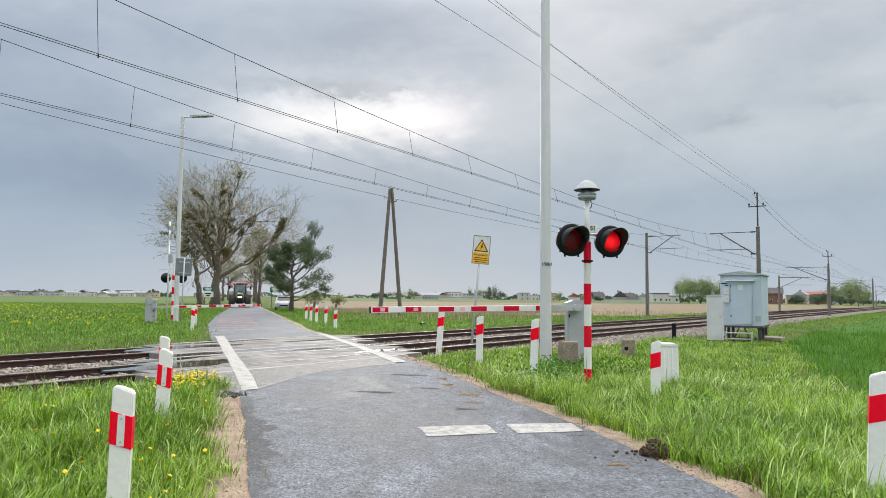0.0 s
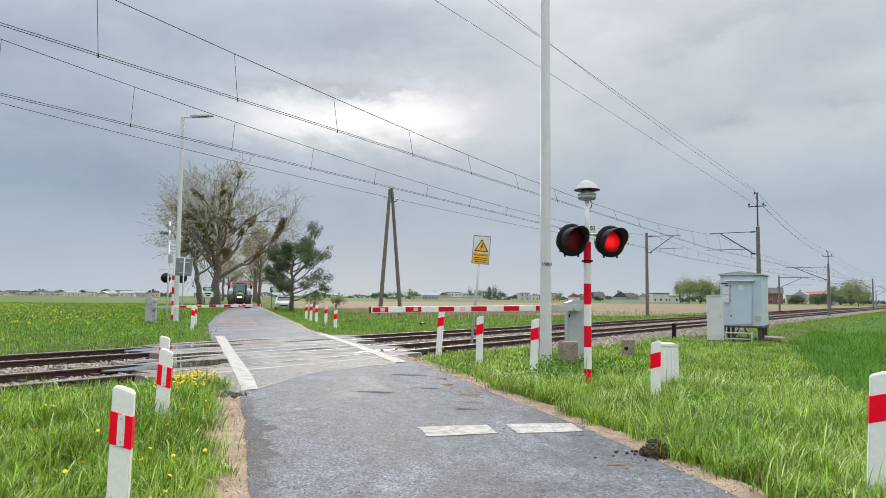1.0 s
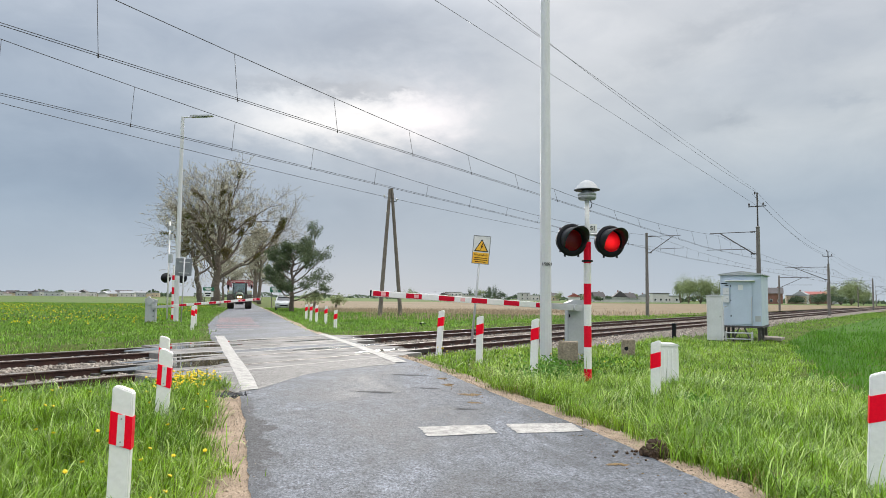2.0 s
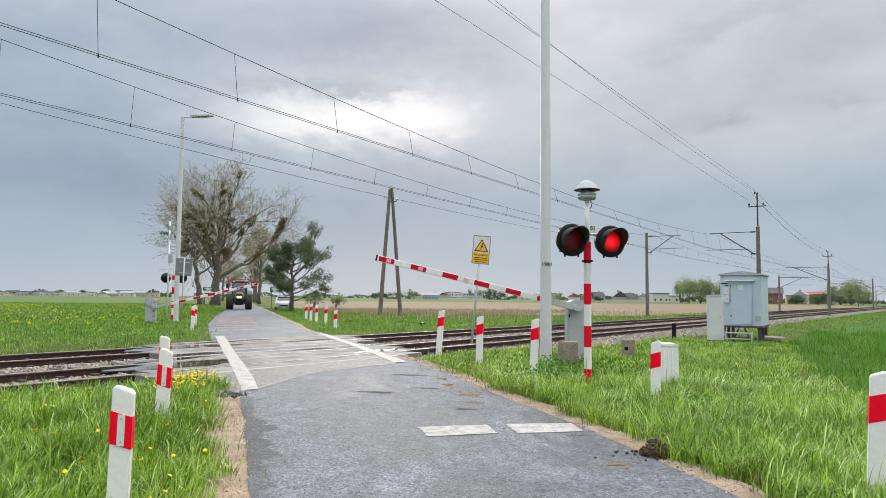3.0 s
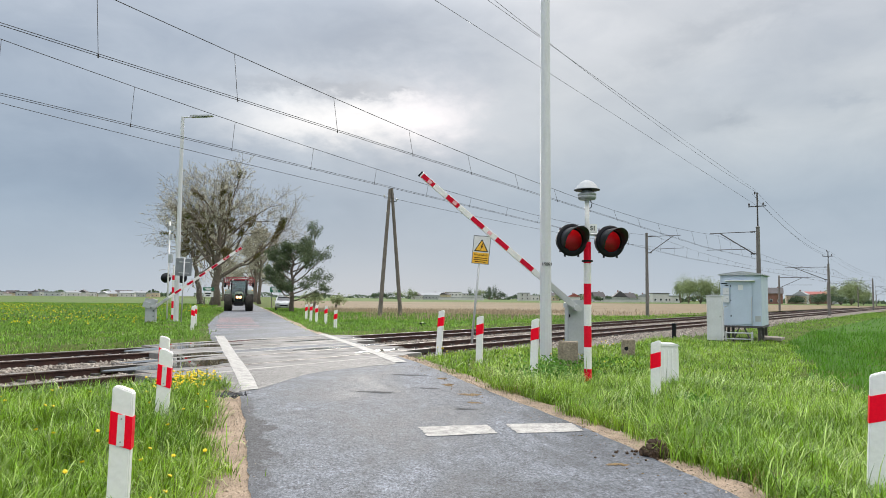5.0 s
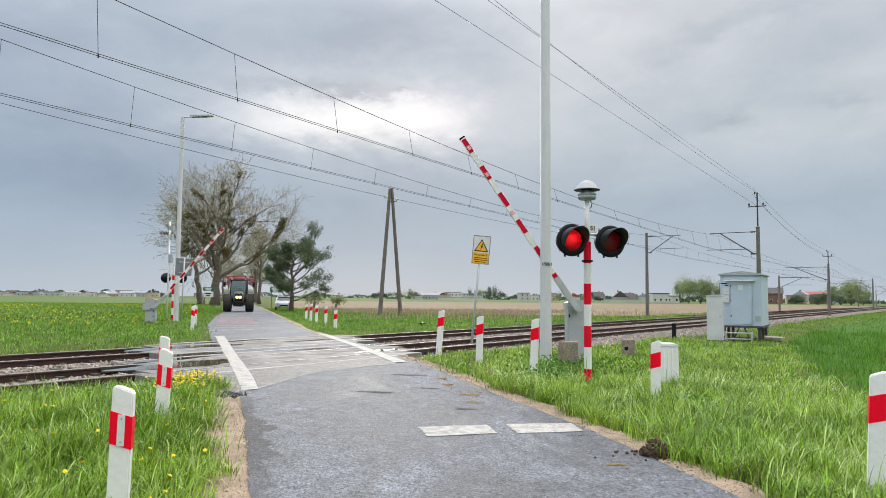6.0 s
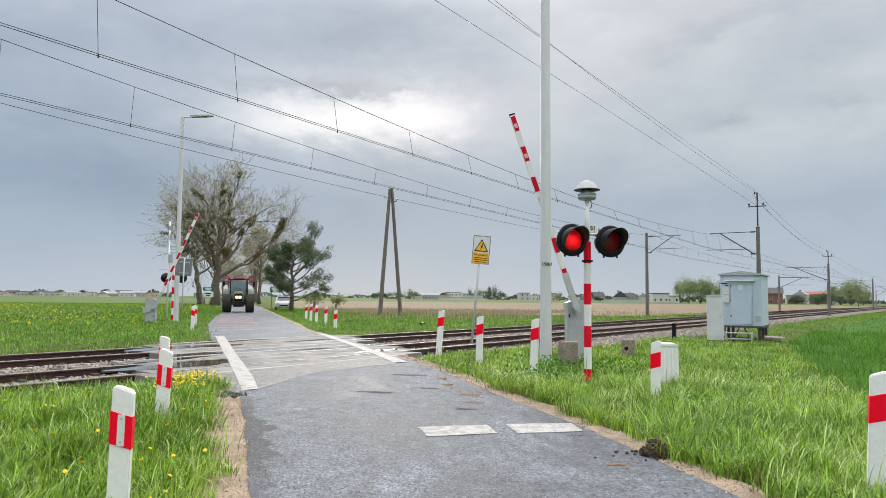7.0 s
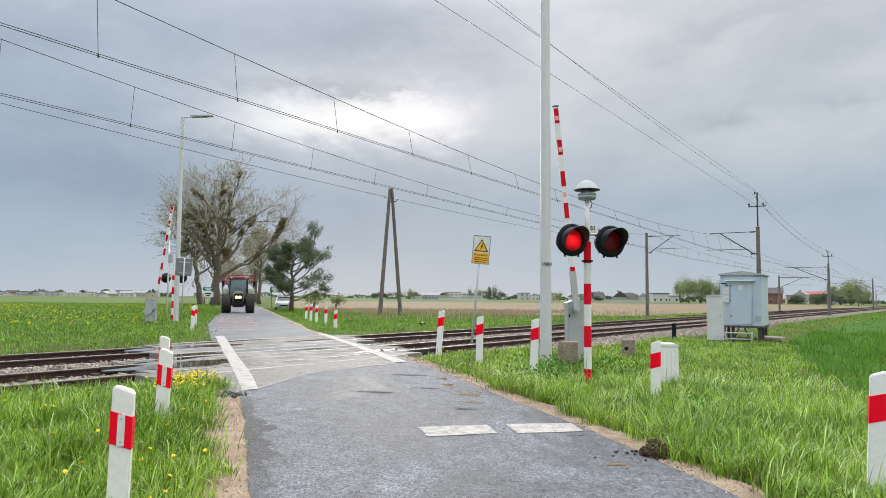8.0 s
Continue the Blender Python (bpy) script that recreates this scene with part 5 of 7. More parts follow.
# the same lines go on from mast to mast
for k, (z0, z1) in enumerate(((6.81, 6.1), (7.66, 6.55), (7.64, 6.1))):
    for u0, u1, a, b in ((42.5, 80.0, z0, z1), (80.0, 137.0, z1, z1 - 0.35), (137.0, 190.0, z1 - 0.35, z1 - 0.5)):
        wire("line_wire", [su(8.55 + (0.9 * (u - 42.5) / 37.5 if u < 80 else 0.9) + 0.3 * (k - 1), u, a + (b - a) * i / 12 - 0.55 * (1 - (i / 6 - 1) ** 2)) for i in range(13) for u in (u0 + (u1 - u0) * i / 12,)],
             0.006, "thin dark power line wire on masts")


def mast(x, y, top, arm, tip_h, label, ext=0.0, cross=False, reach=3.0):
    """Concrete overhead line mast; arm is +1 or -1 along the across-track axis."""
    z = float(ground_z(x, y))
    g = thing("catenary_mast", pose(x, y, z, 0, 0, -35.4), label, "catenary mast", "overhead line masts")
    h = top - z
    part("mast_shaft", tube([(0, 0, -0.2), (0, 0, h)], [0.15, 0.10], 8), M["pole_concrete"], g, "grey-brown concrete shaft")
    part("mast_cap", lathe([(0.12, 0), (0.12, 0.05), (0.02, 0.09)], 8, m=pose(0, 0, h - 0.04)), M["pole_concrete"], g)
    a = -arm
    cant = part("cantilever", tube([(0, 0, h - 1.55), (a * 0.25, 0, h - 1.52), (a * reach * 0.8, 0, h - 0.28)], 0.032, 8), M["rust"], g, "dark steel cantilever")
    part("top_tube", tube([(0, 0, h - 0.26), (a * reach * 1.02, 0, h - 0.26)], 0.022, 8), M["rust"], cant)
    part("registration_arm", tube([(a * reach * 0.22, 0, h - 1.25), (a * reach * 1.1, 0, h - 1.24)], 0.018, 8), M["rust"], cant)
    for zz in (h - 0.26, h - 1.53):
        part("insulator", lathe([(0.03, 0), (0.06, 0.05), (0.03, 0.08), (0.06, 0.13), (0.03, 0.16), (0.06, 0.21), (0.03, 0.25)], 10, m=pose(a * 0.15, 0, zz, 0, 90 * a, 0)), M["rust"], cant)
    if ext:
        part("mast_extension", tube([(0, 0, h - 0.3), (0, 0, h + ext)], 0.045, 8), M["rust"], g)
        part("crossarm", box(0.95, 0.06, 0.05, (0, 0, h + ext * 0.60)), M["rust"], g)
        for xx, zz in ((-0.45, h + ext * 0.60), (0.32, h + ext * 0.60), (-0.12, h + ext * 0.93)):
            part("pin_insulator", lathe([(0.015, 0), (0.015, 0.06), (0.05, 0.08), (0.045, 0.16), (0.025, 0.2), (0.0, 0.22)], 10, m=pose(xx, 0, zz)), M["rust"], g)
    return g


MAST = "concrete overhead line mast with steel cantilever"
mast(18.07, 40.53, 5.78, 1, 0, MAST + " and crossarm", 2.0, True, 2.6)
mast(15.93, 55.3, 6.75, -1, 0, MAST, 0.0, False, 2.6)
q = su(9.6, 80)
mast(q.x, q.y, 5.25, 1, 0, MAST + " and crossarm", 1.35, True, 3.9)
q = su(18.4, 104)
mast(q.x, q.y, 4.95, -1, 0, MAST, 0, False, 3.6)
for s0, u0, top in ((10.0, 137, 5.4), (18.2, 150, 5.2), (10.0, 190, 5.3), (18.2, 205, 5.2), (10.0, 245, 5.3), (18.2, 260, 5.2), (10.0, 300, 5.4), (18.2, 320, 5.4), (10.2, 360, 5.4), (18.2, 385, 5.4)):
    q = su(s0, u0)
    mast(q.x, q.y, top, 1 if s0 < 13 else -1, 0, MAST, 0, False, 3.4)


def braced_pole():
    """Wooden A-shaped pole with two insulators."""
    x, y = -4.05, 54.0
    z = float(ground_z(x, y))
    g = thing("braced_pole", pose(x, y, z, 0, 0, 8), "weathered A-shaped wooden line pole with insulators", "utility pole")
    part("leg", tube([(-0.72, 0.0, -0.3), (-0.06, 0, 9.7)], [0.17, 0.12], 10), M["wood"], g, "weathered timber leg")
    part("leg", tube([(0.92, 0.35, -0.3), (0.08, 0.05, 9.75)], [0.16, 0.115], 10), M["wood"], g, "weathered timber leg")
    part("tie_bolt", tube([(-0.25, 0, 9.3), (0.25, 0, 9.3)], 0.03, 6), M["rust"], g)
    for xx, zz in ((-0.48, 9.05), (-0.3, 7.85), (0.45, 8.8)):
        arm = part("hook", tube([(0, 0, zz - 0.06), (xx, 0, zz - 0.06), (xx, 0, zz + 0.04)], 0.025, 6), M["rust"], g)
        part("insulator", lathe([(0.03, 0), (0.07, 0.03), (0.065, 0.12), (0.04, 0.18), (0, 0.2)], 10, m=pose(xx, 0, zz + 0.02)), M["cabinet"], arm)
    return g


braced_pole()


# ------------------------------------------------------------------ trees
class Wood:
    """Collects tapered limbs and small leaves of one tree."""

    def __init__(self, seed):
        self.rng = random.Random(seed)
        self.limbs, self.leaves, self.tips = [], [], []

    def limb(self, a, b, ra, rb):
        self.limbs.append((Vector(a), Vector(b), ra, rb))

    def grow(self, p, d, length, r, level, last, spread_by, lift, kids=(2, 4)):
        rng = self.rng
        n = 4 if level < last - 1 else 3
        pts = [p]
        dd = d.copy()
        for i in range(n):
            dd = (dd + Vector((rng.gauss(0, 0.13), rng.gauss(0, 0.13), rng.gauss(0, 0.10) + lift))).normalized()
            q = pts[-1] + dd * length / n
            self.limb(pts[-1], q, r * (1 - 0.55 * i / n), r * (1 - 0.55 * (i + 1) / n))
            pts.append(q)
        if level >= last:
            self.tips.append((pts[-1], dd))
            self.tips.append((pts[-2], dd))
            return
        for k in range(rng.randint(*kids)):
            t = rng.uniform(0.35, 1.0)
            i = min(int(t * n), n - 1)
            at = pts[i].lerp(pts[i + 1], t * n - i)
            axis = dd.orthogonal().normalized()
            axis.rotate(Matrix.Rotation(rng.uniform(0, 6.28), 3, dd))
            nd_ = dd.copy()
            nd_.rotate(Matrix.Rotation(rng.uniform(0.5, 1.0) * spread_by, 3, axis))
            self.grow(at, nd_, length * rng.uniform(0.55, 0.8), r * (1 - 0.45 * t) * rng.uniform(0.5, 0.72), level + 1, last, spread_by, lift, kids)
        self.grow(pts[-1], dd, length * rng.uniform(0.6, 0.8), r * 0.45, level + 1, last, spread_by, lift, kids)

    def mesh(self, name, parent, mat, limbs, sides):
        if not limbs:
            return None
        a = np.array([l[0] for l in limbs])
        b = np.array([l[1] for l in limbs])
        ra = np.array([l[2] for l in limbs])[:, None, None]
        rb = np.array([l[3] for l in limbs])[:, None, None]
        d = b - a
        d /= np.linalg.norm(d, axis=1)[:, None] + 1e-9
        ref = np.where(np.abs(d[:, 2:3]) < 0.9, np.array([[0, 0, 1.0]]), np.array([[1.0, 0, 0]]))
        e1 = np.cross(d, ref)
        e1 /= np.linalg.norm(e1, axis=1)[:, None]
        e2 = np.cross(d, e1)
        ang = np.arange(sides) * 2 * np.pi / sides
        ring = np.cos(ang)[None, :, None] * e1[:, None] + np.sin(ang)[None, :, None] * e2[:, None]
        v = np.concatenate([a[:, None] + ra * ring, b[:, None] + rb * ring], 1)
        j = np.arange(sides)
        f = np.stack([j, (j + 1) % sides, (j + 1) % sides + sides, j + sides], 1)
        f = (f[None] + 2 * sides * np.arange(len(limbs))[:, None, None]).reshape(-1, 4)
        ob = raw_mesh(name, v.reshape(-1, 3), f, mat, parent)
        ob.data.polygons.foreach_set("use_smooth", [True] * len(ob.data.polygons))
        return ob


def leaf_mesh(name, centres, size, mat, parent, seed, stretch=1.6):
    """Small pointed leaves, one diamond each, at many places."""
    rng = np.random.default_rng(seed)
    c = np.asarray(centres, float)
    n = len(c)
    d = rng.normal(size=(n, 3))
    d /= np.linalg.norm(d, axis=1)[:, None]
    e = np.cross(d, rng.normal(size=(n, 3)))
    e /= np.linalg.norm(e, axis=1)[:, None]
    s = size * rng.uniform(0.6, 1.4, n)[:, None]
    v = np.stack([c - d * s * stretch / 2, c + e * s / 2, c + d * s * stretch / 2, c - e * s / 2], 1).reshape(-1, 3)
    f = np.arange(4 * n).reshape(-1, 4)
    return raw_mesh(name, v, f, mat, parent)


def bare_tree(x, y, height, crown, seed, label, lean=(0, 0), buds=9000, bud_size=0.16, clumps=14, last=5, trunk_r=0.6, first=0.3, limbs=8, spread_by=0.85, lift=0.05, top=0.22):
    z = float(ground_z(x, y))
    g = thing("tree", pose(x, y, z), label, "tree", "roadside trees")
    w = Wood(seed)
    rng = w.rng
    base, pts = Vector((0, 0, -0.3)), [Vector((0, 0, -0.3))]
    n = 9
    for i in range(n):
        t = (i + 1) / n
        pts.append(Vector((lean[0] * t + rng.gauss(0, 0.12), lean[1] * t + rng.gauss(0, 0.12), height * 0.72 * t)))
    radius = [trunk_r * (1.25 if i == 0 else 1.0) * (1 - 0.8 * i / n) for i in range(n + 1)]
    part("trunk", tube(pts, radius, 12), M["bark"], g, "grey-brown furrowed trunk", True)
    for k in range(limbs):
        t = first + (1 - first) * (k + 0.5) / limbs
        i = min(int(t * n), n - 1)
        p = pts[i].lerp(pts[i + 1], t * n - i)
        a = k * 2.4 + rng.uniform(-0.4, 0.4)
        up = 0.35 + 0.9 * t
        d = Vector((math.cos(a), math.sin(a), up)).normalized()
        w.grow(p, d, crown * (0.62 - 0.30 * t) * rng.uniform(0.85, 1.15), max(radius[i] * 0.55, trunk_r * 0.24), 1, last, spread_by, lift)
    w.grow(pts[-1], Vector((0, 0, 1)), height * top, radius[-1] * 0.9, 2, last, spread_by, lift)
    thick = [l for l in w.limbs if l[2] > 0.03]
    thin = [(a, b, max(ra, 0.015), max(rb, 0.011)) for a, b, ra, rb in w.limbs if ra <= 0.03]
    tagged(w.mesh("branchwork", g, M["bark"], thick, 6), kind="stuff")
    tagged(w.mesh("twigwork", g, M["twig"], thin, 3), "bare fine twigs", kind="stuff")
    cs = []
    for _ in range(buds):
        p, d = rng.choice(w.tips)
        cs.append(p - d * rng.uniform(0, 0.5) + Vector((rng.gauss(0, 0.09), rng.gauss(0, 0.09), rng.gauss(0, 0.09))))
    if cs:
        tagged(leaf_mesh("bud_foliage", cs, bud_size, M["bud"], g, seed), "pale opening leaf buds", kind="stuff")
    # mistletoe and ivy sit along the limbs
    hosts = [l for l in w.limbs if 0.03 < l[2] < 0.12 and l[1].z > height * 0.38]
    for k in range(clumps):
        a, b = rng.choice(hosts)[:2]
        r = rng.uniform(0.2, 0.62)
        pts_ = []
        for _ in range(int(80 + 330 * r)):
            v = Vector((rng.gauss(0, 1), rng.gauss(0, 1), rng.gauss(0, 0.8))).normalized() * r * rng.random() ** 0.4
            pts_.append(a.lerp(b, rng.uniform(-0.5, 1.6)) + v)
        tagged(leaf_mesh("mistletoe", pts_, 0.15, M["mistletoe"], g, seed + k), "olive green mistletoe clump", kind="stuff")
    return g


bare_tree(-34.0, 106.0, 17.8, 12.6, 21, "large half-bare roadside tree full of mistletoe clumps", (0.6, 0), 24000, 0.10, 58, 5, 0.72, 0.28, 14, 0.85, 0.0)
bare_tree(-40.0, 118.0, 17.0, 7.5, 33, "leaning bare roadside tree with budding twigs", (-2.2, 0), 9000, 0.13, 12, 5, 0.5, 0.35, 9, 0.8, 0.02)
bare_tree(-33.0, 128.0, 15.5, 6.0, 35, "slim budding tree beside the road", (0.3, 0), 9000, 0.15, 2, 4, 0.36, 0.3, 8, 0.75, 0.04)
bare_tree(-53.0, 165.0, 17.0, 6.5, 37, "slim budding tree in the avenue", (0, 0), 4000, 0.2, 2, 4, 0.40, 0.3, 8, 0.7, 0.06)
AVENUE = bare_tree(-43.5, 165.0, 17.0, 6.5, 39, "slim budding tree in the avenue", (0, 0), 4000, 0.2, 2, 4, 0.40, 0.3, 8, 0.7, 0.06)

for k, (x, y) in enumerate(((-66.5, 215.0), (-57.0, 215.0), (-79.0, 262.0), (-69.5, 262.0), (-93.0, 318.0), (-83.5, 318.0), (-44.8, 140.0))):
    copy_thing(AVENUE, pose(x, y, float(ground_z(x, y)), 0, 0, 50 * k))


def pine(x, y, height, seed, label):
    z = float(ground_z(x, y))
    g = thing("pine_tree", pose(x, y, z), label, "pine tree")
    w = Wood(seed)
    rng = w.rng
    pts = [Vector((0.02 * i * (-1) ** i, 0, -0.2 + height * 0.74 * i / 7)) for i in range(8)]
    part("trunk", tube(pts, [0.24 * (1 - 0.75 * i / 7) for i in range(8)], 10), M["bark"], g, "dark scaly trunk", True)
    needles = []
    k = 0
    for t in [0.22 + 0.78 * i / 21 for i in range(22)]:
        i = min(int(t * 7), 6)
        p = pts[i].lerp(pts[i + 1], t * 7 - i)
        a = k * 2.4 + rng.uniform(-0.5, 0.5)
        k += 1
        reach = (3.45 if t < 0.7 else 2.2) * rng.uniform(0.7, 1.1) * (1.0 if math.cos(a) > -0.2 else 0.8)
        d = Vector((math.cos(a), math.sin(a), 0.46 * t + 0.04)).normalized()
        w.grow(p, d, reach * 0.62, 0.075, 1, 3, 0.75, 0.08, (2, 3))
    # the tall side leader
    w.limb((0, 0, height * 0.42), (1.2, 0, height * 0.58), 0.1, 0.085)
    w.grow(Vector((1.2, 0, height * 0.58)), Vector((0.5, 0, 0.86)).normalized(), height * 0.26, 0.085, 1, 3, 0.5, 0.12, (2, 4))
    thick = [l for l in w.limbs if l[2] > 0.01]
    w.mesh("branchwork", g, M["bark"], [(a, b, max(ra, 0.012), max(rb, 0.01)) for a, b, ra, rb in thick], 5)
    for p, d in w.tips:
        for _ in range(40):
            v = Vector((rng.gauss(0, 0.19), rng.gauss(0, 0.19), rng.gauss(0, 0.12)))
            needles.append(p - d * rng.uniform(-0.1, 0.35) + v)
    tagged(leaf_mesh("needle_foliage", needles, 0.048, M["pine"], g, seed, 5.0), "dark green needle tufts", kind="stuff")
    return g


pine(-13.9, 65.5, 7.4, 5, "dark green irregular pine beside the road")


def shrub(x, y, w, h, seed, mat, label, leaves=500, size=0.14, name="shrub", group="", category="shrub"):
    """Low bush: stems and leaves in uneven clumps."""
    rng = random.Random(seed)
    z = float(ground_z(x, y))
    g = thing(name, pose(x, y, z), label, category, group)
    bm = bmesh.new()
    cl = []
    for k in range(7):
        a, t = rng.uniform(0, 6.28), rng.uniform(0.3, 1)
        q = Vector((math.cos(a) * w * 0.42 * t, math.sin(a) * w * 0.30 * t, h * rng.uniform(0.45, 0.85)))
        tube([(0, 0, -0.1), (q.x * 0.4, q.y * 0.4, q.z * 0.5), q], [0.02 * h + 0.01, 0.012 * h + 0.006, 0.006], 4, bm)
        cl.append((q, rng.uniform(0.18, 0.34)))
    part("stemwork", bm, M["twig"], g)
    cs = []
    for _ in range(leaves):
        q, r = rng.choice(cl)
        v = Vector((rng.gauss(0, 1) * w * r * 0.5, rng.gauss(0, 1) * w * r * 0.5, rng.gauss(0, 1) * h * r * 0.55))
        c = q + v
        c.z = abs(c.z)
        cs.append(c)
    leaf_mesh("foliage", cs, size, mat, g, seed)
    return g


shrub(-16.2, 90.0, 3.4, 2.0, 3, M["leaf"], "fresh green bush at the field edge", 700, 0.16)
shrub(-13.8, 92.0, 3.0, 1.6, 4, M["leaf"], "fresh green bush at the field edge", 600, 0.16)


# ------------------------------------------------------------------ parked car
def parked_car():
    g = thing("car", pose(-15.95, 71.5, 0.165, 0, 0, 12), "silver-white compact car parked in grass under the pine", "car")
    prof = [(-2.0, 0.30), (-2.02, 0.62), (-1.85, 0.86), (-1.05, 0.98), (-0.45, 1.42), (0.9, 1.46), (1.65, 1.0), (1.92, 0.92), (1.98, 0.55), (1.95, 0.30)]
    bm = prism([(a, b) for a, b in prof], 1.66, pose(0, 0, 0, 0, 0, 90))
    bmesh.ops.bevel(bm, geom=bm.edges[:], offset=0.09, segments=2, affect="EDGES")
    for v in bm.verts:
        if v.co.z > 1.0:
            v.co.x *= 0.84
    body = part("car_body", bm, M["carwhite"], g, "silver-white painted body", True)
    part("windscreen", prism([(-0.62, 1.0), (0.62, 1.0), (0.54, 1.38), (-0.54, 1.38)], 0.02, pose(0, -0.72, 0.0, 0, 0, 0) @ Matrix.Shear("XY", 4, (0, 0))), M["glassdark"], body)
    bm = bmesh.new()
    vs = [bm.verts.new(c) for c in ((-0.66, -1.06, 1.0), (0.66, -1.06, 1.0), (0.58, -0.50, 1.41), (-0.58, -0.50, 1.41))]
    f = bm.faces.new(vs)
    r = bmesh.ops.extrude_face_region(bm, geom=[f])
    bmesh.ops.translate(bm, verts=[v for v in r["geom"] if isinstance(v, bmesh.types.BMVert)], vec=(0, -0.02, 0.02))
    bmesh.ops.recalc_face_normals(bm, faces=bm.faces)
    part("windscreen_outer", bm, M["glassdark"], body, "dark windscreen")
    for x in (-0.60, 0.60):
        part("headlamp", box(0.30, 0.12, 0.14, (x, -1.94, 0.72), 0.03), M["signwhite"], body)
        part("mirror", box(0.16, 0.10, 0.11, (x * 1.55, -0.75, 1.02), 0.03), M["carwhite"], body)
    part("grille", box(0.8, 0.06, 0.14, (0, -2.0, 0.52), 0.02), M["black"], body)
    part("plate_bar", box(0.5, 0.02, 0.11, (0, -2.04, 0.40), 0.005), M["signwhite"], body)
    for x in (-0.75, 0.75):
        for y in (-1.25, 1.25):
            wl = part("wheel", lathe([(0.0, -0.09), (0.2, -0.09), (0.29, -0.095), (0.31, -0.06), (0.31, 0.06), (0.29, 0.095), (0.2, 0.09), (0.0, 0.09)], 20, m=pose(x, y, 0.30, 0, 90, 0)), M["rubber"], g, smooth=True)
            part("hubcap", lathe([(0.0, -0.1), (0.19, -0.098), (0.19, 0.098), (0.0, 0.1)], 16, m=pose(x, y, 0.30, 0, 90, 0)), M["steel"], wl)
    return g


parked_car()


# ------------------------------------------------------------------ village signs
def board_sign(x, y, boards, label, h=2.2):
    g = thing("place_sign", pose(x, y, float(ground_z(x, y)), 0, 0, 6), label, "place sign", "place name signs")
    for px in (-0.5, 0.5):
        part("sign_pole", tube([(px, 0.05, -0.1), (px, 0.05, h + 0.1)], 0.04, 8), M["rust"], g)
    for mat, z, hh, w in boards:
        b = part("board", box(w, 0.03, hh, (0, 0, z), 0.01), M[mat], g)
        for k in range(2):
            part("text_bar", box(w * (0.62 - 0.2 * k), 0.006, hh * 0.22, (-0.05, -0.019, z + hh * (0.18 - 0.40 * k))), M["black"] if mat == "signwhite" else M["signwhite"], b)
    return g


board_sign(-31.8, 96.5, (("signgreen", 2.35, 0.45, 1.5), ("signwhite", 1.62, 0.72, 1.3)), "green and white place name boards on two posts", 2.8)
board_sign(-20.2, 86.0, (("signgreen", 2.2, 0.60, 1.4),), "small green road direction board", 2.5)


# ------------------------------------------------------------------ tractor
def wheel(parent, x, y, r, w, lugs):
    hub = new("wheel")
    hub.parent = parent
    hub.matrix_basis = pose(x, y, r)
    turn = pose(0, 0, 0, 0, 90, 0)
    tyre = part("tyre", lathe([(r * 0.55, -w * 0.42), (r * 0.80, -w * 0.5), (r * 0.93, -w * 0.46), (r * 0.955, -w * 0.3), (r * 0.955, w * 0.3), (r * 0.93, w * 0.46), (r * 0.80, w * 0.5), (r * 0.55, w * 0.42)], 32, m=turn),
                M["rubber"], hub, "deep-lugged black tyre", True)
    bm = bmesh.new()
    for k in range(lugs):
        for q in (-1, 1):
            a = 2 * math.pi * (k + (0.5 if q > 0 else 0)) / lugs
            m = Matrix.Rotation(a, 4, "X") @ Matrix.Translation((q * w * 0.24, 0, r * 0.965)) @ Matrix.Rotation(q * 0.75, 4, "Z")
            b = box(w * 0.52, r * 0.075, r * 0.075)
            bmesh.ops.transform(b, matrix=m, verts=b.verts)
            merge(bm, b)
    part("tread", bm, M["rubber"], hub, "raised tread lugs")
    part("rim", lathe([(0.0, -w * 0.30), (r * 0.2, -w * 0.30), (r * 0.5, -w * 0.38), (r * 0.58, -w * 0.44), (r * 0.58, w * 0.44), (r * 0.5, w * 0.38), (r * 0.2, w * 0.30), (0.0, w * 0.30)], 24, m=turn), M["boomred"], hub, "dark red steel rim", True)
    return hub


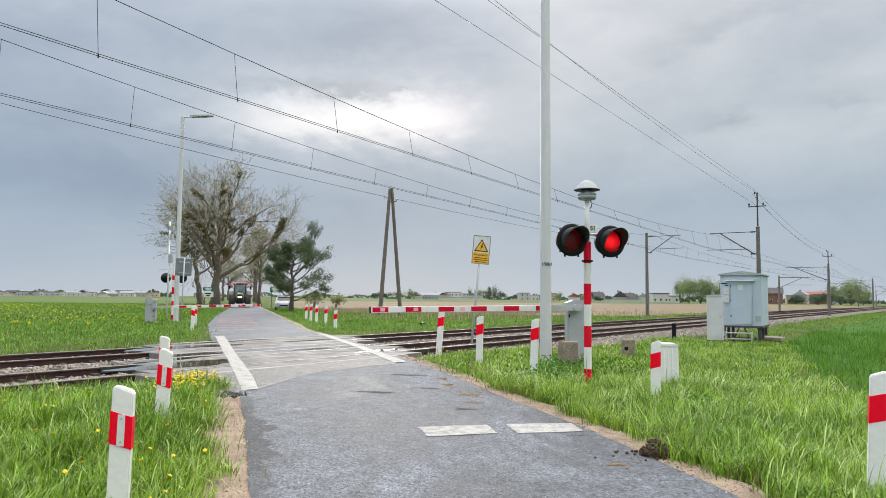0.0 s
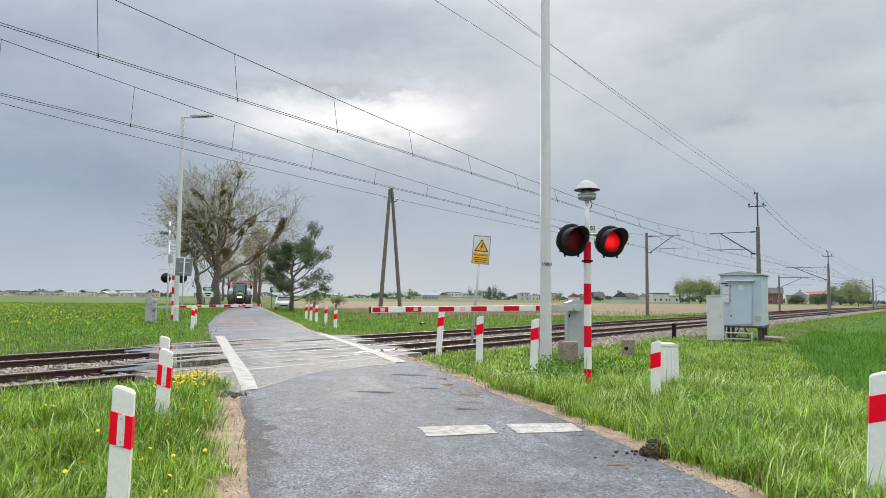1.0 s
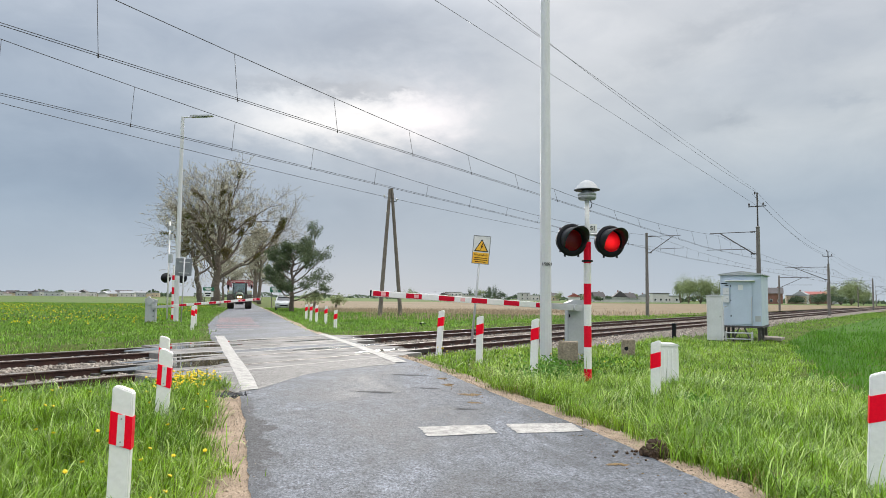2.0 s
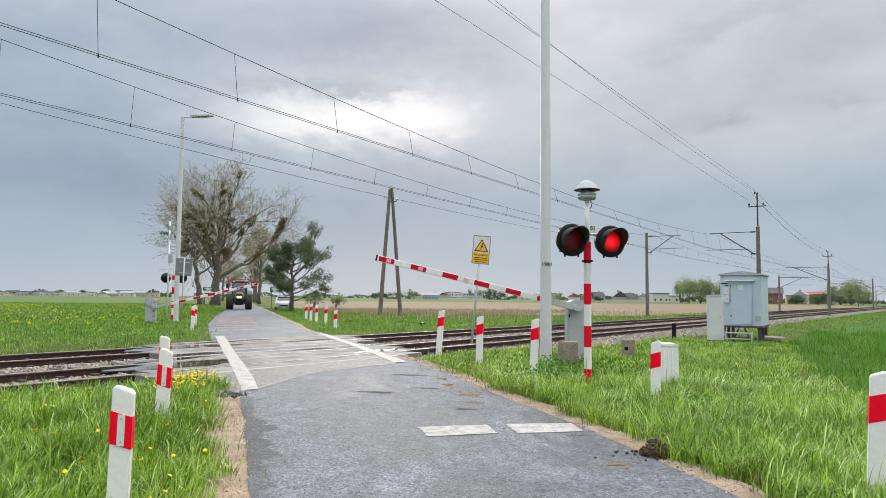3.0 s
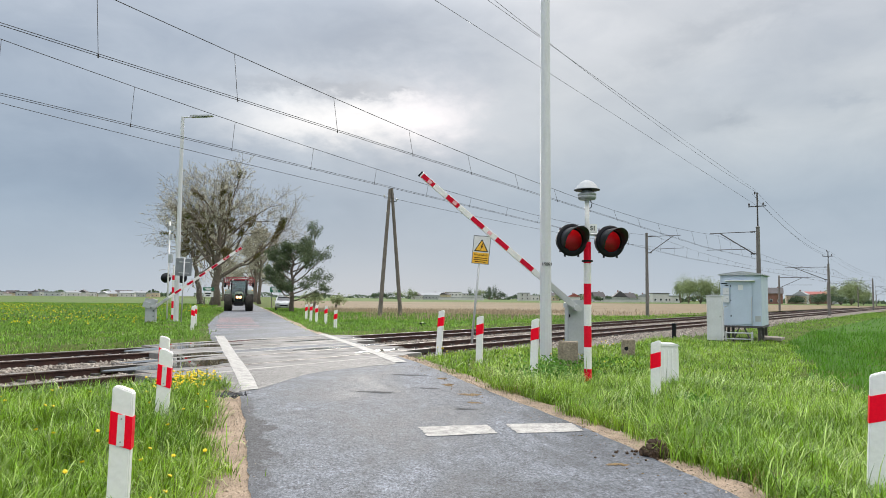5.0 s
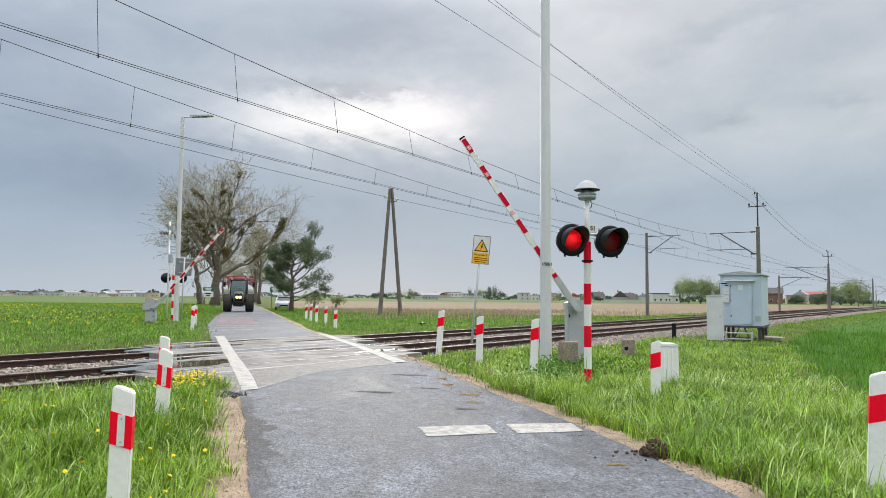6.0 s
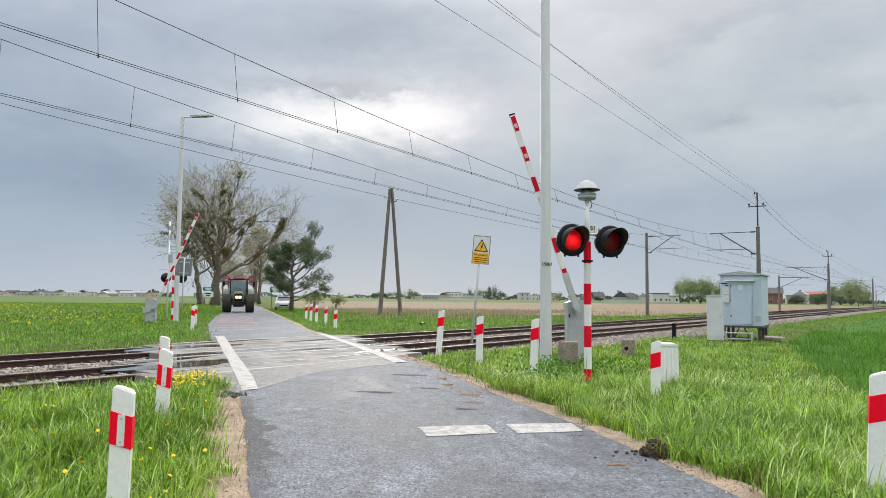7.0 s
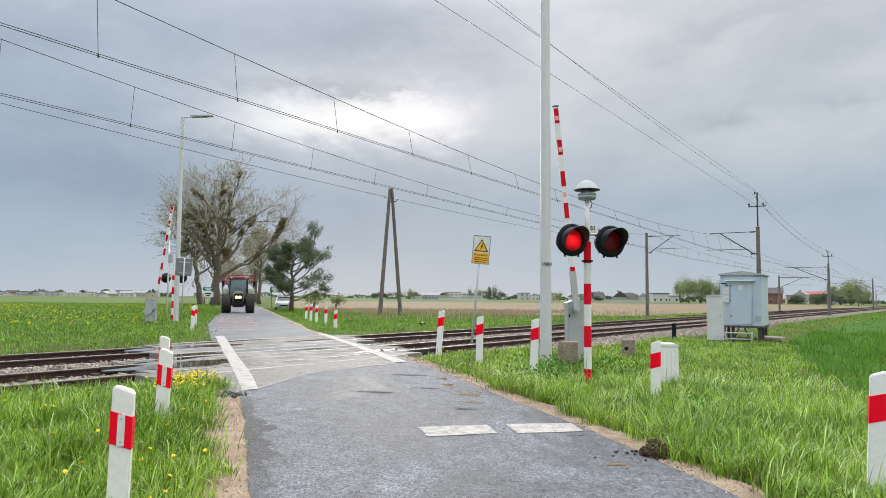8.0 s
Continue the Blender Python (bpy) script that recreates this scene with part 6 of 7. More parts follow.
def tractor():
    """Faces -y; its origin is on the ground below the front axle."""
    g = thing("tractor", pose(0, 0, 0), "large dark green tractor with glowing headlights carrying a red sprayer", "tractor")
    bm = prism([(-0.45, 0.0), (0.45, 0.0), (0.42, 0.72), (0.28, 0.92), (-0.28, 0.92), (-0.42, 0.72)], 2.1, pose(0, 0.35, 0.88))
    bmesh.ops.bevel(bm, geom=bm.edges[:], offset=0.05, segments=2, affect="EDGES")
    for v in bm.verts:
        if v.co.y < -0.4 and v.co.z > 1.3:
            v.co.z -= 0.16
            v.co.x *= 0.85
    hood = part("bonnet", bm, M["hoodgreen"], g, "dark green sloping bonnet", False)
    part("grille", prism([(-0.34, 0.0), (0.34, 0.0), (0.30, 0.60), (-0.30, 0.60)], 0.04, pose(0, -0.72, 0.93)), M["black"], hood, "black mesh grille")
    for x, z in ((-0.13, 1.26), (0.13, 1.26)):
        # lens drawn oversize so that its rim stands in for the lamp's bloom
        hl = part("headlight", lathe([(0.14, 0), (0.12, 0.03), (0.0, 0.045)], 16), M["headlight"], hood, "glowing round headlight", True)
        hl.matrix_basis = pose(x, -0.74, z, 90)
    part("emblem", box(0.12, 0.02, 0.06, (0, -0.72, 1.60), 0.01), M["steel"], hood)
    part("front_axle", box(1.7, 0.22, 0.24, (0, 0, 0.70), 0.03), M["rust"], g)
    part("front_linkage", box(0.85, 0.45, 0.30, (0, -0.95, 0.62), 0.04), M["black"], g, "black front weight carrier")
    for x in (-0.36, 0.36):
        part("link_arm", box(0.08, 0.7, 0.10, (x, -1.15, 0.52), 0.01), M["rust"], g)
    part("chassis", box(0.6, 3.0, 0.55, (0, 1.3, 0.85), 0.04), M["rust"], g)
    part("rear_axle", box(1.9, 0.4, 0.4, (0, 2.75, 0.95), 0.04), M["rust"], g)
    # cab
    cab = part("cab_floor", box(1.5, 1.5, 0.35, (0, 2.15, 1.35), 0.04), M["hoodgreen"], g, "dark green cab base")
    for x, y in ((-0.72, 1.45), (0.72, 1.45), (-0.76, 2.85), (0.76, 2.85)):
        part("cab_pillar", tube([(x, y, 1.4), (x * 0.93, y + 0.05, 2.78)], 0.045, 8), M["black"], cab)
    part("cab_roof", box(1.62, 1.75, 0.22, (0, 2.15, 2.87), 0.07), M["boomred"], cab, "dark red cab roof")
    part("roof_edge", box(1.66, 1.79, 0.06, (0, 2.15, 2.79), 0.02), M["black"], cab)
    part("windscreen", box(1.32, 0.02, 1.25, (0, 1.46, 2.10)), M["tinted"], cab, "tinted cab windscreen")
    part("rear_window", box(1.32, 0.02, 1.20, (0, 2.88, 2.12)), M["tinted"], cab)
    for x in (-0.73, 0.73):
        part("side_window", box(0.02, 1.3, 1.2, (x, 2.15, 2.1)), M["tinted"], cab)
    part("seat", box(0.5, 0.45, 0.75, (0, 2.45, 1.75), 0.08), M["black"], cab)
    part("steering_wheel", lathe([(0.19, 0), (0.21, 0.015), (0.19, 0.03), (0.17, 0.015), (0.19, 0)], 20, m=pose(0, 1.85, 1.85, -35)), M["black"], cab)
    for x in (-1, 1):
        part("work_light", box(0.16, 0.08, 0.10, (x * 0.6, 1.27, 2.86), 0.02), M["signwhite"], cab)
        part("mirror_arm", tube([(x * 0.75, 1.5, 2.5), (x * 1.2, 1.35, 2.55)], 0.02, 6), M["black"], cab)
        part("mirror", box(0.20, 0.05, 0.40, (x * 1.25, 1.35, 2.38), 0.03), M["black"], cab, "black wing mirror")
        bm = bmesh.new()
        rows = []
        for i in range(13):
            a = radians(-15 + 150 * i / 12)
            y, z = 2.75 - 1.05 * math.cos(a), 0.95 + 1.05 * math.sin(a)
            rows.append([bm.verts.new((x * 0.62, y, z)), bm.verts.new((x * 1.30, y, z)), bm.verts.new((x * 1.30, y, z - 0.05)), bm.verts.new((x * 0.62, y, z - 0.05))])
        for r1, r2 in zip(rows, rows[1:]):
            for k in range(4):
                bm.faces.new((r1[k], r1[(k + 1) % 4], r2[(k + 1) % 4], r2[k]))
        bmesh.ops.recalc_face_normals(bm, faces=bm.faces)
        part("rear_fender", bm, M["hoodgreen"], g, "dark green wheel arch")
        bm = bmesh.new()
        rows = []
        for i in range(9):
            a = radians(75 + 65 * i / 8)
            y, z = -0.82 * math.cos(a), 0.76 + 0.82 * math.sin(a)
            rows.append([bm.verts.new((x * 0.78, y, z)), bm.verts.new((x * 1.32, y, z)), bm.verts.new((x * 1.32, y, z - 0.04)), bm.verts.new((x * 0.78, y, z - 0.04))])
        for r1, r2 in zip(rows, rows[1:]):
            for k in range(4):
                bm.faces.new((r1[k], r1[(k + 1) % 4], r2[(k + 1) % 4], r2[k]))
        bmesh.ops.recalc_face_normals(bm, faces=bm.faces)
        part("front_fender", bm, M["hoodgreen"], g, "dark green mudguard")
        part("indicator", box(0.10, 0.05, 0.08, (x * 1.2, 1.62, 1.9), 0.015), M["yellow"], cab)
    part("exhaust", tube([(0.62, 1.2, 1.5), (0.62, 1.2, 2.75), (0.62, 1.28, 2.9)], 0.06, 10), M["rust"], g, smooth=True)
    # sprayer folded behind the cab
    boom = part("sprayer_frame", box(2.5, 0.08, 0.06, (0, 4.2, 3.16), 0.015), M["boomred"], g, "red folded sprayer booms")
    for sx in (-1, 1):
        for z, w in ((2.42, 0.42), (2.66, 0.56), (2.92, 0.62), (3.08, 0.5)):
            part("boom_rail", box(w, 0.06, 0.055, (sx * 1.13, 4.22, z), 0.01), M["boomred"], boom)
        for x, h in ((0.9, 0.72), (1.05, 0.55), (1.2, 0.85), (1.38, 0.66)):
            part("boom_upright", box(0.055, 0.28, h, (sx * x, 4.1, 2.38 + h / 2), 0.01), M["boomred"], boom)
            part("boom_brace", box(0.03, 0.03, 0.5, (sx * x * 0.95, 4.08, 2.65), turn=pose(0, 0, 0, 0, 40 * sx, 0)), M["boomred"], boom)
        part("nozzle_body", box(0.07, 0.07, 0.14, (sx * 0.55, 4.2, 3.24), 0.02), M["black"], boom)
    part("tank", box(1.5, 1.1, 1.0, (0, 3.9, 1.45), 0.15), M["boomred"], boom, "dark red spray tank")
    wheels = []
    for x in (-0.94, 0.94):
        wheels.append((wheel(g, x, 0.0, 0.79, 0.68, 18), x, 0.0, 0.79))
        wheels.append((wheel(g, x * 0.99, 2.75, 0.97, 0.70, 20), x * 0.99, 2.75, 0.97))
    return g, wheels


TRACTOR, WHEELS = tractor()


# ------------------------------------------------------------------ far villages
def house(x, y, w, d, hw, hr, wall, roof, turn, label, flat=False, name="house", cols=3, floors=1):
    z = float(ground_z(x, y))
    g = thing(name, pose(x, y, z, 0, 0, turn), label, "house", "far village houses")
    body = part("wall", box(w, d, hw + 0.3, (0, 0, hw / 2 - 0.15)), M[wall], g)
    if flat:
        part("roof", box(w + 0.5, d + 0.5, 0.4, (0, 0, hw + 0.15)), M[roof], g)
    else:
        bm = prism([(-d / 2 - 0.5, hw - 0.15), (d / 2 + 0.5, hw - 0.15), (0, hw + hr)], w + 0.8, pose(0, 0, 0, 0, 0, 90))
        rf = part("roof", bm, M[roof], g)
        part("chimney", box(0.7, 0.7, 1.4, (w * 0.18, d * 0.1, hw + hr * 0.9)), M["wall_brick"], rf)
    for f in range(floors):
        for k in range(cols):
            xx = -w / 2 + w * (k + 0.5) / cols
            zz = 1.6 + 2.9 * f
            if zz + 0.8 > hw:
                continue
            wn = part("window", box(1.2, 0.10, 1.35, (xx, -d / 2 - 0.05, zz)), M["signwhite"], body)
            part("pane", box(0.98, 0.05, 1.1, (xx, -d / 2 - 0.10, zz)), M["glassdark"], wn)
            part("sill", box(1.35, 0.16, 0.08, (xx, -d / 2 - 0.1, zz - 0.7)), M["wall_grey"], wn)
    return g


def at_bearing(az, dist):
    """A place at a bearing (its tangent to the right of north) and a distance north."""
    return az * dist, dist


V = [(-0.605, 620, 12, 9, 4, 3, "wall_white", "roof_dark", False), (-0.585, 650, 20, 9, 5, 2, "wall_grey", "roof_grey", True), (-0.565, 610, 12, 9, 4, 3, "wall_beige", "roof_dark", False),
     (-0.545, 600, 30, 10, 5, 2, "wall_white", "roof_grey", True), (-0.520, 640, 12, 9, 4, 3, "wall_white", "roof_red", False), (-0.505, 600, 14, 9, 5, 3, "wall_white", "roof_dark", False),
     (-0.488, 620, 24, 10, 5, 2, "wall_white", "roof_grey", True), (-0.468, 640, 12, 9, 4, 3, "wall_beige", "roof_red", False), (-0.448, 600, 16, 9, 5, 3, "wall_white", "roof_dark", False)]
NAMES = {"wall_white": "white rendered", "wall_grey": "grey clad", "wall_beige": "beige rendered", "wall_brick": "old red brick"}
ROOFS = {"roof_dark": "dark tiled roof", "roof_grey": "grey sheet roof", "roof_red": "red roof"}
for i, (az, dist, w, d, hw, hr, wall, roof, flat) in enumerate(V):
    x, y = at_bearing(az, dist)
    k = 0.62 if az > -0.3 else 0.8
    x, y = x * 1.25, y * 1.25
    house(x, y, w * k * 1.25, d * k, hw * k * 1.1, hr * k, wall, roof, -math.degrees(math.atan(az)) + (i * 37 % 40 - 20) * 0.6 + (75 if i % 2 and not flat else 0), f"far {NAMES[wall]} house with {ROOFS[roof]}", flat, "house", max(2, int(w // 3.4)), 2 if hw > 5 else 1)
# bearing, distance, width, depth, wall height, roof height, wall, roof, flat roof, turn
BEYOND = [(-0.018, 620, 26, 12, 3.9, 2.7, "wall_grey", "roof_grey", False, 0), (0.016, 625, 13, 9, 6.6, 0, "wall_white", "roof_grey", True, 4), (0.031, 640, 9, 8, 5.4, 0, "wall_white", "roof_grey", True, -6),
          (0.004, 610, 7, 7, 4.6, 1.6, "wall_beige", "roof_dark", False, 60), (0.026, 560, 36, 0.4, 1.8, 0, "wall_white", "roof_grey", True, 0), (-0.036, 600, 8, 8, 3.4, 2.0, "wall_white", "roof_dark", False, 70),
          (0.046, 600, 12, 8, 3.8, 0, "wall_white", "roof_grey", True, 3), (0.114, 560, 8, 8, 5.8, 0, "wall_white", "roof_dark", True, 8), (0.128, 565, 9, 8, 4.2, 0, "wall_white", "roof_grey", True, -8),
          (0.150, 540, 12, 8, 3.6, 2.4, "wall_beige", "roof_dark", False, 20), (0.185, 500, 10, 8, 3.4, 2.2, "wall_white", "roof_red", False, 80),
          (0.218, 430, 6.5, 8, 3.2, 2.7, "wall_white", "roof_dark", False, 10), (0.249, 420, 9, 8, 3.0, 3.6, "wall_white", "roof_dark", False, 82), (0.262, 425, 6, 7, 2.8, 2.6, "wall_white", "roof_dark", False, 15),
          (0.283, 430, 6, 7, 3.4, 1.8, "wall_white", "roof_grey", False, 75), (0.305, 400, 9, 8, 5.0, 0, "wall_white", "roof_dark", True, -5), (0.322, 402, 8, 8, 3.6, 0, "wall_white", "roof_dark", True, -5),
          (0.252, 380, 19, 0.4, 1.6, 0, "wall_white", "roof_grey", True, -12), (0.468, 330, 6.4, 8, 5.0, 2.6, "wall_brick", "roof_dark", False, -25), (0.497, 335, 8.4, 8, 3.9, 0, "wall_beige", "roof_grey", True, -22),
          (0.505, 345, 5, 6, 4.6, 1.8, "wall_white", "roof_grey", False, 50), (0.524, 420, 17, 12, 5.6, 1.6, "wall_brick", "roof_red", False, -28), (0.548, 430, 8, 8, 4, 2, "wall_grey", "roof_dark", False, 30)]
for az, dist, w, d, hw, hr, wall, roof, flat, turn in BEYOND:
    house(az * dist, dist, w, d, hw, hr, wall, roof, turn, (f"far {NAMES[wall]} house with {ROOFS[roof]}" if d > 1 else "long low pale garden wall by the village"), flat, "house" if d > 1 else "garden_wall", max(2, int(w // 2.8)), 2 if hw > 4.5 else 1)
VILLAGE = random.Random(15)
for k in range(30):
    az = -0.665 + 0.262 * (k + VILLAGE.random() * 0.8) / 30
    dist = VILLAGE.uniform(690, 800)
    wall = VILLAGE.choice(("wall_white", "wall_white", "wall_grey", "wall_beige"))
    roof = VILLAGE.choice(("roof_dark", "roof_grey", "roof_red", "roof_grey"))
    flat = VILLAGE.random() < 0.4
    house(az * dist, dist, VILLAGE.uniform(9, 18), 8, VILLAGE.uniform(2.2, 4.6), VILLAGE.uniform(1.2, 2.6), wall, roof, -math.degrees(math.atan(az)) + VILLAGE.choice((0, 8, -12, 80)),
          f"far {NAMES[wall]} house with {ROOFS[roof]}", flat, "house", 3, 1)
# far trees and hedges
rng0 = random.Random(77)
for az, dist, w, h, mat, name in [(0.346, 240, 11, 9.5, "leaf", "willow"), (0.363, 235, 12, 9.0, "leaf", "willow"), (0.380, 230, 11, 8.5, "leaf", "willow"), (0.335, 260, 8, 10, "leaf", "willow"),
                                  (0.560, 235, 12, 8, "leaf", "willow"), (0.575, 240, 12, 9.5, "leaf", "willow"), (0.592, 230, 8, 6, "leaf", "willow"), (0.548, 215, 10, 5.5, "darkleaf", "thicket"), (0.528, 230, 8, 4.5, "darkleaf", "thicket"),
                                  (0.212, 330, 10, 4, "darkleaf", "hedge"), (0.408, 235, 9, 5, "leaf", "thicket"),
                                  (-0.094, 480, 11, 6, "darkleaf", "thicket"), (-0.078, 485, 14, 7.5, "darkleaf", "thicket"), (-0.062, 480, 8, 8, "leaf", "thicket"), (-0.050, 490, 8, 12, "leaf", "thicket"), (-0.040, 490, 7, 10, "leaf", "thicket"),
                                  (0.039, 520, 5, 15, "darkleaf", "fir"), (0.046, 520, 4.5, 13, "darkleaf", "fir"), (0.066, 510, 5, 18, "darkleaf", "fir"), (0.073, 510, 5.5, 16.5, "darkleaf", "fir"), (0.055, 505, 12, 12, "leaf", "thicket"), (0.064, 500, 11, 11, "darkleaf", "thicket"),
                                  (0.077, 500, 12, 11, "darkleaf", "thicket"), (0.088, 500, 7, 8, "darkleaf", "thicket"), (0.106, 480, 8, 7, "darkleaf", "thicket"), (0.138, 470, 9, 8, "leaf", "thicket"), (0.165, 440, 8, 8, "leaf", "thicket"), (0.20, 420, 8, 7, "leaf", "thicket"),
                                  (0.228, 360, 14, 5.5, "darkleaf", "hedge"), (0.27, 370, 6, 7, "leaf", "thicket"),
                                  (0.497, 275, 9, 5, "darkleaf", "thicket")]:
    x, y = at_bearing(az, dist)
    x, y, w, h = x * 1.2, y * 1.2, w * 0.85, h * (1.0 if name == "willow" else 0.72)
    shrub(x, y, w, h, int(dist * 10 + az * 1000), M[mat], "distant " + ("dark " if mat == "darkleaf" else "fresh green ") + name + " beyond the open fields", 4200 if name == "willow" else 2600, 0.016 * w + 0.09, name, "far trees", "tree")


def woodland(name, runs, seed, label):
    """Far woods: many leaf clumps in an uneven line."""
    rng = np.random.default_rng(seed)
    cs = []
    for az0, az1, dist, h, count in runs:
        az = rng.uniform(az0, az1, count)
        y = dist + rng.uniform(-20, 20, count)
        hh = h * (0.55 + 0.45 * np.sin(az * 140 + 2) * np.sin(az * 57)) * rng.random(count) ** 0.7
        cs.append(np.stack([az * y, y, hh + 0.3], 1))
    ob = leaf_mesh(name, np.concatenate(cs), 2.4, M["darkleaf"], None, seed, 1.3)
    return tagged(ob, label, "woods", kind="stuff")


woodland("far_woods", [(-0.68, -0.38, 860, 8, 2200), (-0.35, -0.10, 1300, 9, 1500), (-0.10, 0.30, 900, 8, 1600), (0.30, 0.66, 480, 4.5, 900)], 8, "dark line of far hedges and woods on the horizon")


# ------------------------------------------------------------------ grass
def blades(name, x, y, height, width, mat, seed, label, category, bend=0.55, lift=0.0, parent=None):
    """Curved tapering blades, three triangles each."""
    rng = np.random.default_rng(seed)
    n = len(x)
    z = surface_z(x, y) + lift - 0.02
    tuft = np.sin(x * 5.1 + 2.2 * np.sin(y * 3.3)) * np.sin(y * 4.7 + 1.9 * np.sin(x * 2.9)) + 0.5 * np.sin(x * 11 + y * 7) * np.sin(y * 13 - x * 5)
    h = height * rng.uniform(0.45, 1.2, n) * (1.0 + 0.38 * tuft)
    a = rng.uniform(0, 2 * np.pi, n)
    lean = h * bend * rng.uniform(0.15, 1.1, n)
    dx, dy = np.cos(a), np.sin(a)
    f = rng.uniform(0, 2 * np.pi, n)
    wx, wy = np.cos(f) * width / 2 * rng.uniform(0.7, 1.3, n), np.sin(f) * width / 2
    p0 = np.stack([x - wx, y - wy, z], 1)
    p1 = np.stack([x + wx, y + wy, z], 1)
    mx, my = x + dx * lean * 0.30, y + dy * lean * 0.30
    p2 = np.stack([mx - wx * 0.8, my - wy * 0.8, z + h * 0.60], 1)
    p3 = np.stack([mx + wx * 0.8, my + wy * 0.8, z + h * 0.60], 1)
    p4 = np.stack([x + dx * lean, y + dy * lean, z + h * (1.0 - 0.35 * (lean / (h + 1e-6)) ** 2)], 1)
    v = np.stack([p0, p1, p2, p3, p4], 1).reshape(-1, 3)
    t = np.array([(0, 1, 3), (0, 3, 2), (2, 3, 4)])
    faces = (t[None] + 5 * np.arange(n)[:, None, None]).reshape(-1, 3)
    ob = raw_mesh(name, v, faces, mat, parent)
    return tagged(ob, label, category, kind="stuff")


def sward(name, x, y, length, width, mat, seed, label, category="grass", droop=1.2, per=9, reach=0.07, wind=0.35):
    """Arching blades that grow in tufts; x, y are the tufts' feet."""
    rng = np.random.default_rng(seed)
    k = len(x)
    face = rng.uniform(0, 2 * np.pi, k)
    vigour = rng.uniform(0.65, 1.2, k) * (1.0 + 0.28 * np.sin(x * 3.1 + 1.7 * np.sin(y * 2.3)) * np.sin(y * 2.7 + 1.2 * np.sin(x * 1.9)))
    x, y, face, vigour = (np.repeat(a, per) for a in (x, y, face, vigour))
    n = len(x)
    x, y = x + rng.normal(0, reach, n), y + rng.normal(0, reach, n)
    z = surface_z(x, y) - 0.015
    a = face + rng.normal(0, 0.9, n)
    dx, dy = np.cos(a) + wind, np.sin(a) * 0.9
    norm = np.hypot(dx, dy) + 1e-6
    dx, dy = dx / norm, dy / norm
    ell = length * vigour * rng.uniform(0.45, 1.2, n)
    start, curl = rng.uniform(0.03, 0.4, n), droop * rng.uniform(0.15, 1.35, n) * np.clip(ell / length, 0.5, 1.3)
    half = width / 2 * rng.uniform(0.6, 1.25, n)
    wx, wy = -dy * half, dx * half
    out, up = np.zeros(n), np.zeros(n)
    rows, last = [np.stack([x, y, z], 1)], 0.0
    for t, fat in ((0.42, 1.0), (0.76, 0.8), (1.0, 0.0)):
        ang = start + curl * ((t + last) / 2) ** 1.5
        out, up, last = out + np.sin(ang) * ell * (t - last), up + np.cos(ang) * ell * (t - last), t
        cx, cy, cz = x + dx * out, y + dy * out, z + np.maximum(up, 0.02)
        if fat:
            rows += [np.stack([cx - wx * fat, cy - wy * fat, cz], 1), np.stack([cx + wx * fat, cy + wy * fat, cz], 1)]
        else:
            rows.append(np.stack([cx, cy, cz], 1))
    v = np.stack(rows, 1).reshape(-1, 3)
    t = np.array([(0, 2, 1), (1, 2, 4), (1, 4, 3), (3, 4, 5)])
    faces = (t[None] + 6 * np.arange(n)[:, None, None]).reshape(-1, 3)
    return tagged(raw_mesh(name, v, faces, mat), label, category, kind="stuff")


def scatter(count, x0, x1, y0, y1, keep, seed, clump=0.0):
    rng = np.random.default_rng(seed)
    x, y = rng.uniform(x0, x1, count), rng.uniform(y0, y1, count)
    k = keep(x, y)
    if clump:
        dens = 0.5 + 0.5 * np.sin(x * 2.3 + 1.1 * np.sin(y * 1.7)) * np.sin(y * 2.1 + 0.9 * np.sin(x * 1.3))
        k &= rng.random(count) > clump * dens
    return x[k], y[k]


def wobble(x, y):
    return 0.10 * np.sin(3.1 * y + 1.3) + 0.07 * np.sin(7.7 * y) + 0.05 * np.sin(13 * y + x)


def left_verge(x, y):
    gap = np.interp(y, [3, 6, 9, 10.5, 11.5], [0.34, 0.37, 0.46, 0.28, 0.15])
    return (x < left_edge(y) - gap + wobble(x, y)) & (s_of(x, y) < 9.35 + 0.12 * np.sin(5 * x))


def right_verge(x, y):
    gap = np.interp(y, [4, 7, 10, 13, 15, 16.4], [0.26, 0.26, 0.45, 0.30, 0.12, 0.05])
    wheat_x = np.interp(y, [3.2, 8.3, 15, 25, 34, 118], [4.2, 5.2, 7.7, 12.0, 17.5, 78])
    return (x > right_edge(y) + gap + wobble(x, y)) & (s_of(x, y) < np.where(u_of(x, y) > 17.5, 8.0, 9.7) + 0.2 * np.sin(3 * x)) & (x < wheat_x + 0.3 * np.sin(2 * y))


# close verges, tall and dense, in tufts
x, y = scatter(15000, -5.5, -0.6, 2.6, 10.5, left_verge, 1, 0.35)
sward("grass_verge_left", x, y, 0.29, 0.0085, M["grass"], 2, "tall fresh green grass on the roadside", droop=1.5, per=10)
x, y = scatter(5200, -7.0, 4.0, -5.0, 2.6, left_verge, 73, 0.3)
sward("grass_verge_left", x, y, 0.26, 0.012, M["grass"], 74, "fresh green grass on the roadside", droop=1.4, per=6)
x, y = scatter(9000, -12, -3.0, 6.0, 15.0, left_verge, 3, 0.3)
sward("grass_verge_left", x, y, 0.25, 0.011, M["grass"], 4, "fresh green grass beside the rails", droop=1.2)
x, y = scatter(25000, 0.5, 8.5, 3.2, 12.0, right_verge, 5, 0.35)
sward("grass_verge_right", x, y, 0.30, 0.009, M["grass"], 6, "tall fresh green grass on the roadside", droop=1.6, per=10)
x, y = scatter(22000, -0.6, 14.0, 11.5, 24.0, right_verge, 7, 0.35)
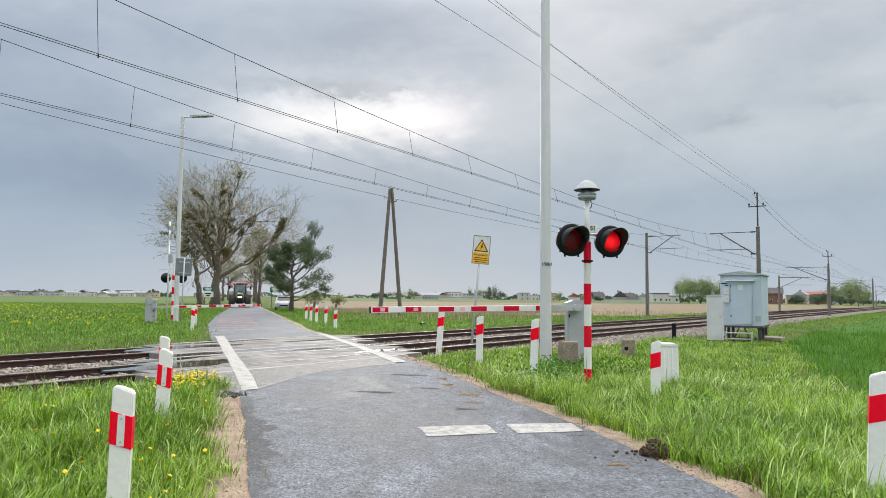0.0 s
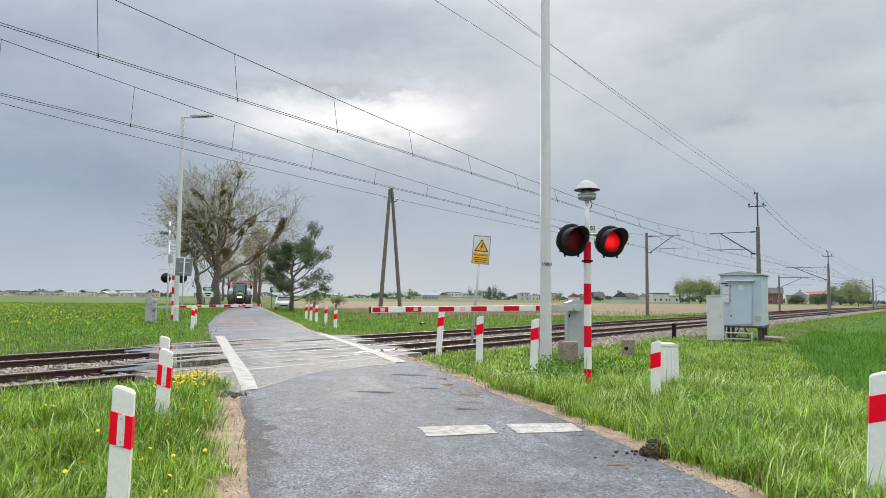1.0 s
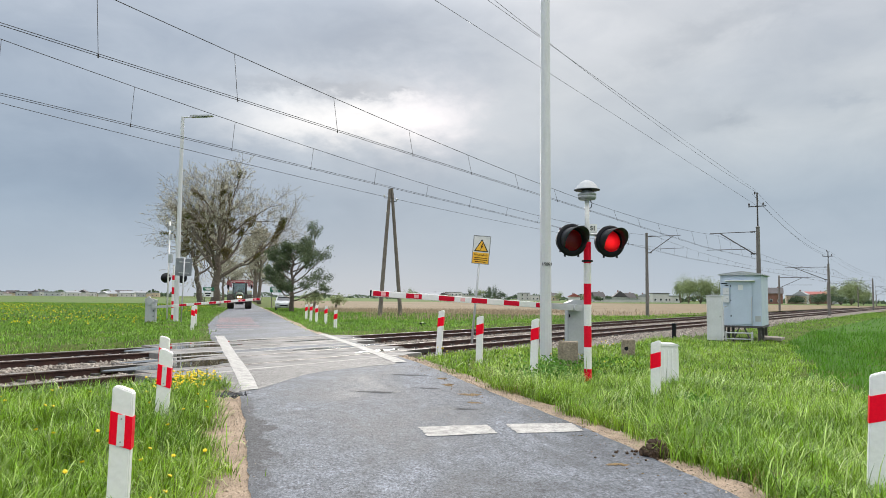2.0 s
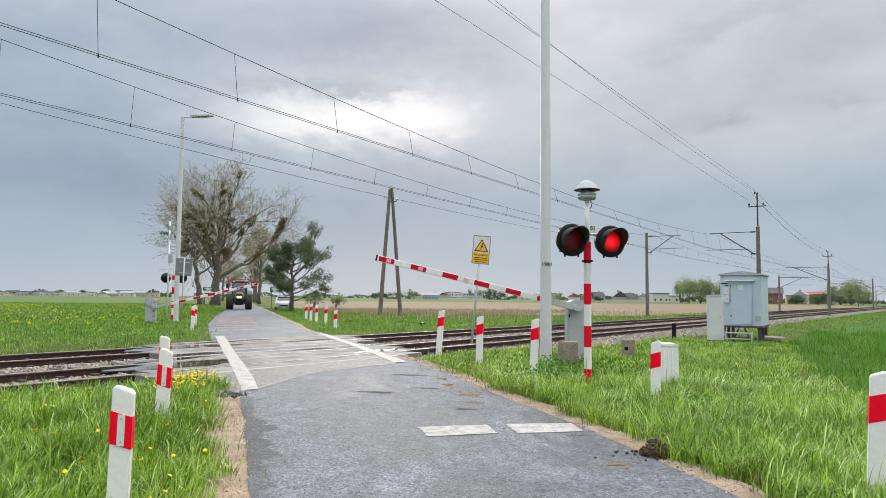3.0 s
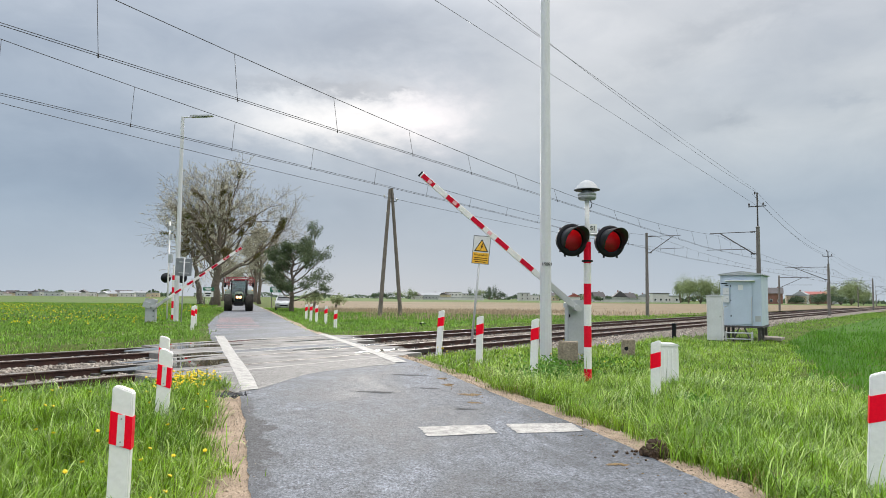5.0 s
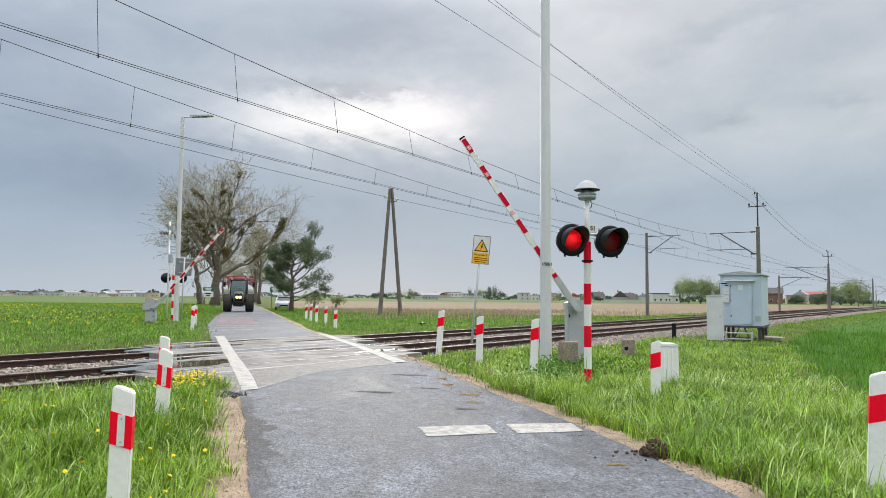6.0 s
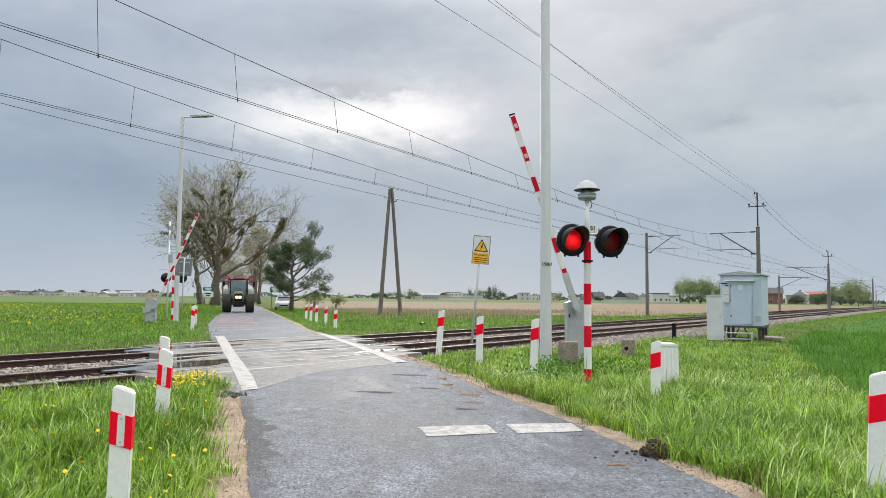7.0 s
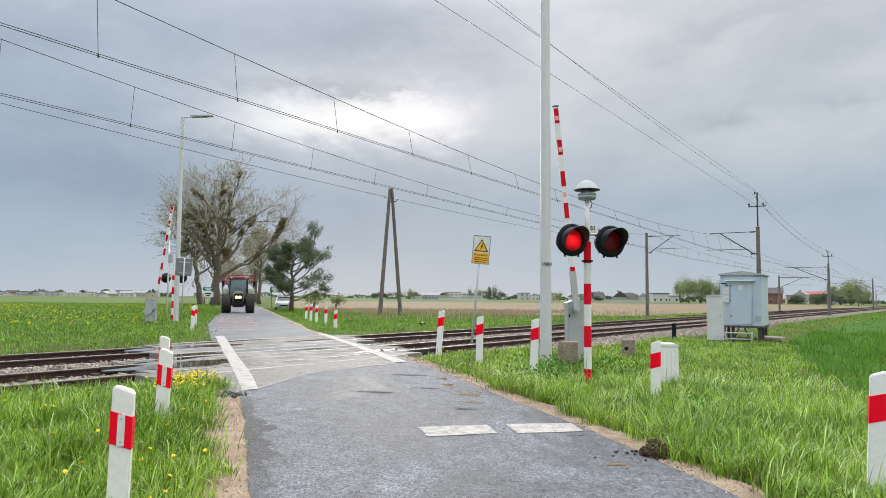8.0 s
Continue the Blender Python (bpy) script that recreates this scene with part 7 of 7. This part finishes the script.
sward("grass_verge_right", x, y, 0.17, 0.013, M["grass"], 8, "fresh green grass beside the railway", droop=1.1, per=6, reach=0.10)
x, y = scatter(120000, 6, 62, 22.0, 90.0, right_verge, 9, 0.2)
blades("grass_verge_right", x, y, 0.13, 0.03, M["grass2"], 10, "green grass strip along the railway", "grass")
x, y = scatter(5000, -5.5, -0.6, 3, 11, left_verge, 12, 0.9)
blades("dry_grass", x, y, 0.16, 0.008, M["straw"], 13, "dry straw stalks among fresh grass", "dry grass", 0.9)
x, y = scatter(14000, 0.5, 9, 4, 18, lambda x, y: right_verge(x, y) & (x < right_edge(y) + 1.3), 14, 0.7)
blades("dry_grass", x, y, 0.17, 0.009, M["straw"], 15, "dry straw stalks among fresh grass", "dry grass", 0.9)


def far_side(x, y):
    s = s_of(x, y)
    out = (x < left_edge(y) - 0.25 + 2 * wobble(x, y)) | (x > right_edge(y) + 0.3 + 2 * wobble(x, y))
    return out & (s > 17.45 + 0.2 * np.sin(2 * x))


x, y = scatter(32000, -34, 16, 15.0, 44.0, lambda x, y: far_side(x, y) & (s_of(x, y) < 36), 16, 0.2)
sward("grass_far_side", x, y, 0.19, 0.022, M["grass2"], 17, "green grass beyond the tracks", droop=1.3, per=5, reach=0.14)
x, y = scatter(120000, -50, 40, 38.0, 84.0, lambda x, y: far_side(x, y) & (x > left_edge(y) - 8) & ~((x > right_edge(y) + 6) & (y > np.interp(x, [-22, -8, 6, 17], [92, 68, 60, 57])) & (s_of(x, y) > 20.5)), 18, 0.2)
blades("grass_far_side", x, y, 0.16, 0.04, M["grass2"], 19, "green grass beyond the tracks", "grass")
x, y = scatter(95000, -75, -10, 26.0, 120.0, lambda x, y: far_side(x, y) & (x < left_edge(y) - 2.0), 20, 0.1)
blades("crop_left", x, y, 0.17, 0.07, M["grass2"], 21, "young green crop in the field", "crop")
x, y = scatter(9000, -70, -11, 30.0, 100.0, lambda x, y: far_side(x, y) & (x < left_edge(y) - 2.2) & (np.sin(x * 0.3 + 1) * np.sin(y * 0.22) + 0.35 * np.sin(x * 1.1) > -0.1), 22, 0.4)
tagged(leaf_mesh("rape_flowers", np.stack([x, y, ground_z(x, y) + 0.20 + 0.06 * np.sin(9 * x)], 1), 0.085, M["rape"], None, 5, 1.1), "scattered yellow rape flowers in the crop", "flowers", kind="stuff")
x, y = scatter(2600, -5.5, -0.6, 2.6, 10.5, left_verge, 61, 0.8)
sward("tall_grass", x, y, 0.40, 0.009, M["tallgrass"], 62, "long pale arching grass blades", droop=2.1, per=6, wind=0.5)
x, y = scatter(4600, 0.5, 9.0, 3.2, 13.0, right_verge, 63, 0.75)
sward("tall_grass", x, y, 0.42, 0.0095, M["tallgrass"], 64, "long pale arching grass blades", droop=2.1, per=6, wind=0.6)
x, y = scatter(1600, -0.6, 14.0, 11.5, 24.0, right_verge, 65, 0.8)
sward("tall_grass", x, y, 0.26, 0.012, M["tallgrass"], 66, "long pale arching grass blades", droop=1.8, per=5)
# withered tufts where the verge meets the sand
x, y = scatter(2600, 0.5, 5.0, 5.5, 13.0, lambda x, y: right_verge(x, y) & (x < right_edge(y) + 0.75), 71, 0.85)
sward("dry_grass", x, y, 0.24, 0.008, M["straw"], 72, "withered brown grass tufts at the road edge", "dry grass", droop=1.7, per=5)
# broad-leaved weeds at the feet of the posts and blocks
WEEDS = np.random.default_rng(67)
for wx, wy, wr, count in ((2.1, 12.9, 0.3, 500), (2.45, 14.4, 0.4, 400), (1.75, 12.3, 0.3, 260), (3.4, 15.2, 0.5, 300), (3.5, 9.9, 0.25, 350), (-3.5, 9.7, 0.3, 500), (-1.75, 3.9, 0.25, 300)):
    ax, ay = WEEDS.normal(wx, wr, count), WEEDS.normal(wy, wr * 0.8, count)
    ok = left_verge(ax, ay) | right_verge(ax, ay)
    tagged(leaf_mesh("weeds", np.stack([ax, ay, surface_z(ax, ay) + WEEDS.uniform(0.02, 0.24, count)], 1)[ok], 0.042, M["weed"], None, 68, 1.7), "low dark green broad-leaved weeds", "weeds", kind="stuff")
# dry reeds along the far field edge
x, y = scatter(40000, -20, 16, 54.0, 76.0, lambda x, y: (x > right_edge(y) + 4.5) & (s_of(x, y) > 30) & (y > 60 - 0.25 * x), 24, 0.3)
blades("reeds", x, y, 0.36, 0.022, M["reed"], 25, "dry tan reeds along the field edge", "reeds", 0.3)
x, y = scatter(6000, -6, 30, 40.0, 70.0, lambda x, y: (s_of(x, y) > 20) & (x > right_edge(y) + 3), 26, 0.75)
blades("reeds", x, y, 0.5, 0.03, M["reed"], 27, "dry tan reeds in the green ditch", "reeds", 0.4)
# young wheat
x, y = scatter(95000, 4, 34, 3.5, 34.0, lambda x, y: x > np.interp(y, [3.2, 8.3, 15, 25, 34, 118], [4.2, 5.2, 7.7, 12.0, 17.5, 78]) + 0.1, 28)
row = np.round((x * 0.8 - y * 0.58) / 0.14) * 0.14
shift = row - (x * 0.8 - y * 0.58)
x, y = x + shift * 0.8 * 0.7, y - shift * 0.58 * 0.7
blades("wheat", x, y, 0.21, 0.02, M["wheat"], 29, "rows of dark green young wheat", "wheat", 0.45)
x, y = scatter(60000, 18, 120, 20.0, 110.0, lambda x, y: x > np.interp(y, [3.2, 8.3, 15, 25, 34, 118], [4.2, 5.2, 7.7, 12.0, 17.5, 78]) + 0.1, 30)
blades("wheat", x, y, 0.22, 0.05, M["wheat"], 31, "rows of dark green young wheat", "wheat", 0.45)


# dandelions: stalk and flower head
def dandelions():
    rng = np.random.default_rng(40)
    spots = [(rng.normal(-3.42, 0.2), rng.normal(9.75, 0.38)) for _ in range(230)]
    spots += [(rng.uniform(-5, -1.3), rng.uniform(3.6, 9.6)) for _ in range(60)]
    spots += [(rng.normal(4.1, 0.5), rng.normal(19.0, 0.6)) for _ in range(22)]
    spots += [(rng.normal(3.0, 0.3), rng.normal(15.0, 0.4)) for _ in range(10)]
    spots += [(rng.normal(0.1, 0.25), rng.normal(15.6, 0.4)) for _ in range(10)]
    bm = lathe([(0.0, 0.0), (0.010, 0.002), (0.018, 0.008), (0.015, 0.012), (0.0, 0.015)], 9)
    for v in bm.verts:
        v.co.z += 0.003 * math.sin(v.co.x * 900) * math.sin(v.co.y * 800)
    head = bpy.data.meshes.new("flower_head")
    bm.to_mesh(head)
    bm.free()
    head.materials.append(M["dandelion"])
    bm = tube([(0, 0, -0.30), (0.004, 0, -0.1), (0, 0, 0.001)], 0.0028, 5)
    stalk = bpy.data.meshes.new("stalk")
    bm.to_mesh(stalk)
    bm.free()
    stalk.materials.append(M["grass2"])
    for i, (x, y) in enumerate(spots):
        if not (left_verge(np.array([x]), np.array([y]))[0] or right_verge(np.array([x]), np.array([y]))[0]):
            continue
        h = rng.uniform(0.20, 0.31)
        st = new("dandelion", stalk)
        st.matrix_basis = pose(x, y, float(surface_z(x, y)) + h, rng.uniform(-14, 14), rng.uniform(-14, 14), 0)
        tagged(st, "yellow dandelion in flower among grass", "dandelion", "dandelions")
        fl = new("flower_head", head)
        fl.parent = st
        fl.matrix_basis = pose(0, 0, 0, 30, 0, rng.uniform(0, 360))


dandelions()


# pebbles and crumbs on the shoulders
def pebbles():
    rng = np.random.default_rng(50)
    base = np.array([(1, 0, 0), (-1, 0, 0), (0, 1, 0), (0, -1, 0), (0, 0, 0.8), (0, 0, -0.8)], float)
    tri = np.array([(0, 2, 4), (2, 1, 4), (1, 3, 4), (3, 0, 4), (2, 0, 5), (1, 2, 5), (3, 1, 5), (0, 3, 5)])
    n = 9000
    y = rng.uniform(3, 15.5, n)
    left = (rng.random(n) < 0.5) & (y < 11)
    x = np.where(left, left_edge(y) - rng.uniform(-0.10, 0.45, n), right_edge(y) + rng.uniform(-0.12, 0.42, n))
    size = rng.uniform(0.003, 0.008, n) * np.where(rng.random(n) < 0.08, 2.2, 1)
    p = base[None] * rng.uniform(0.6, 1.3, (n, 6, 3)) * size[:, None, None]
    p += np.stack([x, y, road_z(x, y) + 0.005], -1)[:, None]
    for name, mat, part_of, label in (("pebbles", "stone", np.arange(n) % 12 == 0, "small grey pebbles on the sandy shoulders"), ("sand_grains", "grit", np.arange(n) % 12 > 0, "coarse tan sand and grit on the shoulders")):
        q = p[part_of]
        f = (tri[None] + 6 * np.arange(len(q))[:, None, None]).reshape(-1, 3)
        tagged(raw_mesh(name, q.reshape(-1, 3), f, M[mat]), label, "pebbles", kind="stuff")


pebbles()


def crumbs():
    """Broken asphalt and dark gravel where the shoulder meets the crossing."""
    rng = np.random.default_rng(52)
    base = np.array([(1, 0, 0), (-1, 0, 0), (0, 1, 0), (0, -1, 0), (0, 0, 0.8), (0, 0, -0.8)], float)
    tri = np.array([(0, 2, 4), (2, 1, 4), (1, 3, 4), (3, 0, 4), (2, 0, 5), (1, 2, 5), (3, 1, 5), (0, 3, 5)])
    n = 520
    t = rng.uniform(0, 1, n)
    x, y = -3.32 + 0.66 * t + rng.normal(0, 0.04, n), 9.45 + 0.06 * t + rng.normal(0, 0.09, n)
    size = rng.uniform(0.008, 0.026, n)
    p = base[None] * rng.uniform(0.6, 1.3, (n, 6, 3)) * size[:, None, None]
    p += np.stack([x, y, road_z(x, y) + 0.010], -1)[:, None]
    f = (tri[None] + 6 * np.arange(n)[:, None, None]).reshape(-1, 3)
    tagged(raw_mesh("asphalt_crumbs", p.reshape(-1, 3), f, M["tar"]), "dark broken asphalt crumbs on the shoulder", "gravel", kind="stuff")


crumbs()


def road_litter():
    """Bits of mud, straw and dark grit strewn over the lane along its edge."""
    rng = np.random.default_rng(57)
    base = np.array([(1, 0, 0), (-1, 0, 0), (0, 1, 0), (0, -1, 0), (0, 0, 0.35), (0, 0, -0.3)], float)
    tri = np.array([(0, 2, 4), (2, 1, 4), (1, 3, 4), (3, 0, 4), (2, 0, 5), (1, 2, 5), (3, 1, 5), (0, 3, 5)])
    for name, mat, n, reach, lo, hi, label in (("mud_crumbs", "mud", 150, 0.4, 0.005, 0.018, "brown mud crumbs strewn on the asphalt"), ("dark_grit", "tar", 150, 0.4, 0.003, 0.009, "dark grit strewn on the asphalt"), ("pale_chips", "stone", 160, 1.6, 0.003, 0.008, "small pale stone chips on the asphalt")):
        y = rng.uniform(5.0, 14.0, n)
        x = right_edge(y) + 0.05 - np.abs(rng.normal(0, reach, n))
        size = rng.uniform(lo, hi, n)
        p = base[None] * rng.uniform(0.5, 1.4, (n, 6, 3)) * size[:, None, None]
        p += np.stack([x, y, road_z(x, y) + 0.014], -1)[:, None]
        f = (tri[None] + 6 * np.arange(n)[:, None, None]).reshape(-1, 3)
        tagged(raw_mesh(name, p.reshape(-1, 3), f, M[mat]), label, "road litter", kind="stuff")


road_litter()


# ------------------------------------------------------------------ crossing deck and sleepers
def deck():
    """Concrete panels between and beside the rails, with dark strips for the shade of the flange grooves and pale edge
    beams.
    """
    rng = random.Random(31)
    for tr, c in zip(tracks, (NEAR_TRACK, FAR_TRACK)):
        rows = ((c - 1.45, c - 0.83), (c - 0.665, c - 0.01), (c + 0.01, c + 0.665), (c + 0.83, c + 1.45))
        for s0, s1 in rows:
            lo, hi = crossing_u((s0 + s1) / 2)
            lo, hi = lo - 1.5 - 0.5 * rng.random(), hi + (0.8 if s1 < NEAR_TRACK - 0.7 else 1.0)
            n = max(1, round((hi - lo) / 1.2))
            w = (hi - lo) / n
            bm = box(s1 - s0 - 0.02, w - 0.022, 0.16, (0, 0, 0), 0.012)
            me = bpy.data.meshes.new("deck_panel")
            bm.to_mesh(me)
            bm.free()
            me.materials.append(M["slab"])
            for k in range(n):
                p = new("deck_panel", me)
                p.parent = tr
                q = su((s0 + s1) / 2, lo + w * (k + 0.5), RAIL_TOP - 0.081 + rng.uniform(-0.002, 0.002))
                p.matrix_basis = Matrix.Translation(q) @ pose(0, 0, 0, rng.uniform(-0.1, 0.1), rng.uniform(-0.15, 0.15), 180 - 35.4)
        lo, hi = crossing_u(c)
        for side in (-0.7525, 0.7525):
            for e in (-0.058, 0.058):
                # nearly flush black strip: the groove's shade is put in as colour
                bm = box(0.05, hi - lo + 3.2, 0.1, (0, 0, 0))
                gr = part("groove_shade", bm, M["rubber"], tr, "flat dark strip for the shade in a flange groove")
                gr.matrix_basis = Matrix.Translation(su(c + side + e, (lo + hi) / 2 - 0.4, RAIL_TOP - 0.0535)) @ pose(0, 0, 0, 0, 0, 180 - 35.4)
        for e in (-1.53, 1.53):
            lo, hi = crossing_u(c + e)
            bm = box(0.11, hi - lo + 1.6, 0.16, (0, 0, 0), 0.01)
            eb = part("edge_beam", bm, M["edge_beam"], tr, "pale concrete edge beam")
            eb.matrix_basis = Matrix.Translation(su(c + e, (lo + hi) / 2 - 0.45, RAIL_TOP - 0.079)) @ pose(0, 0, 0, 0, 0, 180 - 35.4)
    # asphalt between the two tracks
    bm = bmesh.new()
    s0, s1 = NEAR_TRACK + 1.46, FAR_TRACK - 1.46
    (a0, b0), (a1, b1) = crossing_u(s0), crossing_u(s1)
    vs = [bm.verts.new(su(s0, a0 - 0.2, 0.292)), bm.verts.new(su(s0, b0 + 0.3, 0.292)), bm.verts.new(su(s1, b1 + 0.3, 0.292)), bm.verts.new(su(s1, a1 - 0.2, 0.292))]
    bm.faces.new(vs)
    r = bmesh.ops.extrude_face_region(bm, geom=bm.faces[:])
    bmesh.ops.translate(bm, verts=[v for v in r["geom"] if isinstance(v, bmesh.types.BMVert)], vec=(0, 0, -0.2))
    bmesh.ops.recalc_face_normals(bm, faces=bm.faces)
    tagged(link_mesh("road_infill", bm, M["asphalt"]), "asphalt infill between the two railway tracks", "road", kind="structure")


deck()


def puddle(s, u, ls, lu, seed, z):
    bm = bmesh.new()
    rng = random.Random(seed)
    n = 36
    ph = [rng.uniform(0, 6.28) for _ in range(4)]
    vs = []
    for i in range(n):
        a = 2 * math.pi * i / n
        r = 1 + 0.22 * math.sin(2 * a + ph[0]) + 0.15 * math.sin(3 * a + ph[1]) + 0.08 * math.sin(7 * a + ph[2])
        vs.append(bm.verts.new(su(s + ls * r * math.sin(a), u + lu * r * math.cos(a), z)))
    bm.faces.new(vs)
    bmesh.ops.recalc_face_normals(bm, faces=bm.faces)
    if bm.faces[:][0].normal.z < 0:
        bmesh.ops.reverse_faces(bm, faces=bm.faces)
    tagged(link_mesh("puddle", bm, M["puddle"]), "shallow rain puddle on the crossing", "puddle")


PUD = RAIL_TOP + 0.0045
puddle(11.36, 7.9, 0.5, 1.15, 1, PUD)
puddle(12.5, 8.3, 0.18, 1.1, 2, PUD)
puddle(15.2, 10.6, 0.52, 1.3, 3, PUD)
puddle(16.3, 12.2, 0.2, 1.6, 4, PUD)
puddle(11.0, 12.9, 0.14, 0.9, 6, PUD)
puddle(12.45, 13.0, 0.16, 1.3, 7, PUD)
puddle(15.0, 15.0, 0.15, 1.2, 8, PUD)
puddle(13.3, 9.6, 0.3, 0.7, 5, 0.296)


def sleepers():
    bm = box(2.6, 0.26, 0.14, (0, 0, 0), 0.015)
    me = bpy.data.meshes.new("sleeper")
    bm.to_mesh(me)
    bm.free()
    me.materials.append(M["sleeper"])
    bm = box(0.16, 0.10, 0.05, (0, 0, 0), 0.008)
    clip = bpy.data.meshes.new("rail_clip")
    bm.to_mesh(clip)
    bm.free()
    clip.materials.append(M["rust"])
    for tr, c in zip(tracks, (NEAR_TRACK, FAR_TRACK)):
        lo, hi = crossing_u(c)
        k = 0
        for i in range(140):
            u = -3.0 + 0.6 * i
            if lo - 1.2 < u < hi + 1.2:
                continue
            sl = new("sleeper", me)
            sl.parent = tr
            sl.matrix_basis = Matrix.Translation(su(c, u, 0.092)) @ pose(0, 0, 0, 0, 0, 180 - 35.4)
            if u < 34:
                for q in (-0.7525, 0.7525):
                    for e in (-0.10, 0.10):
                        cl = new("rail_clip", clip)
                        cl.parent = sl
                        cl.matrix_basis = pose(q + e, 0, 0.085)


sleepers()


# ------------------------------------------------------------------ what moves
def motions():
    # booms: angle above level, in degrees
    near = [(0.0, -1.0), (1.3, -1.0), (1.6, 0.4), (1.7, 1.2), (2.2, 5.2), (2.8, 11.2), (3.0, 13.4), (3.5, 18.9), (4.0, 25.0), (4.5, 32.0), (4.7, 35.3), (5.2, 43.0), (5.8, 52.4), (6.0, 55.6),
            (6.5, 63.5), (7.0, 71.4), (7.5, 78.4), (8.0, 84.2)]
    far = [(0.0, 1.5), (1.4, 1.5), (1.7, 2.9), (2.2, 6.6), (2.8, 12.0), (3.5, 18.5), (4.0, 24.2), (4.7, 32.5), (5.2, 39.5), (5.8, 48.5), (6.1, 53.0), (6.6, 61.2), (7.1, 69.5), (7.6, 77.0), (8.0, 82.5)]
    walk(BOOM_NEAR, [(t, pose(0, 0, 1.365 - RBZ, 0, -a, 0)) for t, a in near])
    walk(BOOM_FAR, [(t, pose(0, 0, 0.983 - LBZ, 0, -a, 0)) for t, a in far])
    # tractor along the road
    run = [(0.0, 86.0), (1.5, 79.5), (3.0, 72.6), (4.5, 66.8), (6.0, 62.0), (7.0, 59.6), (8.0, 57.6)]
    ts = [0.2 * i for i in range(41)]
    c = np.polyfit([t for t, _ in run], [y for _, y in run], 3)
    ys = [float(np.polyval(c, t)) for t in ts]
    xs = [-16.55 - 0.281 * (y - 57.6) for y in ys]
    way = math.degrees(math.atan(0.281))
    rows = [(t, pose(x, y, float(road_z(x, y)) + 0.012, 0, 0, way)) for t, x, y in zip(ts, xs, ys)]
    walk(TRACTOR, rows)
    gone = [0.0]
    for i in range(1, len(ts)):
        gone.append(gone[-1] + math.hypot(xs[i] - xs[i - 1], ys[i] - ys[i - 1]))
    for hub, wx, wy, r in WHEELS:
        walk(hub, [(t, pose(wx, wy, r, math.degrees(g / r), 0, 0)) for t, g in zip(ts, gone)])
    # signal lamps stay lit; the added slats turn before them to make the flashing
    half_beat = [0.345, 0.87, 1.385, 1.90, 2.42, 2.925, 3.46, 3.975, 4.50, 5.01, 5.52, 6.02, 6.56, 7.06, 7.59]
    for which, slats in enumerate(SIGNAL_HEADS):
        keys, is_up = [], which == 1
        keys.append((0.0, 1.0 if is_up else 0.0))
        for t in half_beat:
            a = 1.0 if is_up else 0.0
            keys += [(t - 0.04, a), (t, 0.2), (t + 0.04, 1.0 - a)]
            is_up = not is_up
        keys.append((8.0, 1.0 if is_up else 0.0))
        for s, at in slats:
            walk(s, [(t, pose(at[0], at[1], at[2], 94.5 * v, 0, 0)) for t, v in keys])


motions()
